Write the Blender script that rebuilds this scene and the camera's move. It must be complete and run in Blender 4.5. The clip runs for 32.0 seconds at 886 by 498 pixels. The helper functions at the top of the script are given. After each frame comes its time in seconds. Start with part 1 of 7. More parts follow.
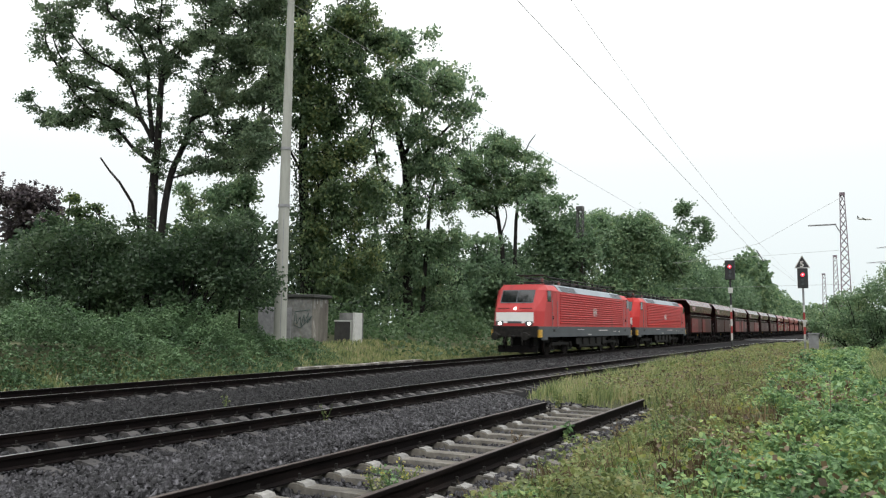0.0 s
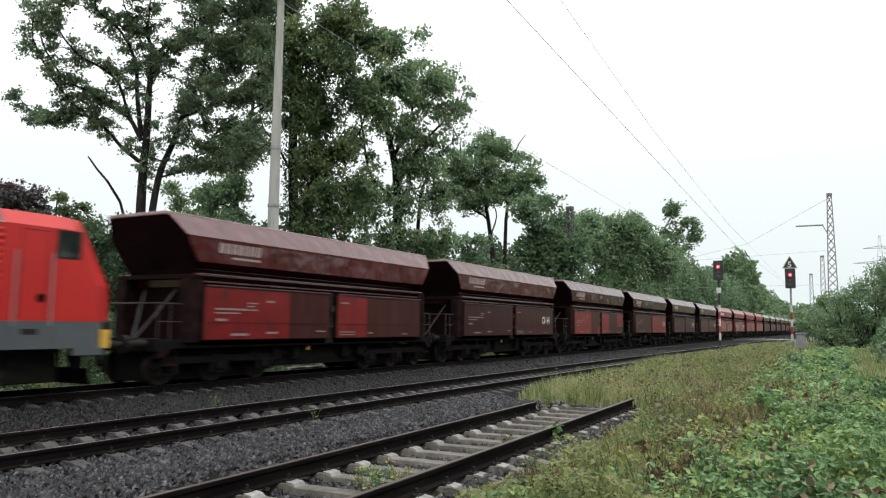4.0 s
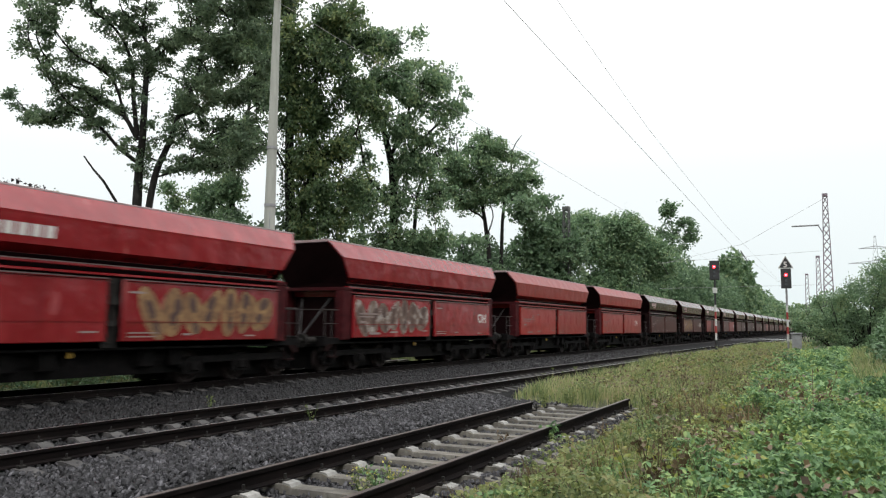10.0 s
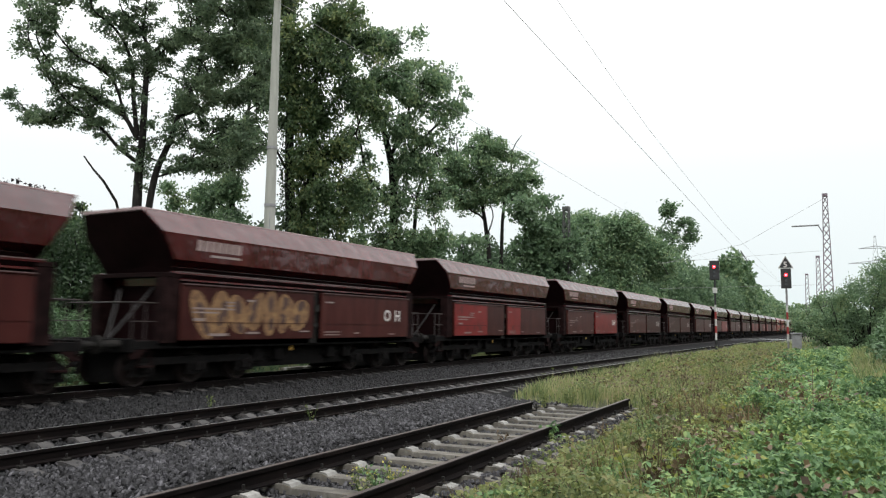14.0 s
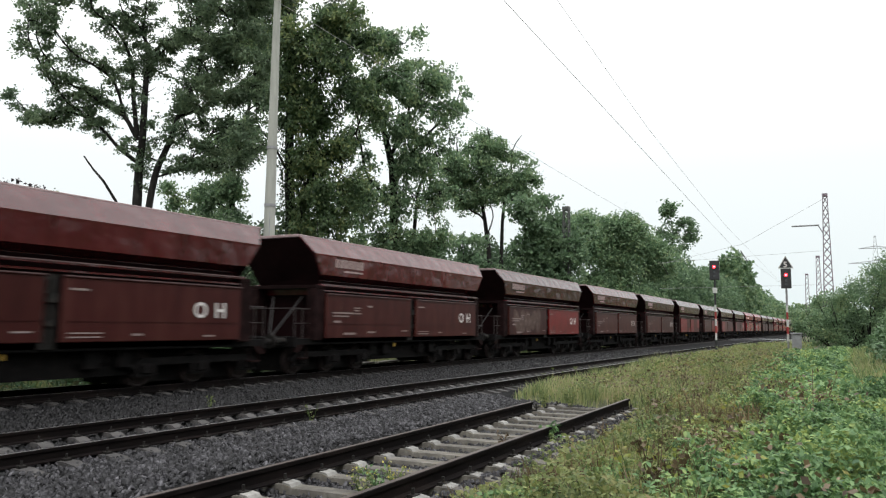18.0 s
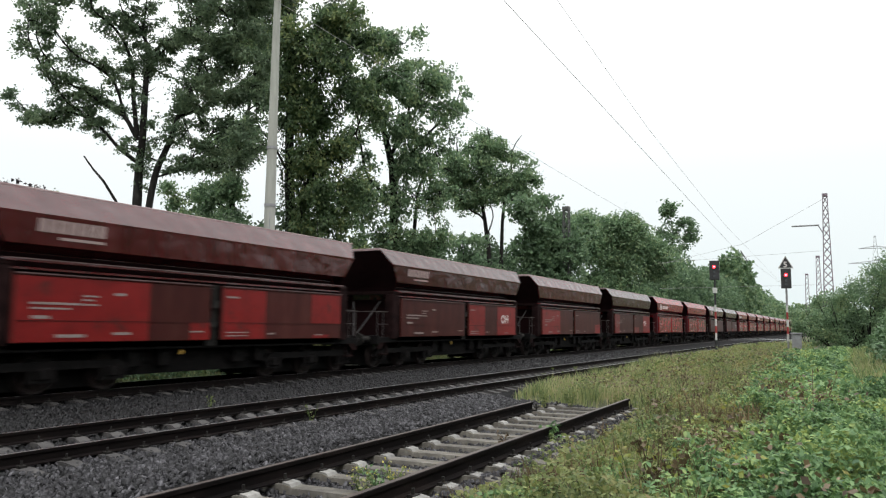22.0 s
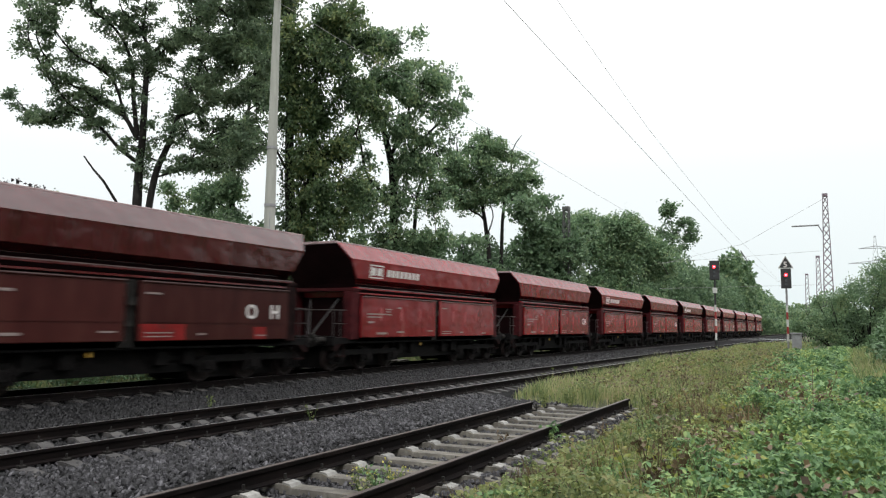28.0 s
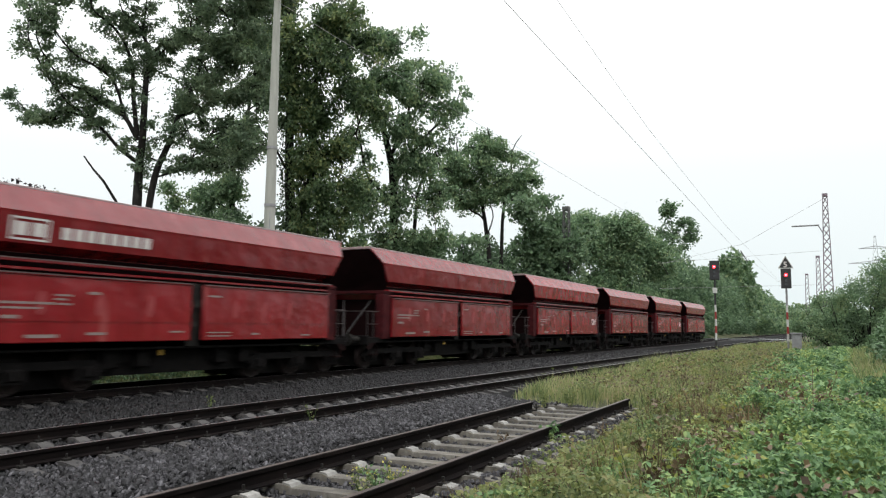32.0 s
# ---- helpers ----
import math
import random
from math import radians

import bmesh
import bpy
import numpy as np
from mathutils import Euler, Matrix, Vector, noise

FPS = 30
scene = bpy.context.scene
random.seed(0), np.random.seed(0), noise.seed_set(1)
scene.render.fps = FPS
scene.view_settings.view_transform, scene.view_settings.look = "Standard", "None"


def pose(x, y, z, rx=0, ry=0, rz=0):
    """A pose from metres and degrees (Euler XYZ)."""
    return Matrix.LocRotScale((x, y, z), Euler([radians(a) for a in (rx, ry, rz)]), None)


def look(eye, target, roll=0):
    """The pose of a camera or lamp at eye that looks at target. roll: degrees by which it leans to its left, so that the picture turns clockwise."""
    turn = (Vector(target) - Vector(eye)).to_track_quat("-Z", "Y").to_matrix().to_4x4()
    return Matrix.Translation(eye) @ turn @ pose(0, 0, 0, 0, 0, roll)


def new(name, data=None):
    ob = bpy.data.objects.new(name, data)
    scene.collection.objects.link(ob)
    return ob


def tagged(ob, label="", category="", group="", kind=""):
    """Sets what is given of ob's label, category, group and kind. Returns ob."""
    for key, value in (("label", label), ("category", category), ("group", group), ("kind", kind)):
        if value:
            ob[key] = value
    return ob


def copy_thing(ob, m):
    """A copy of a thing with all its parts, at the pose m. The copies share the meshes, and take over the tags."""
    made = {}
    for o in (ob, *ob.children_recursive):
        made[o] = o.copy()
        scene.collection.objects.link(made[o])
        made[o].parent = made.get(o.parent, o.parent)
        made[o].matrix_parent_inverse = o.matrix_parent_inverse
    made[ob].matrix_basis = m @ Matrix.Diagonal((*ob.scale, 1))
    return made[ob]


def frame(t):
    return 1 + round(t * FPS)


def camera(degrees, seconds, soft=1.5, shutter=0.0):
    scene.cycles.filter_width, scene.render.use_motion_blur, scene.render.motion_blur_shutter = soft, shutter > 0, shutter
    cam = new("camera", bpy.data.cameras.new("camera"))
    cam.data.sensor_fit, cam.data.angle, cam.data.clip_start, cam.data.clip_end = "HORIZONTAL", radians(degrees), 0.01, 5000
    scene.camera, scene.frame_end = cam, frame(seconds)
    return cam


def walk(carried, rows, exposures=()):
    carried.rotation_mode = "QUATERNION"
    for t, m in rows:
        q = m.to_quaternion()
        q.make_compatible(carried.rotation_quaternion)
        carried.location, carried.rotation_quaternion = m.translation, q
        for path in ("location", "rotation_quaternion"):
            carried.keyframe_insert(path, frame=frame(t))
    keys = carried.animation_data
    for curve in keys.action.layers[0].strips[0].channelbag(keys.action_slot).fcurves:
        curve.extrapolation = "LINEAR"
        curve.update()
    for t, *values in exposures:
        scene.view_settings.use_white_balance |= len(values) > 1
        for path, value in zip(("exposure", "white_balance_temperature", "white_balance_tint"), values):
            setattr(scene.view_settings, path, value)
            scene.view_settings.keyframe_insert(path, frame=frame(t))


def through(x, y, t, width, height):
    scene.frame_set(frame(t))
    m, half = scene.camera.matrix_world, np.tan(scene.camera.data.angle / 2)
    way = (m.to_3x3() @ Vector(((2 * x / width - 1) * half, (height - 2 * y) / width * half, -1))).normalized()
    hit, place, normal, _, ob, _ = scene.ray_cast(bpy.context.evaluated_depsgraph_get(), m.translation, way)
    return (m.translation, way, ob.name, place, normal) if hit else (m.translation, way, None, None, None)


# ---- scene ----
# World: Y runs along the train's track, X to its right, z = 0 at rail top; the camera stands on a tripod beside a dead siding.
cam = camera(62.18, 32.0, soft=1.2, shutter=0.35)
EYE = (0.0, 0.0, 1.6165)
YAW, PITCH, ROLL = 28.46, 5.90, 0.66


def aim(extra):
    """The tripod head: turned a little further to the left by extra degrees."""
    a, b = radians(YAW + extra), radians(PITCH)
    d = Vector((-math.sin(a) * math.cos(b), math.cos(a) * math.cos(b), math.sin(b)))
    return look(EYE, Vector(EYE) + 10 * d, ROLL)


PAN = [(0.0, 1.060), (0.5, 0.930), (1.0, 0.800), (1.5, 0.685), (2.0, 0.580), (2.5, 0.480), (3.0, 0.390), (3.5, 0.325),
       (4.5, 0.220), (5.5, 0.135), (6.0, 0.110), (7.0, 0.070), (8.0, 0.030), (9.0, 0.010), (10.0, 0.0), (20.0, 0.0), (32.0, 0.0)]
walk(cam, [(t, aim(a)) for t, a in PAN], exposures=[(0.0, 0.0), (32.0, 0.0)])

# ---- light: a bright overcast morning ----
world = bpy.data.worlds.new("overcast_sky")
scene.world = world
world.use_nodes = True
wn, wl = world.node_tree.nodes, world.node_tree.links
wn.clear()
sky = wn.new("ShaderNodeTexSky")
sky.sky_type, sky.sun_disc = "NISHITA", False
sky.sun_elevation, sky.sun_rotation = radians(52), radians(131)
sky.air_density, sky.dust_density, sky.ozone_density = 1.0, 4.0, 1.0
cloud = wn.new("ShaderNodeMixRGB")
cloud.inputs[0].default_value = 0.95
# an overcast dome: three times as bright overhead as at the horizon
dome = wn.new("ShaderNodeTexCoord")
height = wn.new("ShaderNodeSeparateXYZ")
wl.new(dome.outputs["Generated"], height.inputs[0])
layer = wn.new("ShaderNodeValToRGB")
layer.color_ramp.elements[0].position, layer.color_ramp.elements[0].color = 0.0, (0.285, 0.318, 0.323, 1)
layer.color_ramp.elements[1].position, layer.color_ramp.elements[1].color = 1.0, (0.98, 0.99, 1.0, 1)
for at, shade in ((0.2, (0.335, 0.352, 0.354, 1)), (0.4, (0.46, 0.47, 0.47, 1))):
    layer.color_ramp.elements.new(at).color = shade
wl.new(height.outputs[2], layer.inputs[0])
bright = wn.new("ShaderNodeVectorMath")
bright.operation = "SCALE"
bright.inputs["Scale"].default_value = 30.0
wl.new(layer.outputs[0], bright.inputs[0])
wl.new(bright.outputs[0], cloud.inputs[2])
back = wn.new("ShaderNodeBackground")
back.inputs[1].default_value = 0.1
wout = wn.new("ShaderNodeOutputWorld")
wl.new(sky.outputs[0], cloud.inputs[1])
wl.new(cloud.outputs[0], back.inputs[0])
wl.new(back.outputs[0], wout.inputs[0])

sun_data = bpy.data.lights.new("sun", "SUN")
sun_data.energy, sun_data.angle, sun_data.color = 1.2, radians(50), (1.0, 0.985, 0.96)
sun = new("sun", sun_data)
sun.matrix_world = look((0, 0, 60), (-34, 30, 0))


# ---- helpers of this scene ----
def lerp(a, b, f):
    return a + (b - a) * f


def mesh_of(name, bm, mats=()):
    me = bpy.data.meshes.new(name)
    bm.to_mesh(me)
    bm.free()
    for m in mats:
        me.materials.append(m)
    return me


def part(name, bm, material, parent, label=""):
    """One mesh object under a thing or a part. bm may be a bmesh or a finished mesh."""
    me = bm if isinstance(bm, bpy.types.Mesh) else mesh_of(name, bm, (material,))
    ob = new(name, me)
    if parent is not None:
        ob.parent = parent
    if label:
        tagged(ob, label)
    return ob


def raw_mesh(name, verts, faces, mats=(), smooth=False):
    me = bpy.data.meshes.new(name)
    me.from_pydata([tuple(v) for v in verts], [], faces)
    for m in mats:
        me.materials.append(m)
    if smooth:
        me.polygons.foreach_set("use_smooth", [True] * len(me.polygons))
    me.update()
    return me


def quads_mesh(name, v, mats=()):
    """A mesh from an (n, 4, 3) array of loose quads."""
    n = len(v)
    me = bpy.data.meshes.new(name)
    me.vertices.add(4 * n)
    me.loops.add(4 * n)
    me.polygons.add(n)
    me.vertices.foreach_set("co", v.reshape(-1).astype(np.float32))
    me.loops.foreach_set("vertex_index", np.arange(4 * n, dtype=np.int32))
    me.polygons.foreach_set("loop_start", np.arange(0, 4 * n, 4, dtype=np.int32))
    for m in mats:
        me.materials.append(m)
    me.update(calc_edges=True)
    return me


def box(bm, x0, x1, y0, y1, z0, z1, bevel=0.0):
    c = bmesh.ops.create_cube(bm, size=1, matrix=Matrix.Translation(((x0 + x1) / 2, (y0 + y1) / 2, (z0 + z1) / 2))
                              @ Matrix.Diagonal((abs(x1 - x0), abs(y1 - y0), abs(z1 - z0), 1)))
    if bevel:
        es = list({e for v in c["verts"] for e in v.link_edges})
        bmesh.ops.bevel(bm, geom=es, offset=bevel, segments=1, affect="EDGES")
    return bm


def boxed(*a, **k):
    return box(bmesh.new(), *a, **k)


def tube(bm, p, q, r0, r1=None, seg=10):
    """A closed tapered tube from p to q."""
    r1 = r0 if r1 is None else r1
    p, q = Vector(p), Vector(q)
    m = Matrix.Translation((p + q) / 2) @ (q - p).to_track_quat("Z", "Y").to_matrix().to_4x4()
    bmesh.ops.create_cone(bm, cap_ends=True, segments=seg, radius1=r0, radius2=r1, depth=(q - p).length, matrix=m)
    return bm


def rod(p, q, r0, r1=None, seg=10):
    return tube(bmesh.new(), p, q, r0, r1, seg)


def prism(bm, outline, y0, y1):
    """Extrudes an outline of (x, z) pairs from y0 to y1."""
    a = [bm.verts.new((x, y0, z)) for x, z in outline]
    b = [bm.verts.new((x, y1, z)) for x, z in outline]
    n = len(outline)
    for i in range(n):
        bm.faces.new((a[i], a[(i + 1) % n], b[(i + 1) % n], b[i]))
    bm.faces.new(a[::-1])
    bm.faces.new(b)
    bmesh.ops.recalc_face_normals(bm, faces=bm.faces[:])
    return bm


def plate(bm, corners, normal, thick):
    """A flat plate with the given corners, as thick as said along normal."""
    n = Vector(normal).normalized() * thick
    a = [bm.verts.new(Vector(c)) for c in corners]
    b = [bm.verts.new(Vector(c) + n) for c in corners]
    k = len(corners)
    bm.faces.new(a[::-1])
    bm.faces.new(b)
    for i in range(k):
        bm.faces.new((a[i], a[(i + 1) % k], b[(i + 1) % k], b[i]))
    return bm


def empty(name, m=None):
    ob = new(name)
    if m is not None:
        ob.matrix_world = m
    return ob


# ---- materials ----
def material(name, ramp, scale=4.0, rough=0.8, metal=0.0, bump=0.3, bump_scale=40.0, stretch=(1, 1, 1), spots=None, per="object", vary=0.0,
             spec=0.5, detail=6.0, dent=0.0):
    """A procedural surface: a noise ramp of colours, a second finer noise for relief, a shift from piece to piece (Random of the
    object or of the island) and, if given, spots of another colour: (colour, scale, threshold)."""
    m = bpy.data.materials.new(name)
    m.use_nodes = True
    nd, lk = m.node_tree.nodes, m.node_tree.links
    b = nd["Principled BSDF"]
    b.inputs["Roughness"].default_value, b.inputs["Metallic"].default_value = rough, metal
    b.inputs["Specular IOR Level"].default_value = spec
    co = nd.new("ShaderNodeTexCoord")
    mp = nd.new("ShaderNodeMapping")
    mp.inputs["Scale"].default_value = stretch
    lk.new(co.outputs["Object"], mp.inputs[0])
    n1 = nd.new("ShaderNodeTexNoise")
    n1.inputs["Scale"].default_value, n1.inputs["Detail"].default_value = scale, detail
    n1.inputs["Roughness"].default_value = 0.65
    lk.new(mp.outputs[0], n1.inputs["Vector"])
    cr = nd.new("ShaderNodeValToRGB")
    k = len(ramp)
    for i, c in enumerate(ramp):
        pos = 0.3 + 0.4 * i / max(1, k - 1)
        e = cr.color_ramp.elements[i] if i < 2 else cr.color_ramp.elements.new(pos)
        e.position, e.color = pos, (*c, 1)
    lk.new(n1.outputs["Fac"], cr.inputs[0])
    out = cr.outputs[0]
    if spots:
        n3 = nd.new("ShaderNodeTexNoise")
        n3.inputs["Scale"].default_value, n3.inputs["Detail"].default_value = spots[1], 8
        lk.new(mp.outputs[0], n3.inputs["Vector"])
        r3 = nd.new("ShaderNodeMapRange")
        r3.inputs[1].default_value, r3.inputs[2].default_value = spots[2], spots[2] + 0.08
        lk.new(n3.outputs["Fac"], r3.inputs[0])
        mx = nd.new("ShaderNodeMixRGB")
        mx.inputs[2].default_value = (*spots[0], 1)
        lk.new(r3.outputs[0], mx.inputs[0])
        lk.new(out, mx.inputs[1])
        out = mx.outputs[0]
    if vary:
        hs = nd.new("ShaderNodeHueSaturation")
        mr = nd.new("ShaderNodeMapRange")
        mr.inputs[3].default_value, mr.inputs[4].default_value = 1 - vary, 1 + vary
        if per == "object":
            lk.new(nd.new("ShaderNodeObjectInfo").outputs["Random"], mr.inputs[0])
        else:
            lk.new(nd.new("ShaderNodeNewGeometry").outputs["Random Per Island"], mr.inputs[0])
        lk.new(mr.outputs[0], hs.inputs["Value"])
        lk.new(out, hs.inputs["Color"])
        out = hs.outputs[0]
    lk.new(out, b.inputs["Base Color"])
    if bump:
        n2 = nd.new("ShaderNodeTexNoise")
        n2.inputs["Scale"].default_value, n2.inputs["Detail"].default_value = bump_scale, 5
        lk.new(co.outputs["Object"], n2.inputs["Vector"])
        bp = nd.new("ShaderNodeBump")
        bp.inputs["Strength"].default_value, bp.inputs["Distance"].default_value = bump, 0.01
        lk.new(n2.outputs["Fac"], bp.inputs["Height"])
        lk.new(bp.outputs[0], b.inputs["Normal"])
        if dent:
            n4 = nd.new("ShaderNodeTexNoise")
            n4.inputs["Scale"].default_value, n4.inputs["Detail"].default_value = 1.5, 2
            lk.new(co.outputs["Object"], n4.inputs["Vector"])
            dp = nd.new("ShaderNodeBump")
            dp.inputs["Strength"].default_value, dp.inputs["Distance"].default_value = dent, 0.12
            lk.new(n4.outputs["Fac"], dp.inputs["Height"])
            lk.new(dp.outputs[0], bp.inputs["Normal"])
    return m


def leaf_material(name, ramp, patch=0.7, rough=0.5, through=0.5):
    """Leaves: colour from leaf to leaf, and some light that comes through."""
    m = bpy.data.materials.new(name)
    m.use_nodes = True
    nd, lk = m.node_tree.nodes, m.node_tree.links
    b, o = nd["Principled BSDF"], nd["Material Output"]
    b.inputs["Roughness"].default_value = rough
    b.inputs["Specular IOR Level"].default_value = 0.45
    ge = nd.new("ShaderNodeNewGeometry")
    co = nd.new("ShaderNodeTexCoord")
    n1 = nd.new("ShaderNodeTexNoise")
    n1.inputs["Scale"].default_value, n1.inputs["Detail"].default_value = patch, 3
    lk.new(co.outputs["Object"], n1.inputs["Vector"])
    ad = nd.new("ShaderNodeMath")
    ad.operation = "MULTIPLY_ADD"
    ad.inputs[1].default_value, ad.inputs[2].default_value = 0.35, -0.17
    lk.new(ge.outputs["Random Per Island"], ad.inputs[0])
    sm = nd.new("ShaderNodeMath")
    lk.new(ad.outputs[0], sm.inputs[0])
    lk.new(n1.outputs["Fac"], sm.inputs[1])
    cr = nd.new("ShaderNodeValToRGB")
    k = len(ramp)
    for i, c in enumerate(ramp):
        pos = 0.25 + 0.5 * i / max(1, k - 1)
        e = cr.color_ramp.elements[i] if i < 2 else cr.color_ramp.elements.new(pos)
        e.position, e.color = pos, (*c, 1)
    lk.new(sm.outputs[0], cr.inputs[0])
    lk.new(cr.outputs[0], b.inputs["Base Color"])
    tr = nd.new("ShaderNodeBsdfTranslucent")
    lk.new(cr.outputs[0], tr.inputs[0])
    mx = nd.new("ShaderNodeMixShader")
    mx.inputs[0].default_value = through
    lk.new(b.outputs[0], mx.inputs[1])
    lk.new(tr.outputs[0], mx.inputs[2])
    lk.new(mx.outputs[0], o.inputs["Surface"])
    return m


def glow(name, colour, strength):
    m = bpy.data.materials.new(name)
    m.use_nodes = True
    b = m.node_tree.nodes["Principled BSDF"]
    b.inputs["Base Color"].default_value = (*colour, 1)
    b.inputs["Emission Color"].default_value = (*colour, 1)
    b.inputs["Emission Strength"].default_value = strength
    return m


M_GROUND = material("grassy_soil", [(0.035, 0.035, 0.018), (0.06, 0.07, 0.025), (0.09, 0.085, 0.04)], 1.2, 0.95, bump=0.6, bump_scale=25)
# Bed coloured near-black: it paints the shade in the gaps between stones.
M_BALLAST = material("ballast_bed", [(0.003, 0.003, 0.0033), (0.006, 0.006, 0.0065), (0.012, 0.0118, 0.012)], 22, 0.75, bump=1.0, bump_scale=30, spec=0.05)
M_STONE = material("ballast_stone", [(0.004, 0.004, 0.005), (0.017, 0.0163, 0.0185), (0.090, 0.088, 0.095)], 14, 0.45, bump=0.5, bump_scale=60, per="island", vary=0.9, spec=0.2)
# Oily stone, darkened further for the shade beside the train.
M_STONEOILSHADE = material("oily_shaded_stone", [(0.002, 0.002, 0.0024), (0.005, 0.0048, 0.0055), (0.024, 0.023, 0.025)], 14, 0.45, bump=0.5, bump_scale=60, per="island", vary=0.9, spec=0.2)
M_RAIL = material("rusty_rail_side", [(0.003, 0.0025, 0.0025), (0.006, 0.0045, 0.0045), (0.014, 0.010, 0.009)], 7, 0.75, 0.0, bump=0.3, stretch=(1, 0.15, 1), spec=0.06)
M_RAILTOP = material("worn_rail_top", [(0.28, 0.27, 0.27), (0.42, 0.41, 0.41)], 5, 0.32, 0.9, bump=0.05, stretch=(1, 0.05, 1))
M_RAILOLD = material("dull_rail_top", [(0.05, 0.035, 0.03), (0.10, 0.08, 0.07)], 9, 0.5, 0.5, bump=0.2, stretch=(1, 0.2, 1))
M_PALECONC = material("pale_concrete", [(0.13, 0.125, 0.115), (0.27, 0.265, 0.25)], 8, 0.85, bump=0.5, vary=0.2, spots=((0.10, 0.09, 0.07), 7, 0.62))
M_SLEEPER = material("concrete_sleeper", [(0.045, 0.041, 0.034), (0.088, 0.080, 0.067), (0.155, 0.145, 0.125)], 5, 0.85, bump=0.5, vary=0.2, spots=((0.12, 0.10, 0.07), 9, 0.6))
M_SLEEPERDARK = material("dirty_sleeper", [(0.020, 0.018, 0.018), (0.035, 0.032, 0.031), (0.056, 0.052, 0.050)], 5, 0.85, bump=0.5, vary=0.2)
M_IRON = material("oily_iron", [(0.006, 0.006, 0.006), (0.014, 0.013, 0.012), (0.028, 0.024, 0.021)], 6, 0.6, 0.0, bump=0.3, spec=0.15)
M_CONCRETE = material("weathered_concrete", [(0.10, 0.10, 0.095), (0.17, 0.172, 0.165), (0.25, 0.253, 0.24)], 2.5, 0.9, bump=0.4, spots=((0.13, 0.12, 0.10), 1.7, 0.58))
M_POLE = material("pale_spun_concrete", [(0.22, 0.225, 0.20), (0.29, 0.295, 0.265), (0.34, 0.345, 0.31)], 3, 0.85, bump=0.3, stretch=(1, 1, 0.15))
M_BARK = material("dark_bark", [(0.007, 0.0065, 0.006), (0.015, 0.014, 0.0125), (0.032, 0.030, 0.027)], 6, 0.9, bump=1.0, bump_scale=25, stretch=(1, 1, 0.3), spec=0.15)
M_LEAFWARM = leaf_material("olive_chestnut_leaf", [(0.036, 0.068, 0.033), (0.078, 0.130, 0.058), (0.130, 0.190, 0.082), (0.235, 0.275, 0.105)], patch=0.5)
M_LEAF = leaf_material("broad_leaf", [(0.066, 0.114, 0.063), (0.125, 0.204, 0.106), (0.191, 0.286, 0.155), (0.279, 0.351, 0.177)])
M_LEAFCOOL = leaf_material("ash_leaf", [(0.068, 0.110, 0.066), (0.124, 0.182, 0.104), (0.200, 0.262, 0.148)])
M_LEAFDARK = leaf_material("shrub_leaf", [(0.066, 0.114, 0.066), (0.124, 0.199, 0.108), (0.193, 0.279, 0.151)])
M_LEAFPURPLE = leaf_material("copper_leaf", [(0.028, 0.024, 0.029), (0.059, 0.045, 0.052), (0.091, 0.076, 0.070)], through=0.2)
M_IVY = leaf_material("ivy_leaf", [(0.022, 0.042, 0.022), (0.045, 0.078, 0.036), (0.08, 0.12, 0.055)], through=0.2)
M_HAZEL = leaf_material("hazel_leaf", [(0.024, 0.048, 0.024), (0.050, 0.088, 0.042), (0.092, 0.138, 0.068)], patch=0.45)
M_BRAMBLE = leaf_material("bramble_leaf", [(0.050, 0.104, 0.046), (0.120, 0.220, 0.092), (0.205, 0.325, 0.138), (0.350, 0.415, 0.130)], patch=1.3, through=0.4, rough=0.6)
M_BANK = leaf_material("bank_leaf", [(0.038, 0.078, 0.034), (0.082, 0.150, 0.066), (0.150, 0.235, 0.112)], patch=0.9, through=0.35)
M_WEED = leaf_material("nettle_leaf", [(0.042, 0.081, 0.036), (0.078, 0.135, 0.060), (0.130, 0.189, 0.090)])
M_GRASS = leaf_material("grass_blade", [(0.068, 0.105, 0.040), (0.172, 0.222, 0.088), (0.315, 0.330, 0.148), (0.420, 0.360, 0.220)], patch=1.7)
M_DRY = leaf_material("dry_stalk", [(0.048, 0.032, 0.018), (0.105, 0.072, 0.038), (0.20, 0.15, 0.080)], patch=1.5, through=0.15)
M_OLIVE = leaf_material("olive_weed_leaf", [(0.070, 0.104, 0.038), (0.150, 0.192, 0.068), (0.235, 0.270, 0.098), (0.260, 0.205, 0.092)], patch=1.5)
M_YELLOWLEAF = leaf_material("yellow_leaf", [(0.17, 0.22, 0.05), (0.28, 0.30, 0.07), (0.34, 0.27, 0.07)])
M_STEEL = material("galvanised_steel", [(0.18, 0.18, 0.19), (0.30, 0.30, 0.31)], 4, 0.55, 0.4, bump=0.15)
M_GREYSTEEL = material("dark_grey_steel", [(0.05, 0.052, 0.05), (0.10, 0.102, 0.098)], 4, 0.7, 0.1, bump=0.15)
M_RUSTSTEEL = material("red_primed_steel", [(0.12, 0.09, 0.11), (0.21, 0.165, 0.19)], 3, 0.7, 0.1, bump=0.15)
M_BLACK = material("black_signal_board", [(0.012, 0.012, 0.013), (0.022, 0.022, 0.024)], 5, 0.5, bump=0.1)
M_WHITEPAINT = material("white_paint", [(0.40, 0.40, 0.39), (0.52, 0.52, 0.50)], 6, 0.5, bump=0.1)
M_REDPAINT = material("red_paint", [(0.20, 0.02, 0.02), (0.28, 0.03, 0.026)], 6, 0.5, bump=0.1)
M_SIGNAL = glow("red_signal_light", (1.0, 0.03, 0.05), 2.6)
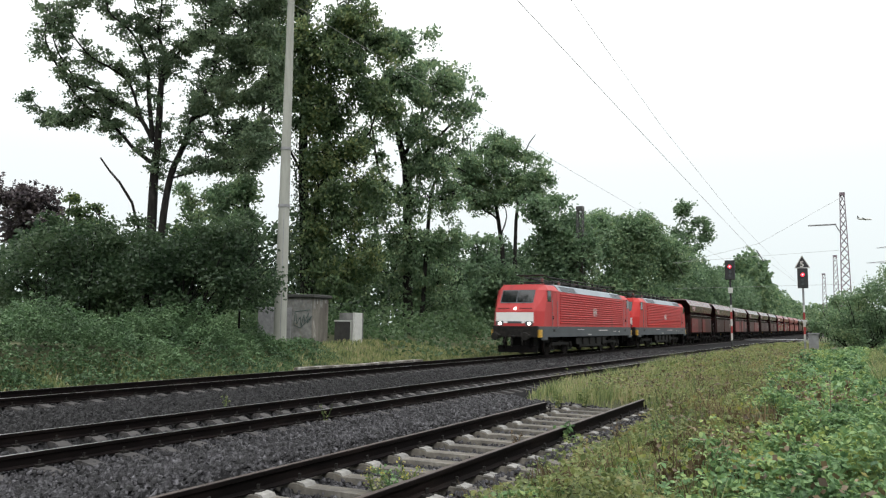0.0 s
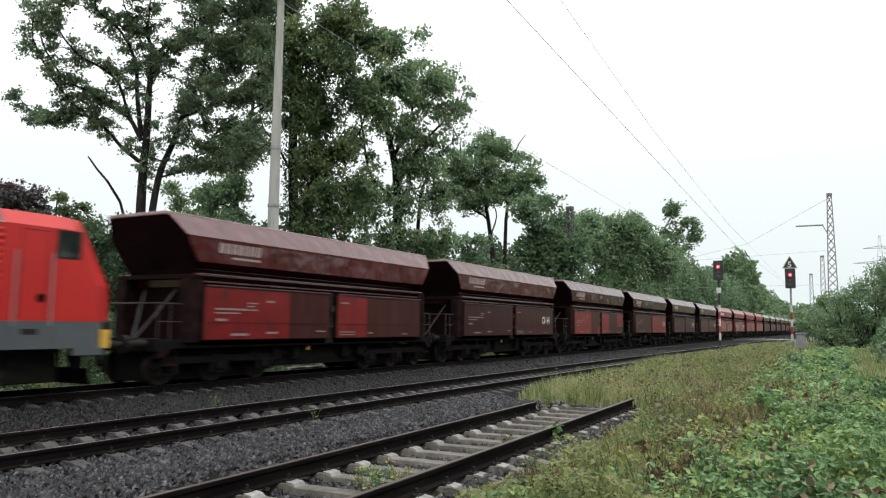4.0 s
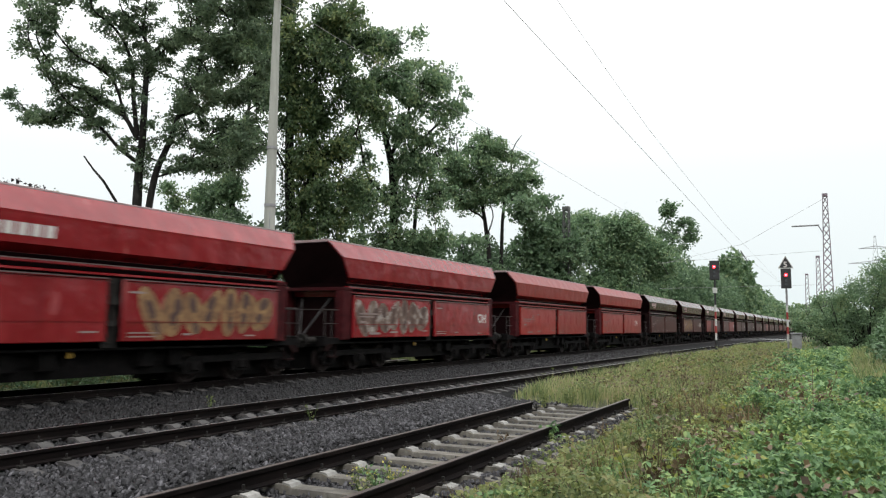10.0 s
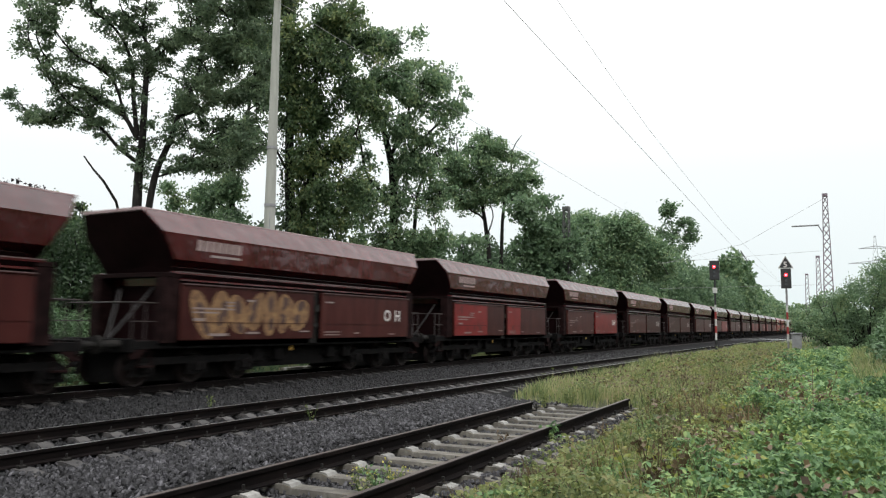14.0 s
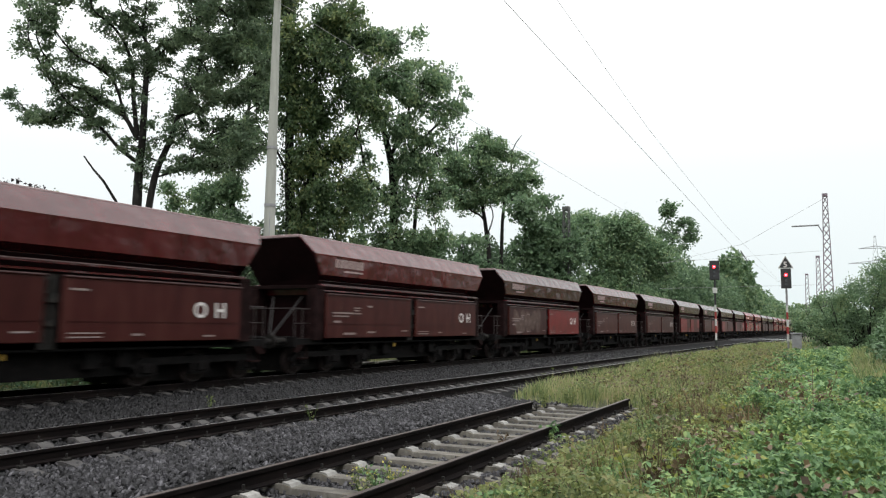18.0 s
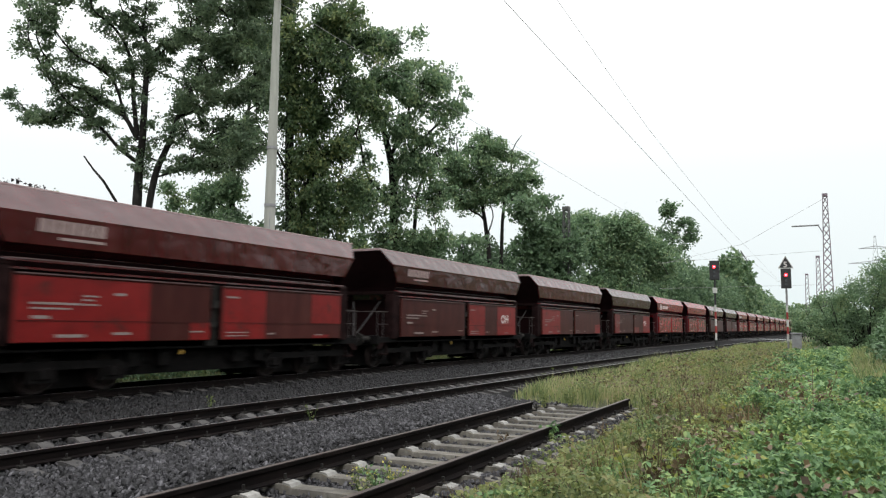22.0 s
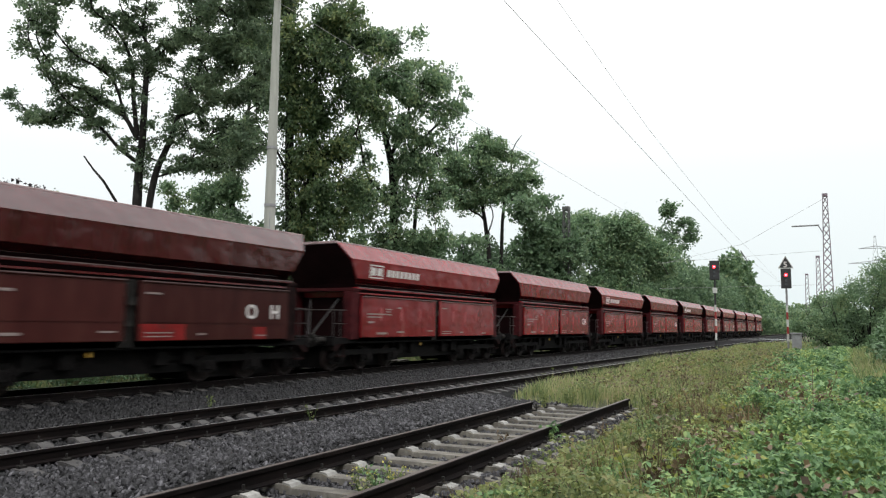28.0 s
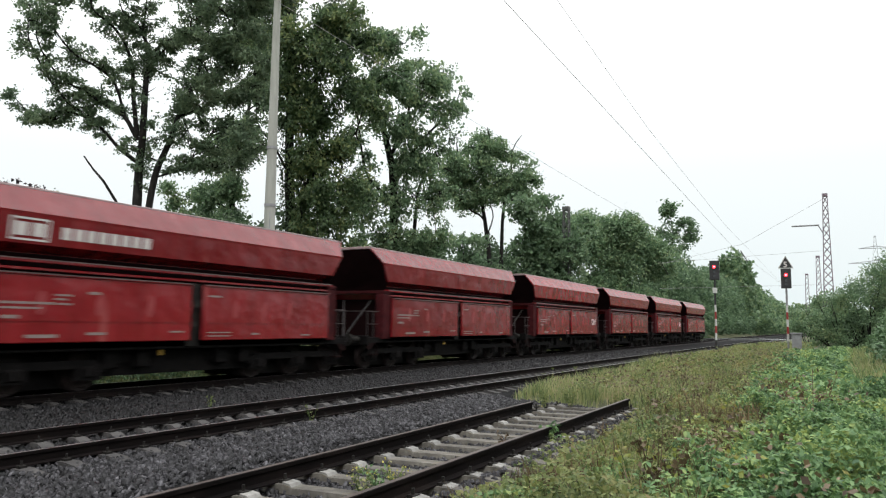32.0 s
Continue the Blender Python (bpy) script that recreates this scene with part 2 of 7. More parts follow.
M_SIGNALCORE = glow("red_signal_core", (1.0, 0.25, 0.3), 5.0)
M_WIRE = material("copper_wire", [(0.256, 0.256, 0.256), (0.384, 0.384, 0.384)], 5, 0.6, 0.3, bump=0.0)
M_ASPHALT = material("wet_asphalt", [(0.10, 0.10, 0.105), (0.16, 0.16, 0.165)], 2, 0.25, bump=0.1)
M_HUTDARK = material("stained_concrete", [(0.055, 0.050, 0.042), (0.11, 0.10, 0.085), (0.20, 0.19, 0.17)], 1.3, 0.9, bump=0.4, stretch=(1, 1, 0.35), spots=((0.5, 0.48, 0.44), 0.9, 0.62))
M_TAR = material("tarred_roof", [(0.02, 0.02, 0.02), (0.045, 0.045, 0.042)], 3, 0.8, bump=0.4)
M_SPRAY = material("dark_spray_paint", [(0.02, 0.05, 0.045), (0.04, 0.07, 0.065)], 6, 0.6, bump=0.0)


# ---- the plan ----
def x_one(y):
    return -16.24


def x_two(y):
    return -9.884 + 0.00795 * (y + 5.36)


def x_sid(y):
    return -4.253 - 0.01675 * (y + 2.3)


def step(a, b, x):
    f = np.clip((x - a) / (b - a), 0.0, 1.0)
    return f * f * (3 - 2 * f)


def ripple(x, y, seed=0):
    """Smooth value noise between -1 and 1, for arrays of places."""
    x, y = np.asarray(x, float), np.asarray(y, float)
    i, j = np.floor(x), np.floor(y)
    u, v = x - i, y - j
    u, v = u * u * (3 - 2 * u), v * v * (3 - 2 * v)

    def corner(p, q):
        h = np.sin(p * 127.1 + q * 311.7 + seed * 74.7) * 43758.5453
        return 2 * (h - np.floor(h)) - 1
    low = corner(i, j) * (1 - u) + corner(i + 1, j) * u
    high = corner(i, j + 1) * (1 - u) + corner(i + 1, j + 1) * u
    return low * (1 - v) + high * v


def bed_edge(y):
    """Right edge of the crushed stone: past the siding's rails at first, then close beside the running track."""
    return lerp(-3.25, -7.7, step(13.2, 18.0, y))


def stone_top(x, y):
    """Height of the ballast."""
    return -0.245 + 0.045 * step(1.5, 2.1, np.minimum(np.abs(x - x_one(y)), np.abs(x - x_two(y)))) + 0.19 * step(-8.2, -6.0, x) * (1 - step(13.5, 18.0, y)) - 0.35 * step(bed_edge(y) - 0.3, bed_edge(y) + 0.8, x) - 0.35 * step(18.1, 19.2, -x)


def land(x, y):
    """Height of the soil: low under the rail beds, a bank beyond the train's track, rising slowly to the right."""
    z = -0.45
    z += 1.05 * step(18.2, 22.0, -x) + 0.02 * np.clip(-x - 22, 0, 20)
    z += 0.43 * step(bed_edge(y) - 0.5, bed_edge(y) + 0.9, x)
    z += 0.05 * np.clip(x + 3, 0, 30)
    soft = np.maximum(step(18.4, 20, -x), step(bed_edge(y), bed_edge(y) + 1.5, x))
    return z + soft * 0.12 * ripple(x * 0.45, y * 0.45)


def ground_sheet():
    xs = sorted(set([-900, -500, -250, -120, -80, -60] + [round(-46 + 0.6 * i, 2) for i in range(100)] + [16, 20, 30, 60, 120, 300, 900]))
    ys = sorted(set([-900, -400, -150, -60, -30, -15] + [round(-6 + 0.8 * i, 2) for i in range(170)] + [140, 160, 200, 260, 400, 900, 2500]))
    gx, gy = np.meshgrid(np.array(xs, float), np.array(ys, float))
    verts = np.stack([gx, gy, land(gx, gy)], 2).reshape(-1, 3)
    n = len(xs)
    faces = [(j * n + i, j * n + i + 1, j * n + i + 1 + n, j * n + i + n) for j in range(len(ys) - 1) for i in range(n - 1)]
    return raw_mesh("ground", verts, faces, (M_GROUND,), True)


tagged(new("ground", ground_sheet()), "uneven weedy soil along the railway", "ground", kind="structure")


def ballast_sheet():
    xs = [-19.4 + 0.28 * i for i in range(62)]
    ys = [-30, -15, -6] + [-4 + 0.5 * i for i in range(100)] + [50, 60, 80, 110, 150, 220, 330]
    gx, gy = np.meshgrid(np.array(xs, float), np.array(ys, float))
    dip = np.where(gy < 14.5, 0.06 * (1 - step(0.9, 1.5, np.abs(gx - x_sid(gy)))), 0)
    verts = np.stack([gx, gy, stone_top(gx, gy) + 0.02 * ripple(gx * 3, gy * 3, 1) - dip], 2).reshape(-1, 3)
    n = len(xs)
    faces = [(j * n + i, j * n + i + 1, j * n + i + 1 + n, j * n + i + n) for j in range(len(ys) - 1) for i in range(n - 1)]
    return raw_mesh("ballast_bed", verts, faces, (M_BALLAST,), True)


tagged(new("ballast_bed", ballast_sheet()), "crushed-stone ballast under the tracks, coloured as dark as shaded gaps", "ballast", kind="structure")

RAIL_SECTION = [(-0.07, -0.172), (0.07, -0.172), (0.07, -0.158), (0.012, -0.14), (0.009, -0.05), (0.036, -0.04), (0.036, -0.006), (0.028, 0.0),
                (-0.028, 0.0), (-0.036, -0.006), (-0.036, -0.04), (-0.009, -0.05), (-0.012, -0.14), (-0.07, -0.158)]


def rail(track, side, centre, z, y0, y1, step=10.0, tops=M_RAILTOP):
    """One rail as a swept section; the running face is its own material slot."""
    k = max(1, int(round((y1 - y0) / step)))
    verts, n = [], len(RAIL_SECTION)
    for j in range(k + 1):
        y = y0 + (y1 - y0) * j / k
        verts += [(centre(y) + side + x, y, z + h) for x, h in RAIL_SECTION]
    faces = [(j * n + i, j * n + (i + 1) % n, (j + 1) * n + (i + 1) % n, (j + 1) * n + i) for j in range(k) for i in range(n)]
    faces += [tuple(range(n))[::-1], tuple(k * n + i for i in range(n))]
    me = raw_mesh("rail", verts, faces, (M_RAIL, tops))
    for j in range(k):
        me.polygons[j * n + 7].material_index = 1
    return part("rail", me, None, track)


SIDING_PROFILE = [(-1.30, 0.0), (-0.98, 0.035), (-0.58, 0.035), (-0.48, 0.01), (0.48, 0.01), (0.58, 0.035), (0.98, 0.035), (1.30, 0.0)]
SLEEPER_PROFILE = [(-1.30, 0.0), (-0.98, 0.035), (-0.52, 0.035), (-0.34, -0.035), (0.34, -0.035), (0.52, 0.035), (0.98, 0.035), (1.30, 0.0)]


def sleeper_mesh(mat, profile=SLEEPER_PROFILE):
    """A prestressed sleeper, higher under the rails and waisted between them; its rail seat is at z = 0.03."""
    verts = []
    for x, h in profile:
        verts += [(x, -0.15, -0.16), (x, -0.10, h), (x, 0.10, h), (x, 0.15, -0.16)]
    faces = []
    for i in range(len(profile) - 1):
        a, b = 4 * i, 4 * i + 4
        faces += [(a + k, a + k + 1, b + k + 1, b + k) for k in range(3)]
    faces += [(0, 1, 2, 3)[::-1], tuple(4 * (len(profile) - 1) + k for k in range(4))]
    me = raw_mesh("sleeper", verts, faces, (mat,))
    bm = bmesh.new()
    bm.from_mesh(me)
    bmesh.ops.recalc_face_normals(bm, faces=bm.faces[:])
    bm.to_mesh(me)
    bm.free()
    return me


def clip_mesh():
    """A rail fastening: a bent spring clip with its bolt beside the rail's foot."""
    bm = bmesh.new()
    for s in (-1, 1):
        box(bm, s * 0.075, s * 0.16, -0.05, 0.05, -0.17, -0.14)
        tube(bm, (s * 0.115, 0, -0.15), (s * 0.115, 0, -0.085), 0.017, seg=6)
    return mesh_of("rail_clip", bm, (M_IRON,))


def track(name, centre, z, cant, y0, y1, spacing, phase, mat, near, label, tops=M_RAILTOP, ends=None):
    t = tagged(empty(name), label, "railway track", kind="structure")
    ends = ends or (y1, y1)
    for s, e in ((-0.7535, ends[0]), (0.7535, ends[1])):
        rail(t, s, centre, z + s * cant, y0, e, tops=tops)
    me, cl = sleeper_mesh(mat, SIDING_PROFILE if name == "siding" else SLEEPER_PROFILE), clip_mesh()
    sh = mesh_of("rail_shoulder", prism(bmesh.new(), [(-0.05, -0.04), (0.09, -0.04), (0.05, 0.008), (-0.04, 0.022)], -0.085, 0.085), (M_PALECONC,))
    rest = []
    k0, k1 = math.ceil((y0 - phase) / spacing), math.floor((y1 - phase) / spacing)
    for k in range(k0, k1 + 1):
        y = phase + k * spacing
        turn = random.uniform(-0.6, 0.6)
        m = pose(centre(y), y, z - 0.205, 0, -math.degrees(cant), turn)
        if y < near:
            o = part("sleeper", me, None, t)
            o.matrix_basis = m
            for s in (-0.7535, 0.7535):
                c = part("rail_clip", cl, None, o)
                c.matrix_basis = pose(s, 0, 0.205)
                if name == "siding":
                    for e in (-1, 1):
                        part("rail_shoulder", sh, None, o).matrix_basis = pose(s + e * 0.19, 0, 0.035, 0, 0, 0 if e > 0 else 180)
        else:
            rest.append(m)
    if rest:
        vs, fs = [], []
        src = [v.co.copy() for v in me.vertices]
        pol = [tuple(p.vertices) for p in me.polygons]
        for m in rest:
            b = len(vs)
            vs += [m @ v for v in src]
            fs += [tuple(b + i for i in f) for f in pol]
        tagged(part("sleepers", raw_mesh("sleepers", vs, fs, (mat,)), None, t), kind="stuff")
    return t


track("track_far", x_one, 0.0, 0.0, -30, 330, 0.6, 0.1, M_SLEEPERDARK, 45, "running track with rusty rails under the ore train")
track("track_near", x_two, 0.0, -0.02, -30, 330, 0.6, 6.27, M_SLEEPERDARK, 45, "running track with shiny rails and dirty concrete sleepers")
track("siding", x_sid, 0.193, 0.017, -2, 14.7, 0.609, 5.98, M_SLEEPER, 20, "cut-off siding with rusty rails and pale concrete sleepers", M_RAILOLD, (13.35, 14.75))


# ---- loose stones ----
def stones(name, spots, label, mat):
    """Angular crushed stones: skewed blocks with a smaller, tilted top, their lower half sunk in the bed."""
    rng = np.random.default_rng(5)
    n = len(spots)
    base = np.array([(1, 0, -0.45), (0, 1, -0.45), (-1, 0, -0.45), (0, -1, -0.45), (0.66, 0, 0.3), (0, 0.6, 0.3), (-0.66, 0, 0.3), (0, -0.6, 0.3)], float)
    a = rng.uniform(0, 2 * np.pi, n)
    v = base[None] + rng.normal(0, 0.2, (n, 8, 3))
    v[:, 4:, 2] += v[:, 4:, 0] * rng.uniform(-0.5, 0.5, (n, 1)) + v[:, 4:, 1] * rng.uniform(-0.5, 0.5, (n, 1))
    v[:, :, 1] *= rng.uniform(0.55, 1.0, (n, 1))
    c, s = np.cos(a)[:, None], np.sin(a)[:, None]
    v = np.stack([v[:, :, 0] * c - v[:, :, 1] * s, v[:, :, 0] * s + v[:, :, 1] * c, v[:, :, 2]], 2)
    size = spots[:, 3] * rng.uniform(0.55, 1.35, n)
    v = v * size[:, None, None] + spots[:, None, :3]
    quad = np.array([(0, 1, 5, 4), (1, 2, 6, 5), (2, 3, 7, 6), (3, 0, 4, 7), (4, 5, 6, 7)])
    f = (np.arange(n)[:, None, None] * 8 + quad[None]).reshape(-1)
    me = bpy.data.meshes.new(name)
    me.vertices.add(8 * n)
    me.loops.add(20 * n)
    me.polygons.add(5 * n)
    me.vertices.foreach_set("co", v.reshape(-1).astype(np.float32))
    me.loops.foreach_set("vertex_index", f.astype(np.int32))
    me.polygons.foreach_set("loop_start", np.arange(0, 20 * n, 4, dtype=np.int32))
    me.materials.append(mat)
    me.update(calc_edges=True)
    return tagged(new(name, me), label, "gravel", kind="stuff")


def strew(x0, x1, y0, y1, per_m2, size, seed):
    rng = np.random.default_rng(seed)
    n = int((x1 - x0) * (y1 - y0) * per_m2)
    x, y = rng.uniform(x0, x1, n), rng.uniform(y0, y1, n)
    keep = (y > -0.56 * x - 1.5) & (x < bed_edge(y) + 0.2 * rng.normal(0, 1, n))
    x, y = x[keep], y[keep]
    sid = np.abs(x - x_sid(y))
    dip = 0.075 - np.where(x > x_sid(y), 0.14, 0.05) * step(0.78, 1.15, sid)
    z = stone_top(x, y) - np.where((y < 14.5) & (sid < 1.6), dip, 0)
    return np.stack([x, y, z + 0.012 + rng.uniform(-0.022, 0.034, len(x)), np.full(len(x), size)], 1)


stones("ballast_stones", np.concatenate([strew(-9.0, -2.6, 2.5, 18, 330, 0.038, 1), strew(-10.2, -9.0, 3, 26, 280, 0.039, 2)]), "grey crushed stones lying round the siding", M_STONE)
stones("ballast_stones", np.concatenate([strew(-11.2, -10.2, 3, 26, 240, 0.041, 7), strew(-15.6, -11.2, 4, 30, 190, 0.043, 3), strew(-19.0, -15.6, 7, 30, 80, 0.055, 4), strew(-15.6, -7.6, 26, 60, 40, 0.075, 6)]),
       "oily crushed stones between the running tracks, darkened as train shade", M_STONEOILSHADE)


# ---- the ore train ----
M_BROWN = material("brown_wagon_paint", [(0.036, 0.0052, 0.0062), (0.056, 0.0080, 0.0092), (0.080, 0.015, 0.016)], 1.6, 0.17, bump=0.15, stretch=(1, 1.3, 0.22), vary=0.3,
                   spots=((0.075, 0.028, 0.027), 1.7, 0.66), spec=0.64, dent=0.4)
M_FLAP = material("brown_flap_paint", [(0.026, 0.0070, 0.0064), (0.041, 0.0108, 0.0096), (0.056, 0.018, 0.015)], 1.4, 0.4, bump=0.15, stretch=(1, 1.2, 0.3), vary=0.25,
                  spots=((0.075, 0.036, 0.026), 2.0, 0.67), spec=0.10)
M_RED = material("red_wagon_paint", [(0.125, 0.005, 0.008), (0.165, 0.007, 0.0105), (0.21, 0.014, 0.018)], 1.6, 0.25, bump=0.12, stretch=(1, 1.3, 0.22), vary=0.16,
                 spots=((0.24, 0.05, 0.05), 1.5, 0.64), spec=0.55, dent=0.4)
M_PATCH = material("fresh_red_patch", [(0.090, 0.006, 0.006), (0.140, 0.0075, 0.0075), (0.170, 0.010, 0.010)], 1.5, 0.4, bump=0.1, vary=0.15, spec=0.2, spots=((0.055, 0.012, 0.010), 2.2, 0.63))
# Near-black maroon: the shade under hopper ends and ledges is put into this colour.
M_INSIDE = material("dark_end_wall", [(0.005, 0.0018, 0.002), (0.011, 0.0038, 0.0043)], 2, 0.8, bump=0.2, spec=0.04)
# Near-black, mottled colour of underframes, bogies and tanks.
M_UNDER = material("near_black_undergear", [(0.0015, 0.0015, 0.0016), (0.0035, 0.003, 0.003), (0.010, 0.008, 0.008)], 4, 0.8, 0.0, bump=0.4, spec=0.12)
M_ORANGE = material("bright_red_wagon_paint", [(0.17, 0.009, 0.008), (0.23, 0.013, 0.011)], 1.5, 0.3, bump=0.1, vary=0.1, stretch=(1, 1.3, 0.22), spots=((0.14, 0.012, 0.011), 1.6, 0.62), spec=0.32, dent=0.3)
# Pale colour for the sky highlight painted along ledge and flap edges.
M_EDGE = material("edge_highlight", [(0.07, 0.035, 0.035), (0.15, 0.10, 0.10)], 3, 0.4, 0.3, bump=0.1)
# Pale rim colour, with the sky's grazing reflection painted into it.
M_RIM = material("sky_glint_rim", [(0.16, 0.09, 0.09), (0.32, 0.24, 0.24)], 3, 0.35, 0.1, bump=0.1)
M_WHITE = material("white_lettering", [(0.440, 0.400, 0.384), (0.600, 0.576, 0.560)], 12, 0.6, bump=0.0)
M_STENCIL = material("worn_stencil", [(0.124, 0.074, 0.068), (0.260, 0.223, 0.211)], 14, 0.7, bump=0.0)
M_YELLOW = material("yellow_mark", [(0.42, 0.24, 0.03), (0.55, 0.33, 0.05)], 8, 0.5, bump=0.0)
M_LOCORED = material("traffic_red", [(0.36, 0.013, 0.011), (0.43, 0.018, 0.015)], 0.8, 0.42, bump=0.05, spots=((0.27, 0.018, 0.016), 1.2, 0.66), spec=0.34)
M_LOCODUST = material("dusty_traffic_red", [(0.34, 0.024, 0.024), (0.41, 0.040, 0.040)], 0.9, 0.5, bump=0.05, stretch=(1, 1, 0.4), spots=((0.20, 0.022, 0.022), 0.8, 0.62), spec=0.4)
M_LOCOGREY = material("loco_grey", [(0.042, 0.050, 0.055), (0.066, 0.075, 0.082)], 1.0, 0.6, bump=0.08)
M_ROOFGREY = material("roof_grey", [(0.17, 0.20, 0.22), (0.23, 0.27, 0.30)], 1.2, 0.5, bump=0.1)
M_GRILLE = material("dark_grille", [(0.03, 0.035, 0.04), (0.07, 0.08, 0.09)], 3, 0.6, bump=0.2)
M_GLASS = material("dark_window_glass", [(0.006, 0.008, 0.008), (0.010, 0.012, 0.013)], 1, 0.05, bump=0.0, spec=0.75)
# Rust-stained deck, darkened further to serve as shade on brown wagons' end portals.
M_DECK = material("rusty_shaded_deck", [(0.004, 0.002, 0.002), (0.010, 0.0042, 0.0042), (0.024, 0.0125, 0.012)], 3, 0.8, bump=0.4, spec=0.06)
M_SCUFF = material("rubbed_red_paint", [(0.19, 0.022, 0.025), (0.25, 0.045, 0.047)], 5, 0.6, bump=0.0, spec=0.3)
# Darker copy of the red paint that holds the end portals' shade.
M_REDSHADE = material("shaded_red_paint", [(0.018, 0.0028, 0.0035), (0.040, 0.005, 0.0065), (0.062, 0.011, 0.012)], 3, 0.7, bump=0.3, spec=0.1)
M_STRUT = material("bare_steel_strut", [(0.02, 0.018, 0.018), (0.055, 0.050, 0.050)], 4, 0.5, 0.2, bump=0.1)
M_LOCOWHITE = material("white_front_paint", [(0.66, 0.65, 0.64), (0.74, 0.73, 0.72)], 2, 0.45, bump=0.03)
M_STEELDULL = material("dull_steel_tube", [(0.020, 0.014, 0.014), (0.050, 0.036, 0.036)], 3, 0.5, 0.2, bump=0.1)
M_WHEEL = material("wheel_steel", [(0.009, 0.006, 0.006), (0.032, 0.023, 0.022)], 5, 0.55, 0.0, bump=0.2, spec=0.12)
M_LAMP = glow("headlight_glow", (1.0, 0.95, 0.85), 4.0)


def word(body, size):
    """Raised lettering as a mesh, upright on a wall that faces +X, its left end at y = 0."""
    cu = bpy.data.curves.new("word", "FONT")
    cu.body, cu.size, cu.extrude, cu.resolution_u = body, size, 0.002, 3
    cu.align_x, cu.offset = "LEFT", 0.022 * size
    ob = bpy.data.objects.new("word", cu)
    me = bpy.data.meshes.new_from_object(ob)
    me.transform(Matrix(((0, 0, 1, 0), (1, 0, 0, 0), (0, 1, 0, 0), (0, 0, 0, 1))))
    bpy.data.objects.remove(ob)
    me.materials.append(M_WHITE)
    return me


def bars(x, rows):
    """Flat bars on a wall that faces +X: rows of (y0, y1, z0, z1)."""
    bm = bmesh.new()
    for y0, y1, z0, z1 in rows:
        box(bm, x, x + 0.004, y0, y1, z0, z1)
    return bm


def spray_letters(owner, y0, y1, z0, z1, seed, mat):
    """Fat sprayed letters on a wall that faces +X: a row of overlapping rounded shapes with dark fills."""
    rng = np.random.default_rng(seed)
    n = max(4, int((y1 - y0) / 0.62))
    for i in range(n):
        cy, cz = lerp(y0, y1, (i + 0.5) / n), lerp(z0, z1, 0.5) + rng.uniform(-0.08, 0.08)
        a, b, ph = (y1 - y0) / n * rng.uniform(0.5, 0.68), (z1 - z0) * rng.uniform(0.42, 0.5), rng.uniform(0, 6.28)
        skew, lobes = rng.uniform(-0.35, 0.35), int(rng.integers(2, 4))
        fills = [(rng.uniform(-0.35, 0.35), rng.uniform(0.1, 0.55), 0.36), (rng.uniform(-0.35, 0.35), rng.uniform(-0.6, -0.15), 0.3)]
        letter = owner
        for k, (hy, hz, g) in enumerate([(0.0, 0.0, 1.0)] + fills):
            bm, outline = bmesh.new(), []
            for c in range(18):
                q = 2 * math.pi * c / 18
                r = g * (1 + 0.14 * math.sin(lobes * q + ph))
                dz = (hz + r * math.sin(q)) * b
                outline.append(bm.verts.new((1.5040 + 0.0006 * (i % 3) + 0.0025 * (k > 0), cy + (hy + r * math.cos(q)) * a + skew * dz, min(2.56, max(1.16, cz + dz)))))
            bm.faces.new(outline)
            if k == 0:
                letter = part("sprayed_letter", bm, mat, owner, "fat sprayed letter")
            else:
                part("letter_fill", bm, M_SPRAYDARK, letter, "dark fill")


def wheelset_mesh(r):
    """Two wheels on an axle: flange, tread, dished web and hub."""
    bm = bmesh.new()
    for s in (-1, 1):
        rings = [(0.815, 0.07), (0.815, 0.12), (0.775, 0.14), (0.77, r - 0.09), (0.81, r - 0.06), (0.82, r - 0.012), (0.725, r), (0.70, r + 0.028), (0.685, r), (0.69, r - 0.07), (0.72, 0.14), (0.68, 0.11)]
        k, prev = 16, None
        for x, q in rings:
            ring = [bm.verts.new((s * x, q * math.cos(2 * math.pi * i / k), q * math.sin(2 * math.pi * i / k))) for i in range(k)]
            if prev:
                for i in range(k):
                    bm.faces.new((prev[i], prev[(i + 1) % k], ring[(i + 1) % k], ring[i]))
            else:
                bm.faces.new(ring)
            prev = ring
        for i in range(3):
            a = 2 * math.pi * i / 3
            box(bm, s * 0.785, s * 0.80, 0.26 * math.cos(a) - 0.03, 0.26 * math.cos(a) + 0.03, 0.26 * math.sin(a) - 0.03, 0.26 * math.sin(a) + 0.03)
    tube(bm, (-0.72, 0, 0), (0.72, 0, 0), 0.085, seg=12)
    bmesh.ops.recalc_face_normals(bm, faces=bm.faces[:])
    return mesh_of("wheelset", bm, (M_WHEEL,))


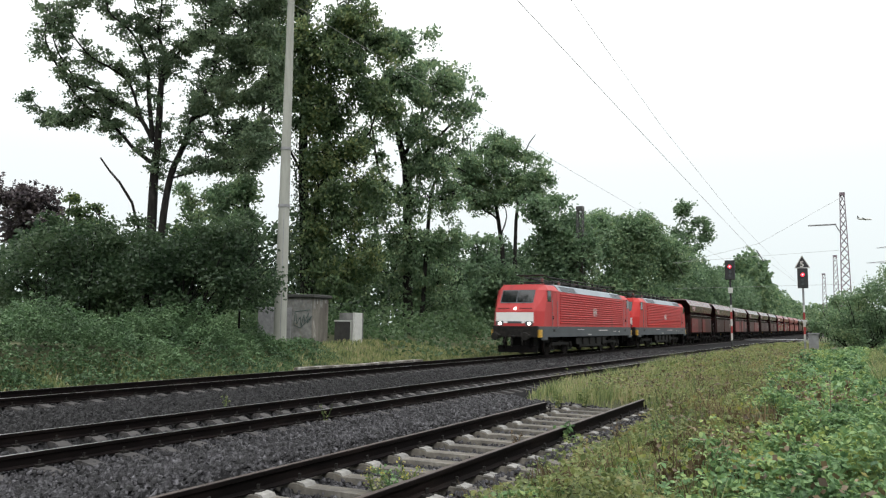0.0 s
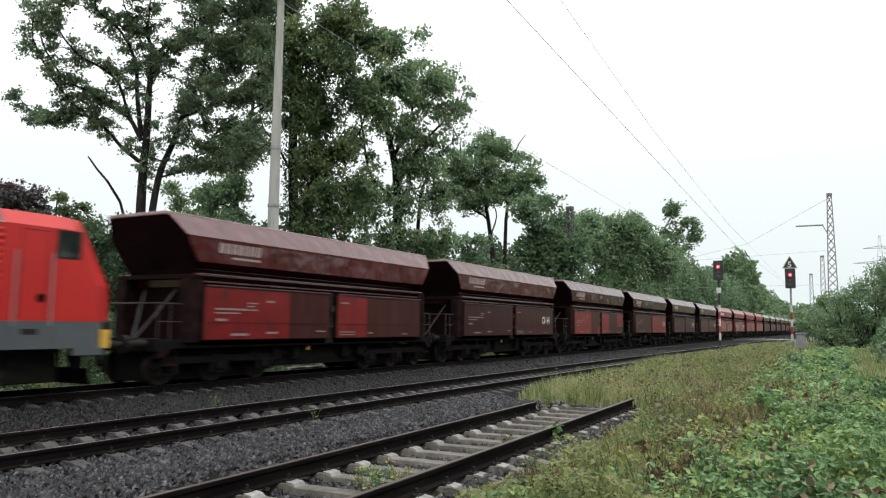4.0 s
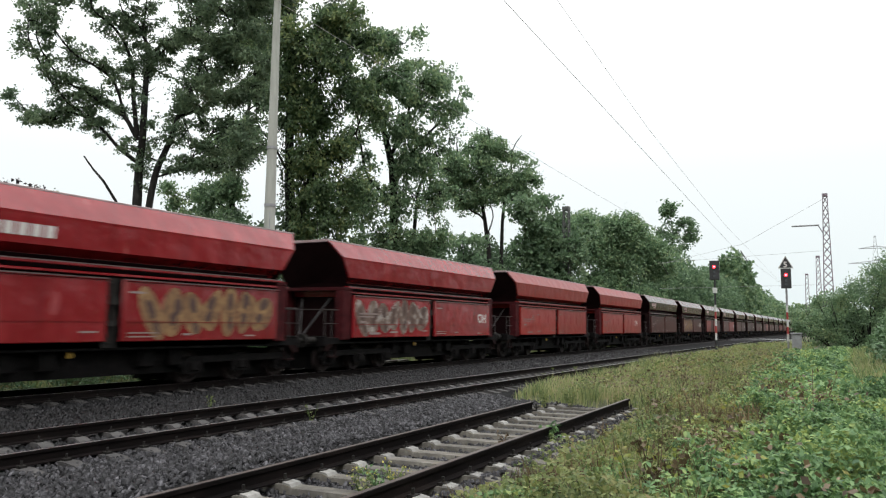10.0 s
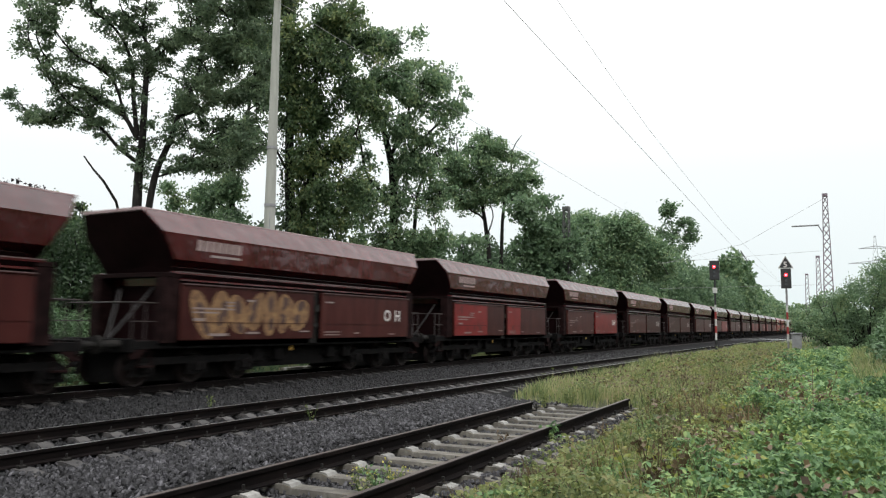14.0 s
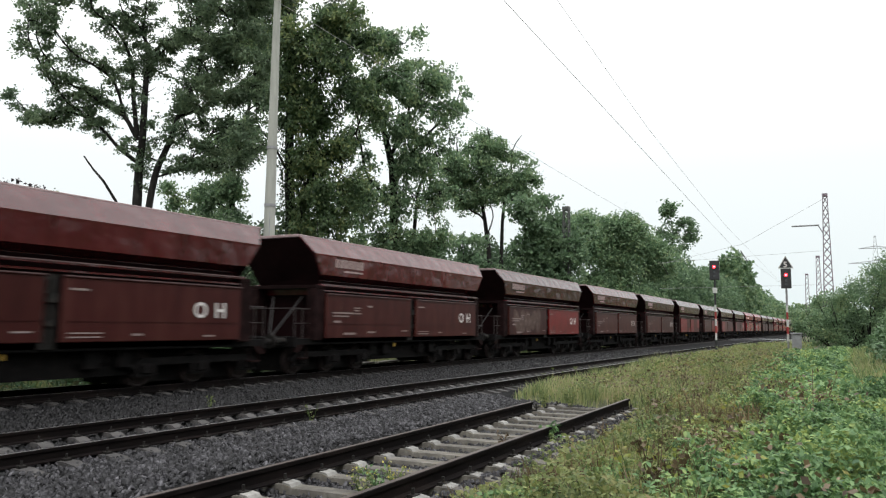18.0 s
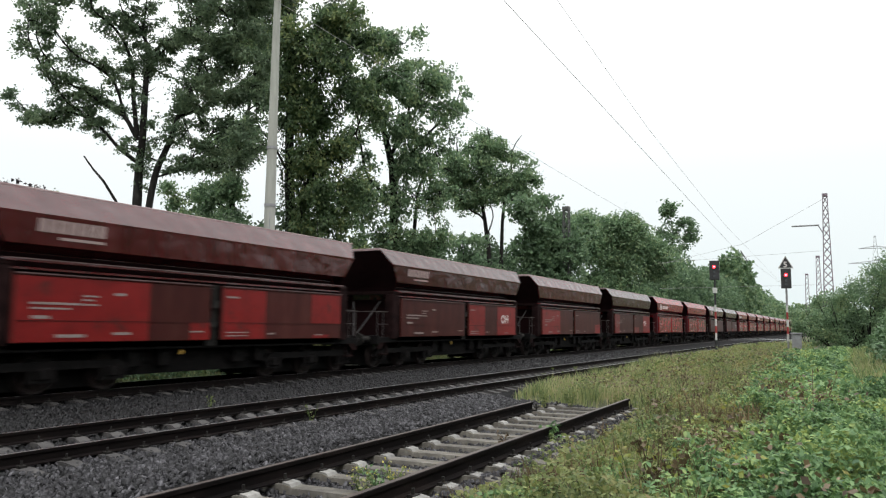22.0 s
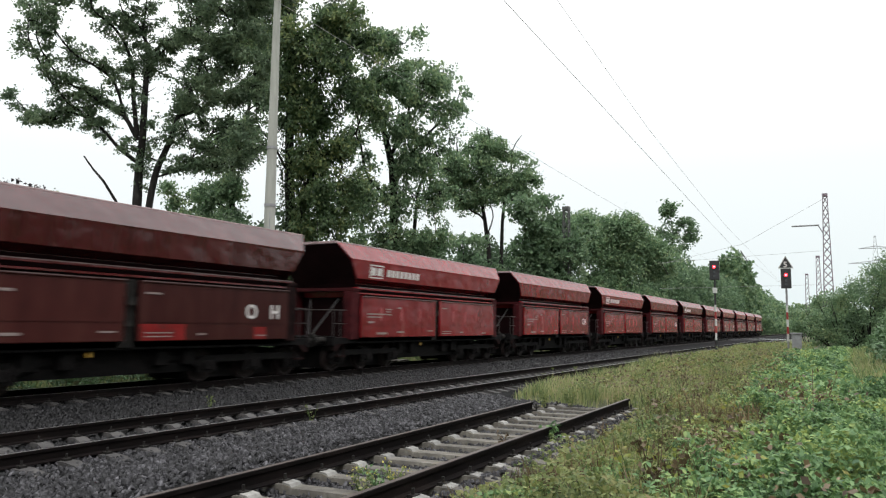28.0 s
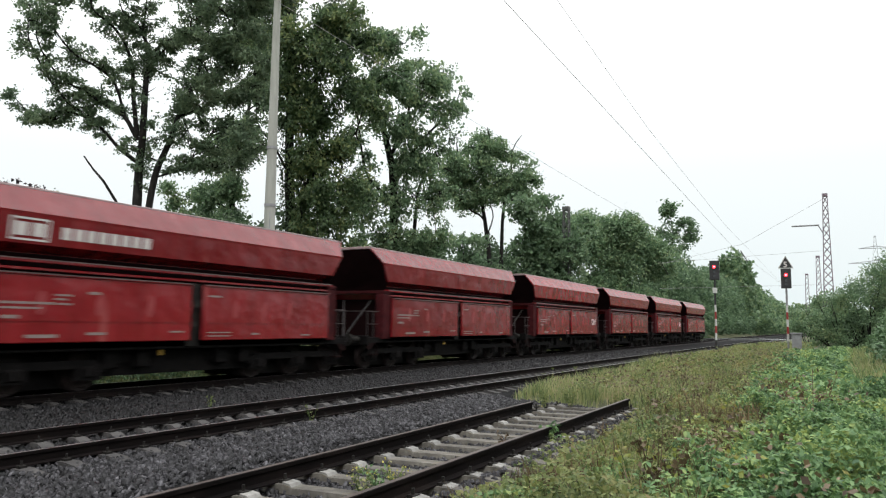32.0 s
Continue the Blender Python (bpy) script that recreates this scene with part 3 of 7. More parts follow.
def bogie(owner, y, axles, r, mat=None):
    """A bogie frame with its axle boxes, springs and wheelsets."""
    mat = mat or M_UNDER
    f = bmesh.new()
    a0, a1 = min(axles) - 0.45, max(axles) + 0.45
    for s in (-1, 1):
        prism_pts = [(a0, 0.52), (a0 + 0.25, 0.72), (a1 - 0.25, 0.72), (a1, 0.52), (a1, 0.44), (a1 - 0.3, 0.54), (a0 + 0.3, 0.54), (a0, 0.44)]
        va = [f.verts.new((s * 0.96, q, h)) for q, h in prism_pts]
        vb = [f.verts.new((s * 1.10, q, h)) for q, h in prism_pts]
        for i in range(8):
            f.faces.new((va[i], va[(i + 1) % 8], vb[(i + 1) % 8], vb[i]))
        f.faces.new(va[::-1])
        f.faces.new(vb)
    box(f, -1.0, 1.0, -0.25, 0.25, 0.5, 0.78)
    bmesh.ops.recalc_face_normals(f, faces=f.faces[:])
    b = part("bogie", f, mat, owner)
    b.matrix_basis = pose(0, y, 0)
    sides = []
    for s in (-1, 1):
        spring = bmesh.new()
        box(spring, s * 1.0, s * 1.16, -0.14, 0.14, r - 0.13, r + 0.13, 0.03)
        for d in (-0.26, 0.26):
            tube(spring, (s * 1.05, d, 0.30), (s * 1.05, d, 0.60), 0.075, seg=8)
        box(spring, s * 1.0, s * 1.1, -0.36, 0.36, 0.27, 0.33)
        sides.append(mesh_of("axle_box", spring, (mat,)))
    wm = bpy.data.meshes.get("wheelset_%d" % round(r * 100))
    if wm is None:
        wm = wheelset_mesh(r)
        wm.name = "wheelset_%d" % round(r * 100)
    for q in axles:
        for sm in sides:
            part("axle_box", sm, None, b).matrix_basis = pose(0, q, 0)
        w = part("wheelset", wm, None, b)
        w.matrix_basis = pose(0, q, r)
    return b


def buffer_mesh(sign):
    bm = bmesh.new()
    tube(bm, (0, 0, 0), (0, sign * 0.38, 0), 0.11, 0.10, 14)
    tube(bm, (0, sign * 0.38, 0), (0, sign * 0.58, 0), 0.075, seg=14)
    tube(bm, (0, sign * 0.58, 0), (0, sign * 0.62, 0), 0.225, 0.20, 18)
    return mesh_of("buffer", bm, (M_IRON,))


BUFFER = {s: buffer_mesh(s) for s in (-1, 1)}


def hopper_shell():
    """The ore tub: a rim, a shoulder that slopes to it, sides leaning in towards the ledge and sloped end walls; open on top."""
    bm = bmesh.new()
    levels = [(1.12, 4.42, 6.60), (1.50, 3.86, 6.22), (1.49, 3.80, 6.19), (1.44, 3.20, 5.80), (1.06, 3.04, 5.74), (1.06, 2.86, 5.66), (1.06, 2.55, 5.60)]
    rings = []
    for x, z, y in levels:
        rings.append([bm.verts.new(c) for c in ((-x, -y, z), (x, -y, z), (x, y, z), (-x, y, z))])
    inner = [bm.verts.new(c) for c in ((-1.05, -6.52, 4.40), (1.05, -6.52, 4.40), (1.05, 6.52, 4.40), (-1.05, 6.52, 4.40))]
    low = [bm.verts.new(c) for c in ((-0.9, -5.3, 3.3), (0.9, -5.3, 3.3), (0.9, 5.3, 3.3), (-0.9, 5.3, 3.3))]
    seq = [low, inner] + rings
    for a, b in zip(seq, seq[1:]):
        for i in range(4):
            bm.faces.new((a[i], a[(i + 1) % 4], b[(i + 1) % 4], b[i]))
    bm.faces.new(low)
    bmesh.ops.recalc_face_normals(bm, faces=bm.faces[:])
    return bm


def wagon(paint, doors, label, patches=(), logo=False, oh=None, oh_at=3.85, mark=0.0, spray=()):
    """A six-axle ore wagon, 15 m over the buffers, rolling towards -Y. doors: paint of the two flaps; patches: (y0, y1, z0, z1) fresh squares."""
    w = tagged(empty("ore_wagon"), label, "wagon", "wagons of the ore train")
    # The end portal's shade comes from a darker colour, chosen by wagon paint.
    portal_shade = M_DECK if paint is M_BROWN else M_REDSHADE
    hop = part("hopper", hopper_shell(), paint, w)
    rim = bmesh.new()
    for s in (-1, 1):
        box(rim, s * 1.05, s * 1.135, -6.62, 6.62, 4.39, 4.445, 0.012)
        box(rim, -1.13, 1.13, s * 6.50, s * 6.63, 4.36, 4.45, 0.012)
    part("rim", rim, M_RIM, hop, "rim painted pale as a sky reflection")
    ledge = bmesh.new()
    for s in (-1, 1):
        box(ledge, s * 1.24, s * 1.46, -5.75, 5.75, 2.82, 2.90, 0.015)
        box(ledge, s * 1.24, s * 1.40, -5.70, 5.70, 2.66, 2.72, 0.01)
    part("ledge", ledge, paint, w)
    # Thin pale strips paint the highlight where these edges catch the sky.
    for s in (-1, 1):
        part("edge_strip", boxed(s * 1.461, s * 1.468, -5.74, 5.74, 2.878, 2.902), M_EDGE, w, "pale strip painted as the edge's highlight")
        for y0, y1 in ((-5.54, -0.23), (0.21, 5.54)):
            part("edge_strip", boxed(s * 1.531, s * 1.538, y0, y1, 2.578, 2.602), M_EDGE, w, "pale strip painted as the edge's highlight")
    for y0, y1, p in ((-5.55, -0.22, doors[0]), (0.20, 5.55, doors[1])):
        for s in (-1, 1):
            d = bmesh.new()
            box(d, s * 1.40, s * 1.50, y0, y1, 1.14, 2.58, 0.02)
            box(d, s * 1.44, s * 1.53, y0, y1, 2.55, 2.60, 0.01)
            box(d, s * 1.44, s * 1.515, y0 + 0.05, y1 - 0.05, 1.60, 1.615)
            part("side_flap", d, p, w)
    for s in (-1, 1):
        post = bmesh.new()
        box(post, s * 1.18, s * 1.33, -0.2, 0.18, 1.0, 2.62)
        tube(post, (s * 1.36, -0.02, 1.1), (s * 1.36, -0.02, 2.5), 0.04, seg=6)
        box(post, s * 1.30, s * 1.46, -0.12, 0.10, 2.0, 2.2)
        box(post, s * 1.30, s * 1.44, -0.14, 0.08, 1.5, 1.62)
        part("flap_post", post, M_IRON, w)
    core = bmesh.new()
    box(core, -1.28, 1.28, -5.5, 5.5, 1.0, 2.64)
    # Dark panels added in the recess below the hopper, painted as its shade.
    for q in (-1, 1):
        part("recess_panel", boxed(q * 1.04, q * 1.075, -5.62, 5.62, 2.645, 3.03), M_INSIDE, w, "dark panel painted as the recess's shade")
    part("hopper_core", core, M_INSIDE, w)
    fr = bmesh.new()
    for s in (-1, 1):
        box(fr, s * 1.05, s * 1.28, -6.85, 6.85, 0.94, 1.14, 0.01)
        box(fr, s * 0.35, s * 0.45, -5.5, 5.5, 0.72, 0.98)
        box(fr, -1.3, 1.3, s * 6.72, s * 6.88, 0.86, 1.2, 0.02)
    box(fr, -0.5, 0.5, -0.7, 0.7, 0.35, 0.95)
    # Filler boxes added to close off the bright view under the wagon.
    for s in (-1, 1):
        box(fr, -0.66, 0.66, s * 2.3, s * 6.6, 0.10, 0.84)
    box(fr, -0.9, 0.9, -2.6, 2.6, 0.32, 1.0)
    for y in (-2.4, -1.5, 1.1, 2.0):
        box(fr, -1.1, 1.1, y, y + 0.4, 0.5, 0.98, 0.03)
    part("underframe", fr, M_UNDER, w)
    for s in (-1, 1):
        # the end: a portal of uprights and a beam under the sloped sheet, their shade painted in by a darker colour,
        # with a dark recess and a strut in it
        for q in (-1, 1):
            part("end_upright", boxed(q * 1.06, q * 1.41, s * 5.57, s * 6.04, 1.08, 2.74, bevel=0.015), portal_shade, w)
            part("end_strut", rod((q * 0.62, s * 5.72, 2.50), (q * 0.05, s * 6.5, 1.2), 0.026, seg=6), M_STRUT, w, "bare steel strut")
            g = bmesh.new()
            tube(g, (q * 1.22, s * 6.8, 1.1), (q * 1.22, s * 6.8, 2.06), 0.018, seg=6)
            tube(g, (q * 1.22, s * 6.42, 1.1), (q * 1.22, s * 6.42, 2.08), 0.016, seg=6)
            tube(g, (q * 1.22, s * 6.1, 2.08), (q * 1.22, s * 6.8, 2.08), 0.018, seg=6)
            tube(g, (q * 1.22, s * 6.1, 1.62), (q * 1.22, s * 6.8, 1.62), 0.012, seg=6)
            part("handrail", g, M_STEELDULL, w)
            fl = bmesh.new()
            plate(fl, [(q * 1.24, s * 6.1, 1.12), (q * 1.24, s * 6.84, 1.12), (q * 1.24, s * 6.84, 0.72), (q * 1.24, s * 6.62, 0.72)], (q, 0, 0), 0.03)
            bmesh.ops.recalc_face_normals(fl, faces=fl.faces[:])
            part("deck_gusset", fl, M_DECK, w)
            stp = bmesh.new()
            box(stp, q * 1.16, q * 1.32, s * 6.2, s * 6.6, 0.50, 0.54)
            for d in (6.22, 6.58):
                box(stp, q * 1.22, q * 1.26, s * d - 0.015, s * d + 0.015, 0.52, 1.1)
            part("shunter_step", stp, M_DECK, w)
        # A dark sheet laid over the sloped end paints its overhang's shade.
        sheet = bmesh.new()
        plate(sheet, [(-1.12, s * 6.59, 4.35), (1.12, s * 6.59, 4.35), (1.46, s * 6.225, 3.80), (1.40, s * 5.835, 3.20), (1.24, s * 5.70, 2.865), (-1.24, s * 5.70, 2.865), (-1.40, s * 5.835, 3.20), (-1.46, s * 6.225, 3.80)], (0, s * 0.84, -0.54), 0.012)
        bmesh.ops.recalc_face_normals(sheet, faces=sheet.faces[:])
        part("end_sheet", sheet, M_INSIDE, w, "dark sheet painted as shade under the hopper end")
        part("end_beam", boxed(-1.42, 1.42, s * 5.58, s * 6.02, 2.742, 2.86, bevel=0.012), portal_shade, w)
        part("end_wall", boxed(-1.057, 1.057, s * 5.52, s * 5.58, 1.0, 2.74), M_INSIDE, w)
        part("cross_rail", rod((-1.22, s * 6.8, 2.08), (1.22, s * 6.8, 2.08), 0.016, seg=6), M_STEELDULL, w)
        part("platform", boxed(-1.25, 1.25, s * 5.6, s * 6.85, 1.10, 1.14), M_DECK, w)
        for q in (-1, 1):
            part("buffer", BUFFER[s], None, w).matrix_basis = pose(q * 0.875, s * 6.88, 1.06)
        hook = bmesh.new()
        box(hook, -0.06, 0.06, s * 6.88, s * 7.4, 0.98, 1.08, 0.02)
        tube(hook, (0, s * 7.3, 1.0), (0, s * 7.45, 0.7), 0.03, seg=6)
        part("coupling", hook, M_IRON, w)
        bogie(w, s * 4.55, (-1.75, 0.0, 1.75), 0.46)
        tank = bmesh.new()
        tube(tank, (0.75, s * 0.9, 0.68), (0.75, s * 2.1, 0.68), 0.2, seg=14)
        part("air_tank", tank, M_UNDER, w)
    if paint is not M_BROWN:
        for y in (-4.3, -2.9, -1.5, 1.35, 2.5, 3.6):
            sc = bmesh.new()
            bmesh.ops.create_circle(sc, cap_ends=True, segments=12, radius=1, matrix=Matrix.Translation((1.5035, y, 1.98)) @ Matrix(((0, 0, 1, 0), (0.10, 0.02, 0, 0), (0.02, 0.26, 0, 0), (0, 0, 0, 1))))
            part("scuff", sc, M_SCUFF, w, "pale rubbed patch of paint")
    if patches:
        for k, (y0, y1, z0, z1) in enumerate(patches):
            bm = bmesh.new()
            box(bm, 1.50, 1.505, y0, y1, z0, z1)
            part("repaint_patch", bm, M_PATCH, w, "fresh bright red square of paint")
    rows = [(-5.2, -4.0, 1.95, 2.0), (-5.2, -4.3, 1.85, 1.89), (-5.15, -4.75, 1.65, 1.72), (-4.0, -3.6, 2.14, 2.18), (-4.0, -3.7, 2.05, 2.09), (-3.95, -3.6, 1.95, 1.99), (-3.2, -2.9, 2.2, 2.26), (2.0, 2.3, 1.28, 1.33), (-4.6, -3.9, 1.25, 1.32), (-3.2, -2.7, 1.3, 1.36),
            (0.35, 1.2, 1.33, 1.36), (0.35, 1.2, 1.24, 1.27), (0.35, 0.8, 2.28, 2.33), (-0.9, -0.45, 1.35, 1.39), (4.2, 4.6, 1.24, 1.28)]
    tagged(part("stencilling", bars(1.5035 if not patches else 1.508, rows), M_STENCIL, w, "small white stencilled marks"), kind="stuff")
    if oh is not None:
        for ch, dy in (("O", 0.0), ("H", oh)):
            o = part("letter", word(ch, 0.56), None, w, "white stencilled letter")
            o.matrix_basis = pose(1.508, oh_at + dy, 1.74)
    lean = Matrix.Translation((1.475, 0, 3.5)) @ pose(0, 0, 0, 0, 5.7, 0)
    if logo:
        rows = [(-5.05, -4.2, 0.20, 0.24), (-5.05, -4.2, -0.24, -0.20), (-5.05, -5.0, -0.24, 0.24), (-4.25, -4.2, -0.24, 0.24), (-4.95, -4.68, -0.14, 0.14), (-4.57, -4.30, -0.14, 0.14)]
        part("operator_mark", bars(0.0, rows), M_WHITE, hop, "white framed mark").matrix_basis = lean
        for i in range(8):
            part("sign_bar", bars(0.0, [(-3.9 + 0.30 * i, -3.69 + 0.30 * i, -0.14, 0.12)]), M_WHITE, hop, "white bar").matrix_basis = lean
    elif mark:
        for i in range(7):
            part("sign_bar", bars(0.0, [(-5.1 + 0.235 * i, -4.93 + 0.235 * i, -0.02, 0.26)]), M_FADED, hop, "faded pale bar").matrix_basis = lean
        part("sign_line", bars(0.0, [(-4.6, -3.5, -0.16, -0.10)]), M_FADED, hop, "faded pale line").matrix_basis = lean
    for k, (y0, y1, mat) in enumerate(spray):
        spray_letters(w, y0, y1, 1.25, 2.5, 3 + k, mat)
    t = bmesh.new()
    box(t, 1.12, 1.18, -0.90, -0.78, 0.78, 0.92, 0.02)
    part("release_sign", t, M_YELLOW, w)
    return w


M_SPRAYTAN = material("tan_spray", [(0.06, 0.02, 0.01), (0.26, 0.15, 0.06)], 5, 0.7, bump=0.0)
M_SPRAYGREY = material("grey_spray", [(0.035, 0.02, 0.018), (0.12, 0.075, 0.055), (0.36, 0.34, 0.32)], 3.5, 0.7, bump=0.0)
M_SPRAYDIM = material("dim_spray", [(0.03, 0.012, 0.010), (0.06, 0.03, 0.022), (0.12, 0.085, 0.065)], 4, 0.7, bump=0.0)
M_SPRAYDARK = material("dark_letter_fill", [(0.03, 0.012, 0.010), (0.07, 0.035, 0.025)], 5, 0.7, bump=0.0)
M_FADED = material("faded_lettering", [(0.22, 0.15, 0.14), (0.36, 0.28, 0.27)], 9, 0.7, bump=0.0)


def loco_ring(bm, z, front, chamfer, wide, tip):
    """One level of the loco's plan: eight corners. front: y of the cab front, chamfer: y where the side begins, tip: half width of the front."""
    return [bm.verts.new(c) for c in ((-tip, -front, z), (tip, -front, z), (wide, -chamfer, z), (wide, chamfer, z), (tip, front, z), (-tip, front, z), (-wide, chamfer, z), (-wide, -chamfer, z))]


def loco_body(levels):
    bm = bmesh.new()
    rings = [loco_ring(bm, *l) for l in levels]
    for a, b in zip(rings, rings[1:]):
        for i in range(8):
            bm.faces.new((a[i], a[(i + 1) % 8], b[(i + 1) % 8], b[i]))
    bm.faces.new(rings[0][::-1])
    bm.faces.new(rings[-1])
    bmesh.ops.recalc_face_normals(bm, faces=bm.faces[:])
    return bm


def front_y(z):
    return lerp(9.10, 8.50, (z - 2.40) / 1.18) if z > 2.4 else 9.12


def front_quad(bm, x0, x1, z0, z1, proud=0.012):
    """A thin panel on the leading cab front."""
    f0, f1 = -front_y(z0) - proud, -front_y(z1) - proud
    a = [bm.verts.new(c) for c in ((x0, f0, z0), (x1, f0, z0), (x1, f1, z1), (x0, f1, z1))]
    b = [bm.verts.new(v.co + Vector((0, 0.03, 0))) for v in a]
    bm.faces.new(a)
    for i in range(4):
        bm.faces.new((a[i], b[i], b[(i + 1) % 4], a[(i + 1) % 4]))
    bmesh.ops.recalc_face_normals(bm, faces=bm.faces[:])
    return bm


M_INSULATOR = material("brown_porcelain", [(0.10, 0.025, 0.02), (0.17, 0.05, 0.04)], 4, 0.3, bump=0.0)


def pantograph(owner, y, e):
    """A folded pantograph, its collector towards the cab on side e: base frame, arms, collector head and insulators as parts."""
    base = bmesh.new()
    for s in (-1, 1):
        tube(base, (s * 0.55, y - 0.9, 4.10), (s * 0.55, y + 0.9, 4.10), 0.04, seg=6)
        tube(base, (-0.55, y + s * 0.9, 4.10), (0.55, y + s * 0.9, 4.10), 0.04, seg=6)
    p = part("pantograph", base, M_IRON, owner, "lowered dark pantograph")
    part("lower_arm", rod((0.0, y - e * 0.8, 4.16), (0.0, y + e * 1.2, 4.30), 0.05, seg=6), M_IRON, p)
    part("upper_arm", rod((0.0, y + e * 1.2, 4.30), (0.0, y - e * 0.6, 4.46), 0.035, seg=6), M_IRON, p)
    for q in (1.0, 1.35):
        part("collector_strip", rod((-0.85, y + e * q, 4.48), (0.85, y + e * q, 4.48), 0.035, seg=6), M_IRON, p)
    for s in (-1, 1):
        part("collector_arm", rod((s * 0.3, y + e * 0.2, 4.42), (s * 0.6, y + e * 1.35, 4.48), 0.02, seg=6), M_IRON, p)
        for q in (-0.8, 0.8):
            part("insulator", rod((s * 0.55, y + q, 3.9), (s * 0.55, y + q, 4.1), 0.08, 0.05, 8), M_INSULATOR, p)
    return p


def locomotive(lamps, label, red):
    """A four-axle electric locomotive, 19.58 m over the buffers, heading towards -Y."""
    w = tagged(empty("electric_locomotive"), label, "locomotive", "locomotives of the ore train")
    body = part("body", loco_body([(1.60, 9.14, 8.55, 1.49, 1.12), (2.40, 9.10, 8.45, 1.49, 1.12), (3.58, 8.50, 7.95, 1.49, 1.05), (3.88, 8.36, 7.85, 1.22, 0.98)]), red, w)
    part("sill", loco_body([(1.02, 8.90, 8.62, 1.49, 1.30), (1.598, 9.10, 8.55, 1.495, 1.14)]), M_LOCOGREY, w, "dark grey lower body")
    for s in (-1, 1):
        for e in (-1, 1):
            part("skirt", boxed(s * 1.38, s * 1.49, e * 8.05, e * 8.80, 0.86, 1.03, bevel=0.01), M_LOCOGREY, w)
    # roof: pale sloped hatches between the cabs, dark grilles near the ends
    roof = bmesh.new()
    prism(roof, [(-1.505, 3.57), (1.505, 3.57), (1.25, 3.90), (1.08, 3.97), (-1.08, 3.97), (-1.25, 3.90)], -6.35, 6.35)
    part("roof", roof, M_ROOFGREY, w, "pale grey sloped roof hatches")
    for s in (-1, 1):
        for y in (-5.85, -4.55, 3.95, 5.2):
            g = bmesh.new()
            ln = 1.22 if y < 0 else 1.15
            plate(g, [(s * 1.485, y, 3.60), (s * 1.485, y + ln, 3.60), (s * 1.27, y + ln, 3.877), (s * 1.27, y, 3.877)], (s * 0.79, 0, 0.61), 0.012)
            part("roof_grille", g, M_GRILLE, w)
        for i in range(13):
            r = bmesh.new()
            z = 1.74 + 0.135 * i
            a = [r.verts.new((s * x, -6.15, z + h)) for x, h in ((1.488, 0.0), (1.528, 0.05), (1.528, 0.085), (1.488, 0.12))]
            b = [r.verts.new((v.co.x, 6.35, v.co.z)) for v in a]
            for j in range(4):
                r.faces.new((a[j], a[(j + 1) % 4], b[(j + 1) % 4], b[j]))
            r.faces.new(a[::-1])
            r.faces.new(b)
            bmesh.ops.recalc_face_normals(r, faces=r.faces[:])
            part("side_rib", r, red, w)
        for e in (-1, 1):
            # side window in its rubber frame, cab door with a round lock between two grab rails
            wa, wb = e * 8.11, e * 7.52
            wf = part("side_window", boxed(s * 1.480, s * 1.496, wa, wb, 2.94, 3.56, bevel=0.004), M_IRON, w)
            part("window_pane", boxed(s * 1.490, s * 1.499, wa - e * 0.04, wb + e * 0.04, 2.98, 3.52), M_GLASS, wf)
            da, db = sorted((e * 7.36, e * 6.76))
            q = da
            d = bmesh.new()
            for y in (da, db - 0.015):
                box(d, s * 1.485, s * 1.493, y, y + 0.015, 1.62, 3.5)
            box(d, s * 1.485, s * 1.493, da, db, 3.485, 3.5)
            part("door_seam", d, M_IRON, w)
            for y in (e * 7.45, e * 6.65):
                part("grab_rail", rod((s * 1.535, y, 1.5), (s * 1.535, y, 3.05), 0.017, seg=6), M_STEEL, w, "grey steel grab rail")
            part("door_lock", rod((s * 1.488, da + 0.12 if e < 0 else db - 0.12, 2.08), (s * 1.5, da + 0.12 if e < 0 else db - 0.12, 2.08), 0.1, seg=14), M_INSIDE, w)
            st = bmesh.new()
            box(st, s * 1.47, s * 1.497, q + 0.1, q + 0.45, 1.32, 1.44)
            part("door_step", st, M_IRON, w)
        rows = [(-3.2, -2.0, 1.42, 1.46), (0.9, 2.8, 1.36, 1.42), (-1.2, -0.6, 1.10, 1.16), (4.2, 4.8, 1.30, 1.34), (5.4, 5.7, 1.26, 1.34)]
        if s > 0:
            part("stencilling", bars(1.4985, rows), M_WHITE, w, "white stencilled marks on the grey sill")
            b = bars(1.531, [(y0 - 0.85, y1 - 0.85, z0 + 0.08, z1 + 0.08) for y0, y1, z0, z1 in ((0.55, 1.25, 2.62, 2.66), (0.55, 1.25, 2.20, 2.24), (0.55, 0.6, 2.2, 2.66), (1.2, 1.25, 2.2, 2.66), (0.66, 0.86, 2.3, 2.56), (0.94, 1.14, 2.3, 2.56))])
            part("operator_mark", b, M_WHITE, w, "white framed mark on the ribs")
    for s in (-1, 1):
        part("windscreen", front_quad(bmesh.new(), 0.03 if s > 0 else -0.92, 0.92 if s > 0 else -0.03, 2.90, 3.52), M_GLASS, w)
    part("front_panel", front_quad(bmesh.new(), -1.10, 1.10, 1.64, 2.34), M_LOCOWHITE, w, "white panel across the cab front")
    part("number_mark", front_quad(bmesh.new(), -0.42, 0.42, 1.74, 1.86, 0.016), M_LOCOGREY, w)
    part("window_mask", front_quad(bmesh.new(), -0.98, 0.98, 2.84, 3.58, 0.006), M_GRILLE, w)
    for x, z in ((-0.86, 1.74), (0.86, 1.74), (0.0, 2.56)):
        h = rod((x, -front_y(z) - 0.045, z), (x, -front_y(z), z), 0.085 if x else 0.075, seg=16)
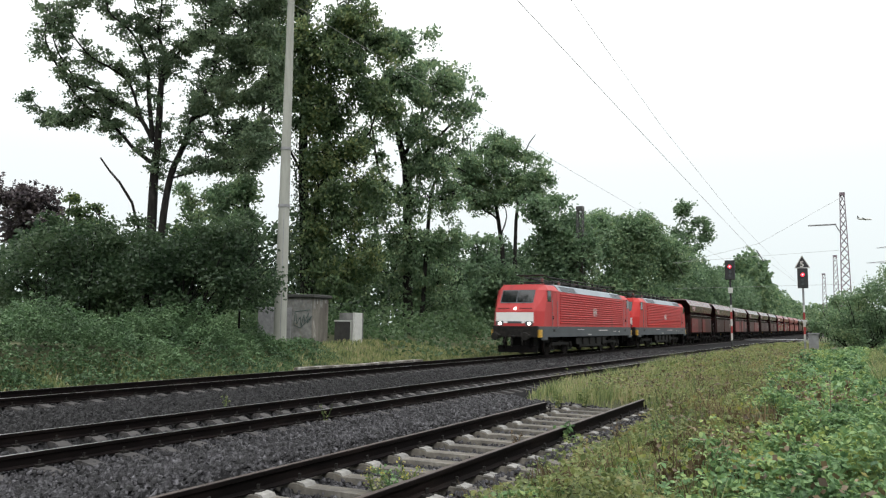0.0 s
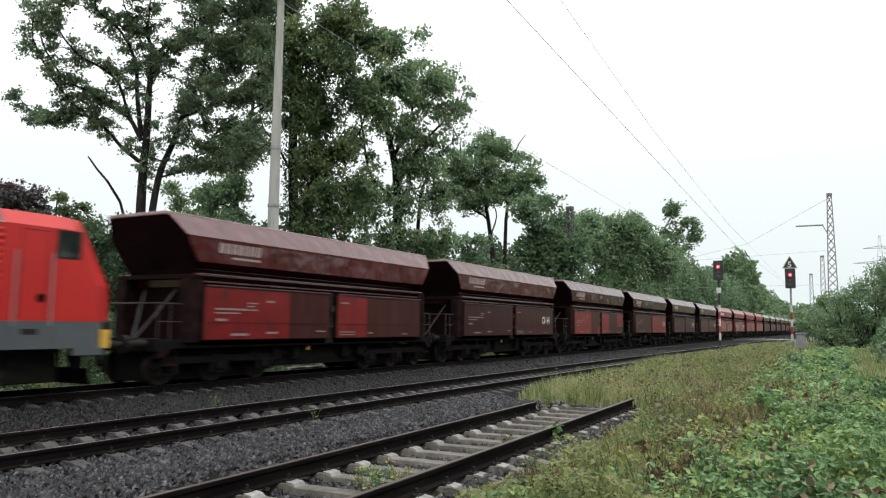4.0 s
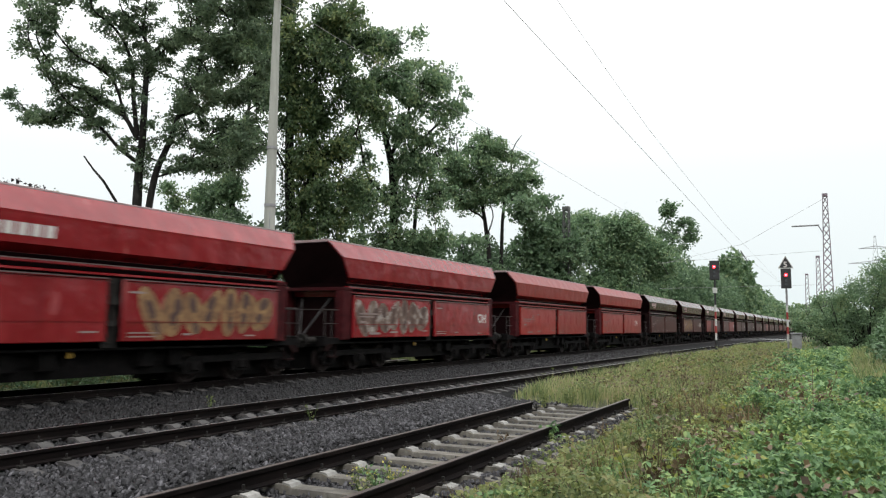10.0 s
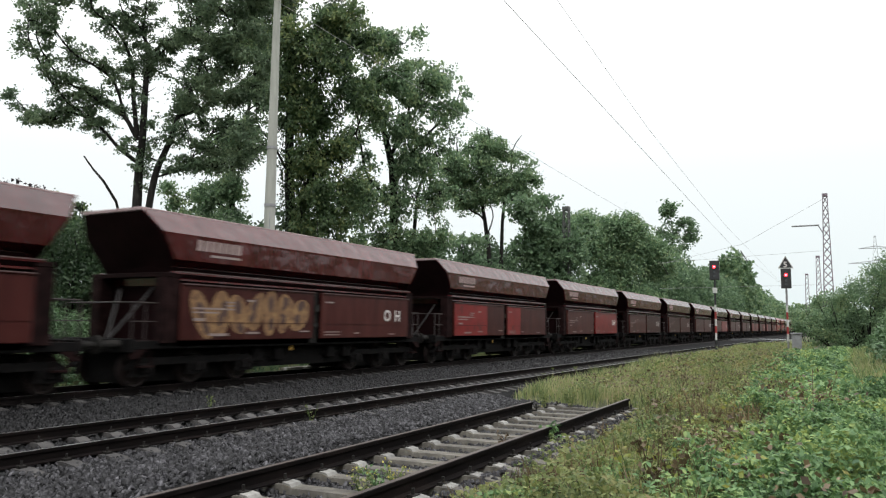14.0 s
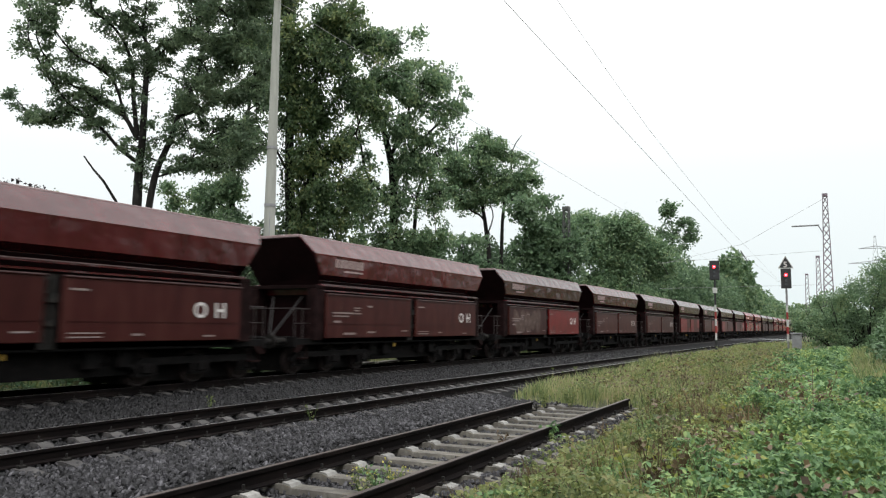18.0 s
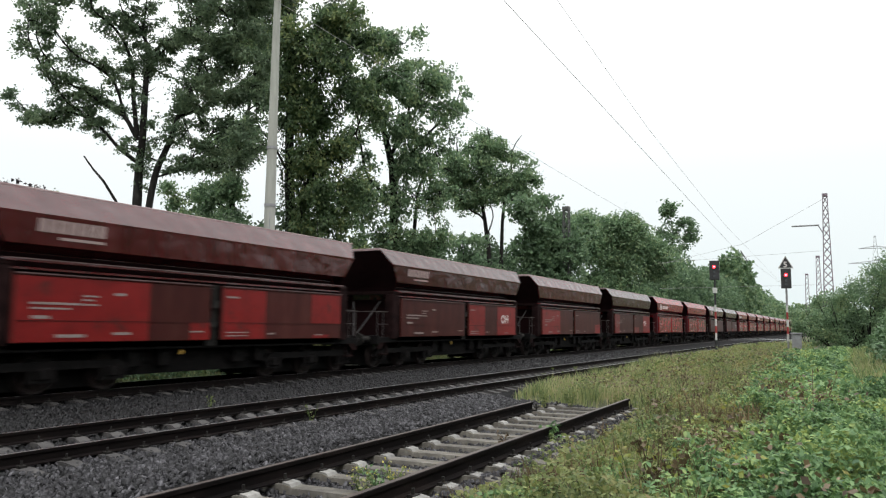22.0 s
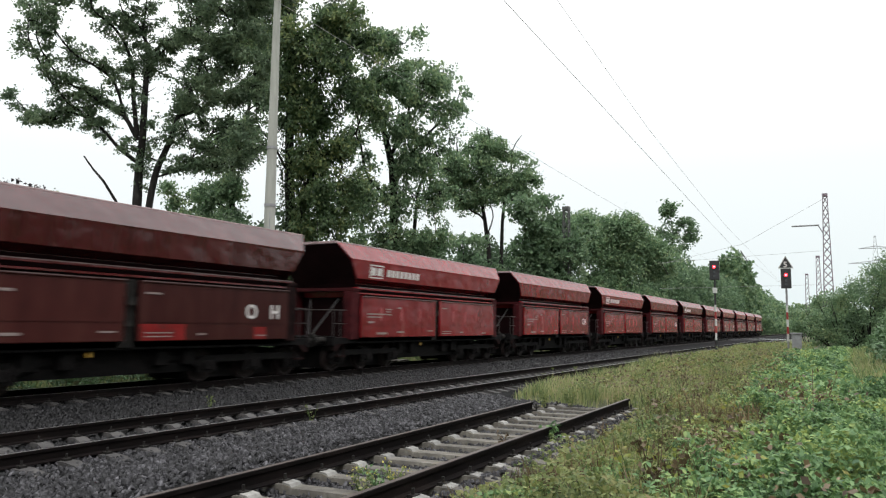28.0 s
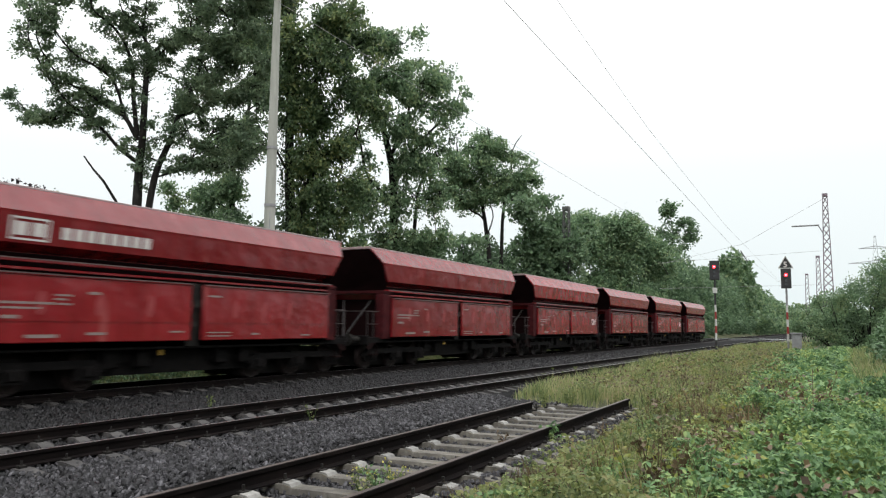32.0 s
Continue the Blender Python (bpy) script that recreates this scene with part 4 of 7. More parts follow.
        part("headlight", h, M_LAMP if lamps else M_LOCOWHITE, w)
        if x:
            part("lamp_housing", front_quad(bmesh.new(), x - 0.24, x + 0.2, 1.62, 1.86, 0.02), M_GRILLE, w)
    for s in (-1, 1):
        wp = bmesh.new()
        tube(wp, (s * 0.4, -front_y(2.8) - 0.05, 2.8), (s * 0.55, -front_y(3.3) - 0.04, 3.3), 0.015, seg=5)
        part("wiper", wp, M_IRON, w)
        hb = bmesh.new()
        tube(hb, (s * 0.3, -front_y(2.5) - 0.07, 2.56), (s * 1.0, -front_y(2.5) - 0.07, 2.56), 0.02, seg=6)
        part("front_rail", hb, M_IRON, w)
    for e in (-1, 1):
        fr = bmesh.new()
        box(fr, -1.3, 1.3, e * 8.7, e * 9.14, 1.0, 1.62, 0.03)
        part("buffer_beam", fr, M_IRON, w)
        pl = bmesh.new()
        plate(pl, [(-1.15, e * 8.75, 0.18), (1.15, e * 8.75, 0.18), (1.2, e * 8.6, 0.55), (-1.2, e * 8.6, 0.55)], (0, e, 0), 0.04)
        part("rail_guard", pl, M_UNDER, w)
        for q in (-1, 1):
            part("brake_hose", rod((q * 0.62, e * 9.12, 1.0), (q * 0.70, e * 9.26, 0.55), 0.028, seg=6), M_UNDER, w)
            part("guard_bracket", boxed(q * 0.7, q * 0.85, e * 8.5, e * 8.74, 0.4, 1.02), M_UNDER, w)
        for q in (-1, 1):
            part("buffer", BUFFER[e], None, w).matrix_basis = pose(q * 0.875, e * 9.14, 1.06)
            y = bmesh.new()
            box(y, q * 1.16, q * 1.46, e * 8.74, e * 8.97, 1.0, 1.42, 0.01)
            part("corner_step", y, M_YELLOW, w, "yellow corner step plate")
        hk = bmesh.new()
        box(hk, -0.06, 0.06, e * 9.1, e * 9.5, 0.98, 1.10, 0.02)
        tube(hk, (0.0, e * 9.45, 1.0), (0.0, e * 9.5, 0.5), 0.035, seg=6)
        tube(hk, (0.4, e * 9.15, 1.3), (0.55, e * 9.35, 0.6), 0.03, seg=6)
        tube(hk, (-0.4, e * 9.15, 1.3), (-0.55, e * 9.35, 0.6), 0.03, seg=6)
        part("coupling", hk, M_IRON, w)
        bogie(w, e * 4.95, (-1.45, 1.45), 0.62, M_IRON)
        pantograph(w, e * 5.6, e)
        part("motor_case", boxed(-0.62, 0.62, e * 2.4, e * 8.3, 0.24, 0.98, bevel=0.03), M_IRON, w)
    tr = bmesh.new()
    box(tr, -1.25, 1.25, -2.2, 2.2, 0.35, 1.0, 0.05)
    for i in range(5):
        box(tr, 1.25, 1.34, -3.0 + 1.3 * i, -2.3 + 1.3 * i, 0.55, 0.95, 0.02)
    part("transformer_case", tr, M_IRON, w)
    eq = bmesh.new()
    for y in (-2.6, -1.2, 0.3, 1.8, 3.0):
        box(eq, -0.6, 0.85, y, y + 0.9, 3.93, 4.2, 0.03)
        tube(eq, (0.7, y + 0.3, 3.9), (0.7, y + 0.3, 4.42), 0.07, 0.05, 8)
    for s in (-1, 1):
        tube(eq, (s * 0.7, -6.2, 4.42), (s * 0.7, 6.2, 4.42), 0.035, seg=6)
        tube(eq, (s * 0.98, -6.3, 4.2), (s * 0.98, 6.3, 4.2), 0.03, seg=6)
        for i in range(9):
            tube(eq, (s * 0.98, -6.0 + 1.5 * i, 3.93), (s * 0.98, -6.0 + 1.5 * i, 4.2), 0.03, seg=6)
    tube(eq, (-0.4, -6, 4.35), (-0.4, 6, 4.35), 0.03, seg=6)
    part("roof_gear", eq, M_IRON, w)
    for y in (-6.0, -3.3, -0.5, 2.5, 3.6, 6.0):
        ins = bmesh.new()
        for j in range(4):
            tube(ins, (0.35, y, 3.95 + 0.1 * j), (0.35, y, 4.05 + 0.1 * j), 0.10, 0.06, 10)
        part("insulator", ins, M_INSULATOR, w, "brown-red ribbed insulator")
    return w


def train_position(t):
    """Where the third wagon's middle is along Y: the train slowly gathers speed."""
    return 112.60 - 15.5265 * t - 0.063729 * t ** 2 + 0.0004078 * t ** 3


B, R, P, F = M_BROWN, M_RED, M_PATCH, M_FLAP
DARK, BRIGHT = "dark brown six-axle ore wagon with grimy side flaps", "red six-axle ore wagon with dusty side flaps"
PATCHED = "dark brown ore wagon with fresh red repaint squares"
LEFT_BLOCK, LEFT_LOW = (-5.53, -2.2, 1.16, 2.54), (-0.9, -0.24, 1.16, 1.62)
RIGHT_A, RIGHT_B, RIGHT_LOW = (0.22, 1.9, 1.16, 2.54), (4.0, 5.53, 1.62, 2.54), (4.1, 4.9, 1.16, 1.26)
KINDS = {
    "brown": lambda: wagon(B, (F, F), DARK, mark=1),
    "brown_oh": lambda: wagon(B, (F, F), DARK + " marked OH", oh=0.72, mark=1),
    "brown_ohp": lambda: wagon(B, (F, F), PATCHED + " marked OH", ((-5.5, -4.7, 1.16, 1.5), (0.22, 1.6, 1.16, 1.56), (4.1, 4.6, 1.16, 1.5)), oh=1.0, oh_at=3.75),
    "brown_spray": lambda: wagon(B, (F, F), "dark brown ore wagon with tan graffiti on one flap", oh=0.72, mark=1, spray=((-5.2, -0.6, M_SPRAYTAN),)),
    "red_spray": lambda: wagon(R, (R, R), "red ore wagon marked OH with grey graffiti on one flap", oh=0.48, oh_at=4.25, spray=((-5.4, -0.5, M_SPRAYGREY),)),
    "red_logo_spray": lambda: wagon(R, (R, R), "red ore wagon with white operator mark and tan graffiti", logo=True, spray=((0.7, 5.2, M_SPRAYTAN),)),
    "red_oh_near": lambda: wagon(M_ORANGE, (M_ORANGE, M_ORANGE), "bright red ore wagon marked OH", oh=0.48, oh_at=3.4),
    "red_bright": lambda: wagon(M_ORANGE, (M_ORANGE, M_ORANGE), "bright red ore wagon with clean side flaps"),
    "red": lambda: wagon(R, (R, R), BRIGHT),
    "red_oh": lambda: wagon(R, (R, R), BRIGHT + " marked OH", oh=0.48, oh_at=4.25),
    "red_logo": lambda: wagon(R, (R, R), "red ore wagon with white operator mark on its hopper", logo=True),
    "patch_a": lambda: wagon(B, (F, F), PATCHED, (LEFT_BLOCK, LEFT_LOW, RIGHT_A, RIGHT_B, RIGHT_LOW), mark=1),
    "patch_b": lambda: wagon(B, (F, P), "dark brown ore wagon with one bright red flap marked OH", oh=0.48, oh_at=4.25, mark=1),
    "patch_c": lambda: wagon(B, (F, F), PATCHED + " marked OH", (RIGHT_A, (3.3, 5.53, 1.16, 2.54)), oh=0.48, oh_at=3.75, mark=1),
    "patch_f": lambda: wagon(B, (F, F), PATCHED + " marked OH", ((-5.53, -4.2, 1.16, 2.54), (0.22, 1.7, 1.16, 1.62), (3.15, 5.53, 1.16, 2.54)), oh=0.48, oh_at=3.3),
    "brown_scrawl": lambda: wagon(B, (F, P), "dark brown ore wagon with pale graffiti and one red flap", oh=0.72, mark=1, spray=((-4.9, -1.2, M_SPRAYDIM),)),
    "patch_d": lambda: wagon(B, (F, F), PATCHED, ((-5.53, -2.6, 1.16, 2.54), (4.4, 5.53, 1.16, 1.75))),
    "patch_e": lambda: wagon(B, (F, F), PATCHED, (LEFT_BLOCK, RIGHT_A), mark=1),
}
ORDER = ["patch_e", "brown_oh", "patch_a", "patch_b", "brown_oh", "brown_oh", "red_logo_spray", "red_spray", "red_bright", "red_oh_near", "brown", "brown_spray", "patch_e", "patch_b", "brown_oh", "brown_oh",
         "brown_oh", "brown_scrawl", "brown_oh", "brown_oh", "patch_a", "patch_c", "patch_d", "patch_f", "red_logo", "red", "brown", "brown_ohp", "red_logo", "red_oh", "red_logo", "red_oh",
         "red_logo", "red", "red_oh", "red", "red_oh", "red"]
TRAIN = []
models = {}
for k, kind in enumerate(ORDER):
    if kind not in models:
        models[kind] = KINDS[kind]()
        car = models[kind]
    else:
        car = copy_thing(models[kind], Matrix())
    TRAIN.append((car, 15.0 * (k - 2)))
lead = locomotive(True, "red electric locomotive with white front and lit headlights", M_LOCODUST)
second = locomotive(False, "red electric locomotive coupled behind the leading one", M_LOCORED)
TRAIN += [(lead, -30 - 36.87), (second, -30 - 17.29)]
for car, offset in TRAIN:
    car.matrix_basis = pose(x_one(0), train_position(0.0) + offset, 0)


def motions():
    """The train rolls past; each vehicle runs on its own keys."""
    times = [0, 1, 2, 3, 4, 5, 6, 8, 10, 12, 14, 16, 18, 20, 22, 24, 26, 28, 30, 31, 32]
    turns = [(k / FPS, (train_position(0.0) - train_position(k / FPS))) for k in range(frame(32.0))]
    keyed = {}
    for car, offset in TRAIN:
        for w in car.children_recursive:
            if w.name.startswith("wheelset"):
                q, r = round(w.location.y, 2), w.location.z
                if (q, r) not in keyed:
                    walk(w, [(t, pose(0, q, r, math.degrees(d / r))) for t, d in turns])
                    keyed[q, r] = w
                else:
                    w.rotation_mode = "QUATERNION"
                    w.animation_data_create().action = keyed[q, r].animation_data.action
                    w.animation_data.action_slot = keyed[q, r].animation_data.action_slot
    walk(plane, [(t, pose(16.4 + 41.0 * t, 1685.5 - 1.5 * t, 222.5 - 4.2 * t, 0, 6, -2)) for t in (0, 16, 32)])
    for car, offset in TRAIN:
        walk(car, [(t, pose(x_one(0), train_position(t) + offset, 0)) for t in times])


# ---- trees and shrubs ----
def leaf_quads(rng, centres, size, long=1.6, droop=0.35):
    """Bent little leaves as loose quads round the given centres."""
    n = len(centres)
    a = rng.uniform(0, 2 * np.pi, n)
    tilt = rng.normal(-droop, 0.55, n)
    s = size * rng.uniform(0.6, 1.3, n)
    d = np.stack([np.cos(a) * np.cos(tilt), np.sin(a) * np.cos(tilt), np.sin(tilt)], 1)
    w = np.cross(d, rng.normal(0, 1, (n, 3)))
    w /= np.linalg.norm(w, axis=1)[:, None] + 1e-9
    d *= (s * long / 2)[:, None]
    w *= (s / 2)[:, None]
    return np.stack([centres - d, centres - 0.1 * d + w, centres + d, centres - 0.1 * d - w], 1)


def clumps(rng, blobs, per_m3, clump, leaves):
    """Leaf centres: clumps scattered through ellipsoids (x, y, z, across, high), denser to the outside and with gaps."""
    pts = []
    for x, y, z, r, h in blobs:
        n = max(6, int(per_m3 * 4.19 * r * r * h))
        u = rng.normal(0, 1, (n, 3))
        u /= np.linalg.norm(u, axis=1)[:, None]
        q = rng.uniform(0.25, 1.0, n) ** 0.5
        keep = []
        for i in range(n):
            c = np.array([x, y, z]) + u[i] * q[i] * np.array([r, r, h])
            if noise.noise(Vector(c * 0.55)) > -0.22:
                keep.append(c)
        keep = np.array(keep).reshape(-1, 3)
        m = np.repeat(keep, leaves, axis=0)
        pts.append(m + rng.normal(0, 1, m.shape) * np.array([clump, clump, clump * 0.6]))
    return np.concatenate(pts)


def ring(bm, p, q, r0, r1, k):
    """An open tapered tube, quicker than a cone."""
    m = (q - p).to_track_quat("Z", "Y").to_matrix()
    a, b = [], []
    for i in range(k):
        d = m @ Vector((math.cos(2 * math.pi * i / k), math.sin(2 * math.pi * i / k), 0))
        a.append(bm.verts.new(p + d * r0))
        b.append(bm.verts.new(q + d * r1))
    for i in range(k):
        bm.faces.new((a[i], a[(i + 1) % k], b[(i + 1) % k], b[i]))


def limb(bm, a, b, r0, r1, rng, bends=3):
    """A crooked tapering limb."""
    a, b = Vector(a), Vector(b)
    prev, n, on = a, bends, []
    for i in range(1, n + 1):
        f = i / n
        p = a.lerp(b, f)
        if i < n:
            p += Vector(rng.normal(0, 1, 3)) * (b - a).length * 0.045
            p.z += 0.06 * (b - a).length * math.sin(math.pi * f)
        ring(bm, prev, p, lerp(r0, r1, (i - 1) / n), lerp(r0, r1, f), 6)
        prev = p
        on.append(p)
    return on


def sprays(rng, blobs, starts, per_m3, tuft, bm, stick, gap, each):
    """Twigs of uneven length out of each mass's heart, with loose tufts of leaves at their ends and halfway: leaf centres."""
    out = []
    for (x, y, z, r, h), s in zip(blobs, starts):
        c, s = np.array([x, y, z]), np.array(s)
        n = max(3, int(per_m3 * 4.19 * r * r * h / each / 3))
        u = rng.normal(0, 1, (n, 3))
        u /= np.linalg.norm(u, axis=1)[:, None]
        reach = np.minimum(1.6, rng.uniform(0.4, 0.95, n) + rng.exponential(0.13, n))
        ends = c + u * reach[:, None] * np.array([r, r, h])
        ends[:, 2] -= 0.12 * r * reach
        base = c + (s - c) * rng.uniform(0.0, 0.5, (n, 1))
        for i, (e, b) in enumerate(zip(ends, base)):
            if noise.noise(Vector(e * 0.9)) < gap:
                continue
            if i % 3 < 3 * stick:
                limb(bm, b, e, 0.012 + 0.007 * r, 0.005, rng, 2)
            for f in (rng.uniform(0.4, 0.65), rng.uniform(0.7, 0.85), 1.0):
                k = int(each * rng.uniform(0.5, 1.5))
                o = rng.normal(0, 1, (k, 3)) * tuft * rng.uniform(0.7, 1.3) * np.array([1, 1, 0.55])
                o[:, 2] -= 0.35 * np.hypot(o[:, 0], o[:, 1])
                out.append(b + (e - b) * f + rng.normal(0, 0.07 * r, 3) + o)
    return np.concatenate(out)


ACROSS, AWAY = Vector((0.8791, 0.4766, 0)), Vector((-0.4766, 0.8791, 0))


def rise(x, y, z, r, fork=0.6):
    """A plain trunk whose top stands at x, y, z."""
    return [(x * 0.12, y * 0.12, -0.3), (x * fork, y * fork, z * 0.5), (x, y, z)], r * 1.2, r * 0.22


def tree(name, base, blobs, limbs, label, leaf=None, size=0.14, per=130, seed=1, tuft=0.2, droop=0.35, stick=0.7, split=3, gap=-0.32, each=12, along=(), ivy=()):
    """A tree. limbs: (points, first radius, last radius), the points as (x, y, z) or as (across, z), which then sway in depth; blobs: leafy masses
    (x, y, z, across, high) or (across, z, size), each hung on the nearest limb; along: numbers of the limbs that carry small leafy twigs all along; ivy: numbers of those wrapped in ivy."""
    rng = np.random.default_rng(seed)
    t = tagged(empty(name, pose(*base)), label, "tree")

    def place(p):
        if len(p) == 3:
            return Vector(p)
        sway = 0.22 * abs(p[0]) + 0.09 * p[1]
        return ACROSS * p[0] + AWAY * (sway * 1.6 * noise.noise(Vector((p[0] * 0.3, p[1] * 0.16, seed * 1.7)))) + Vector((0, 0, p[1]))
    bm, br, nodes, paths = bmesh.new(), bmesh.new(), [], []
    for pts, r0, r1 in limbs:
        v = [place(p) for p in pts]
        fine = []
        for i in range(len(v) - 1):
            q0, q3 = v[max(0, i - 1)], v[min(len(v) - 1, i + 2)]
            for j in range(3):
                f = j / 3
                fine.append(0.5 * (2 * v[i] + (v[i + 1] - q0) * f + (2 * q0 - 5 * v[i] + 4 * v[i + 1] - q3) * f * f + (3 * v[i] - q0 - 3 * v[i + 1] + q3) * f ** 3))
        fine.append(v[-1])
        n = len(fine) - 1
        rad = [lerp(r0, r1, (i / n) ** 0.8) for i in range(n + 1)]
        for i in range(n):
            ring(bm if r0 > 0.12 else br, fine[i] - (fine[i + 1] - fine[i]) * 0.06, fine[i + 1], rad[i], rad[i + 1], 10 if r0 > 0.12 else 6)
        nodes += [(p, rad[i]) for i, p in enumerate(fine) if i > 0.3 * n]
        paths.append((fine, rad))
    part("trunk", bm, M_BARK, t)
    starts, pieces = [], []
    for b in blobs:
        c, a, h = (Vector(b[:3]), b[3], b[4]) if len(b) == 5 else (place(b[:2]) + AWAY * rng.uniform(-0.6, 0.6) * b[2], b[2], b[2] * 0.85)
        q, r = min(nodes, key=lambda n: (c - n[0]).length + 1.6 * max(0.0, n[0].z + 0.35 * (c - n[0]).xy.length - c.z) + (0.0 if n[1] > 0.035 else 0.8))
        r = max(0.03, min(0.7 * r, 0.016 + 0.028 * (c - q).length))
        nodes += [(v, lerp(r, r * 0.55, (i + 1) / 4)) for i, v in enumerate(limb(br, q, c, r, r * 0.55, rng, 4))]
        # each mass is a handful of smaller ones, unevenly set round its limb
        for i in range(split):
            u = rng.normal(0, 1, 3)
            u *= rng.uniform(0.35, 0.9) / np.linalg.norm(u)
            g = rng.uniform(0.45, 0.8)
            e = (c.x + u[0] * a, c.y + u[1] * a, c.z + u[2] * h)
            pieces.append((*e, a * g, h * g))
            s = q.lerp(c, rng.uniform(0.6, 1.0))
            starts.append(tuple(s))
            limb(br, s, e, 0.035, 0.015, rng, 2)
    for k in along:
        fine, rad = paths[k]
        n = len(fine) - 1
        for i in range(int(n * 0.3), n + 1):
            for j in range(3):
                p = fine[i].lerp(fine[max(0, i - 1)], rng.uniform(0, 1))
                u = Vector(rng.normal(0, 1, 3)).normalized()
                u.z = abs(u.z) * 0.6 - 0.1
                e = p + u * rng.uniform(0.25, 1.15)
                limb(br, p, e, min(0.03, rad[i] * 0.6), 0.008, rng, 3)
                pieces.append((*e, *(rng.uniform(0.25, 0.52) * np.array([1, 0.75]))))
                starts.append(tuple(p))
    pts = sprays(rng, pieces, starts, per, tuft, br, stick, gap, each)
    part("branching", br, M_BARK, t)
    part("crown", quads_mesh("crown", leaf_quads(rng, pts, size, droop=droop), (leaf or M_LEAF,)), None, t)
    if ivy:
        pts = []
        for k in ivy:
            fine, rad = paths[k]
            for i in range(len(fine) - 1):
                m = int(260 * (fine[i + 1] - fine[i]).length)
                f, a = rng.uniform(0, 1, m), rng.uniform(0, 2 * np.pi, m)
                thick = rad[i] + 0.12 + np.abs(rng.normal(0, 0.28, m)) * (1 + 0.8 * np.sin(i * 1.9 + 2 * a))
                c = np.array(fine[i])[None] + (np.array(fine[i + 1]) - np.array(fine[i]))[None] * f[:, None]
                pts.append(c + np.stack([np.cos(a) * thick, np.sin(a) * thick, rng.normal(0, 0.1, m)], 1))
        part("ivy", quads_mesh("ivy", leaf_quads(rng, np.concatenate(pts), 0.13, 1.2, 0.8), (M_IVY,)), None, t, "dark ivy leaves clinging to the stems")
    return t


def shrub(name, base, blobs, label, leaf, size=0.14, density=3.0, seed=1, clump=0.25, leaves=30, category="shrub"):
    rng = np.random.default_rng(seed)
    t = tagged(empty(name, pose(*base)), label, category)
    br = bmesh.new()
    for x, y, z, a, h in blobs:
        for i in range(4):
            limb(br, (x * 0.6 + rng.normal(0, 0.2), y * 0.6 + rng.normal(0, 0.2), -0.2), (x + rng.normal(0, a * 0.5), y + rng.normal(0, a * 0.5), z + h * 0.5), 0.05, 0.012, rng, 3)
    part("branching", br, M_BARK, t)
    pts = clumps(rng, blobs, density, clump, leaves)
    part("foliage", quads_mesh("foliage", leaf_quads(rng, pts, size), (leaf,)), None, t)
    return t


# the ash: an open crown on spreading limbs to one side, denser towards the chestnuts
ASH = [([(-0.3, -0.9), (-0.3, 5.0), (-0.4, 8.8), (-0.2, 10.6), (-0.1, 13.3), (-0.1, 14.8), (-0.5, 16.1), (-1.3, 16.9)], 0.31, 0.05),
       ([(-0.1, 14.8), (0.6, 16.0), (1.4, 16.6), (1.7, 17.9), (1.8, 19.8)], 0.09, 0.03), ([(-0.5, 16.1), (-0.3, 17.6), (-0.4, 19.8)], 0.07, 0.02),
       ([(-0.6, 9.3), (-1.7, 10.1), (-2.5, 11.0), (-3.3, 11.6), (-4.1, 12.4), (-4.7, 13.5), (-5.2, 14.9), (-5.5, 16.6)], 0.12, 0.025),
       ([(-3.3, 11.6), (-4.2, 11.7), (-5.2, 11.3), (-6.3, 11.6), (-7.3, 12.8)], 0.07, 0.02),
       ([(-0.5, 10.4), (-1.2, 11.6), (-2.1, 12.1), (-3.0, 12.7), (-4.1, 13.3), (-4.7, 14.9), (-4.5, 16.6)], 0.13, 0.02),
       ([(-1.2, 11.6), (-1.7, 13.3), (-2.5, 14.0), (-3.4, 14.5), (-4.1, 16.0), (-3.6, 17.6)], 0.09, 0.02),
       ([(-0.5, 10.6), (-0.7, 12.7), (-0.9, 14.5), (-1.6, 16.0), (-2.7, 17.0), (-3.1, 19.1)], 0.14, 0.02),
       ([(0.2, -0.9), (0.2, 5.3), (0.4, 8.5), (1.1, 10.2), (1.7, 11.8), (2.1, 13.0), (2.3, 14.2), (2.3, 16.1), (2.4, 17.6), (2.2, 19.8)], 0.22, 0.04),
       ([(1.7, 11.6), (2.9, 12.0), (4.0, 12.2), (5.2, 12.8)], 0.09, 0.02), ([(2.1, 13.0), (3.0, 13.6), (4.0, 14.0), (4.8, 15.5), (5.0, 17.4)], 0.1, 0.02),
       ([(0.5, 8.5), (1.6, 8.8), (2.6, 9.1), (3.7, 8.9)], 0.06, 0.02), ([(-0.1, 14.2), (0.3, 14.9), (0.7, 15.7)], 0.05, 0.02)]
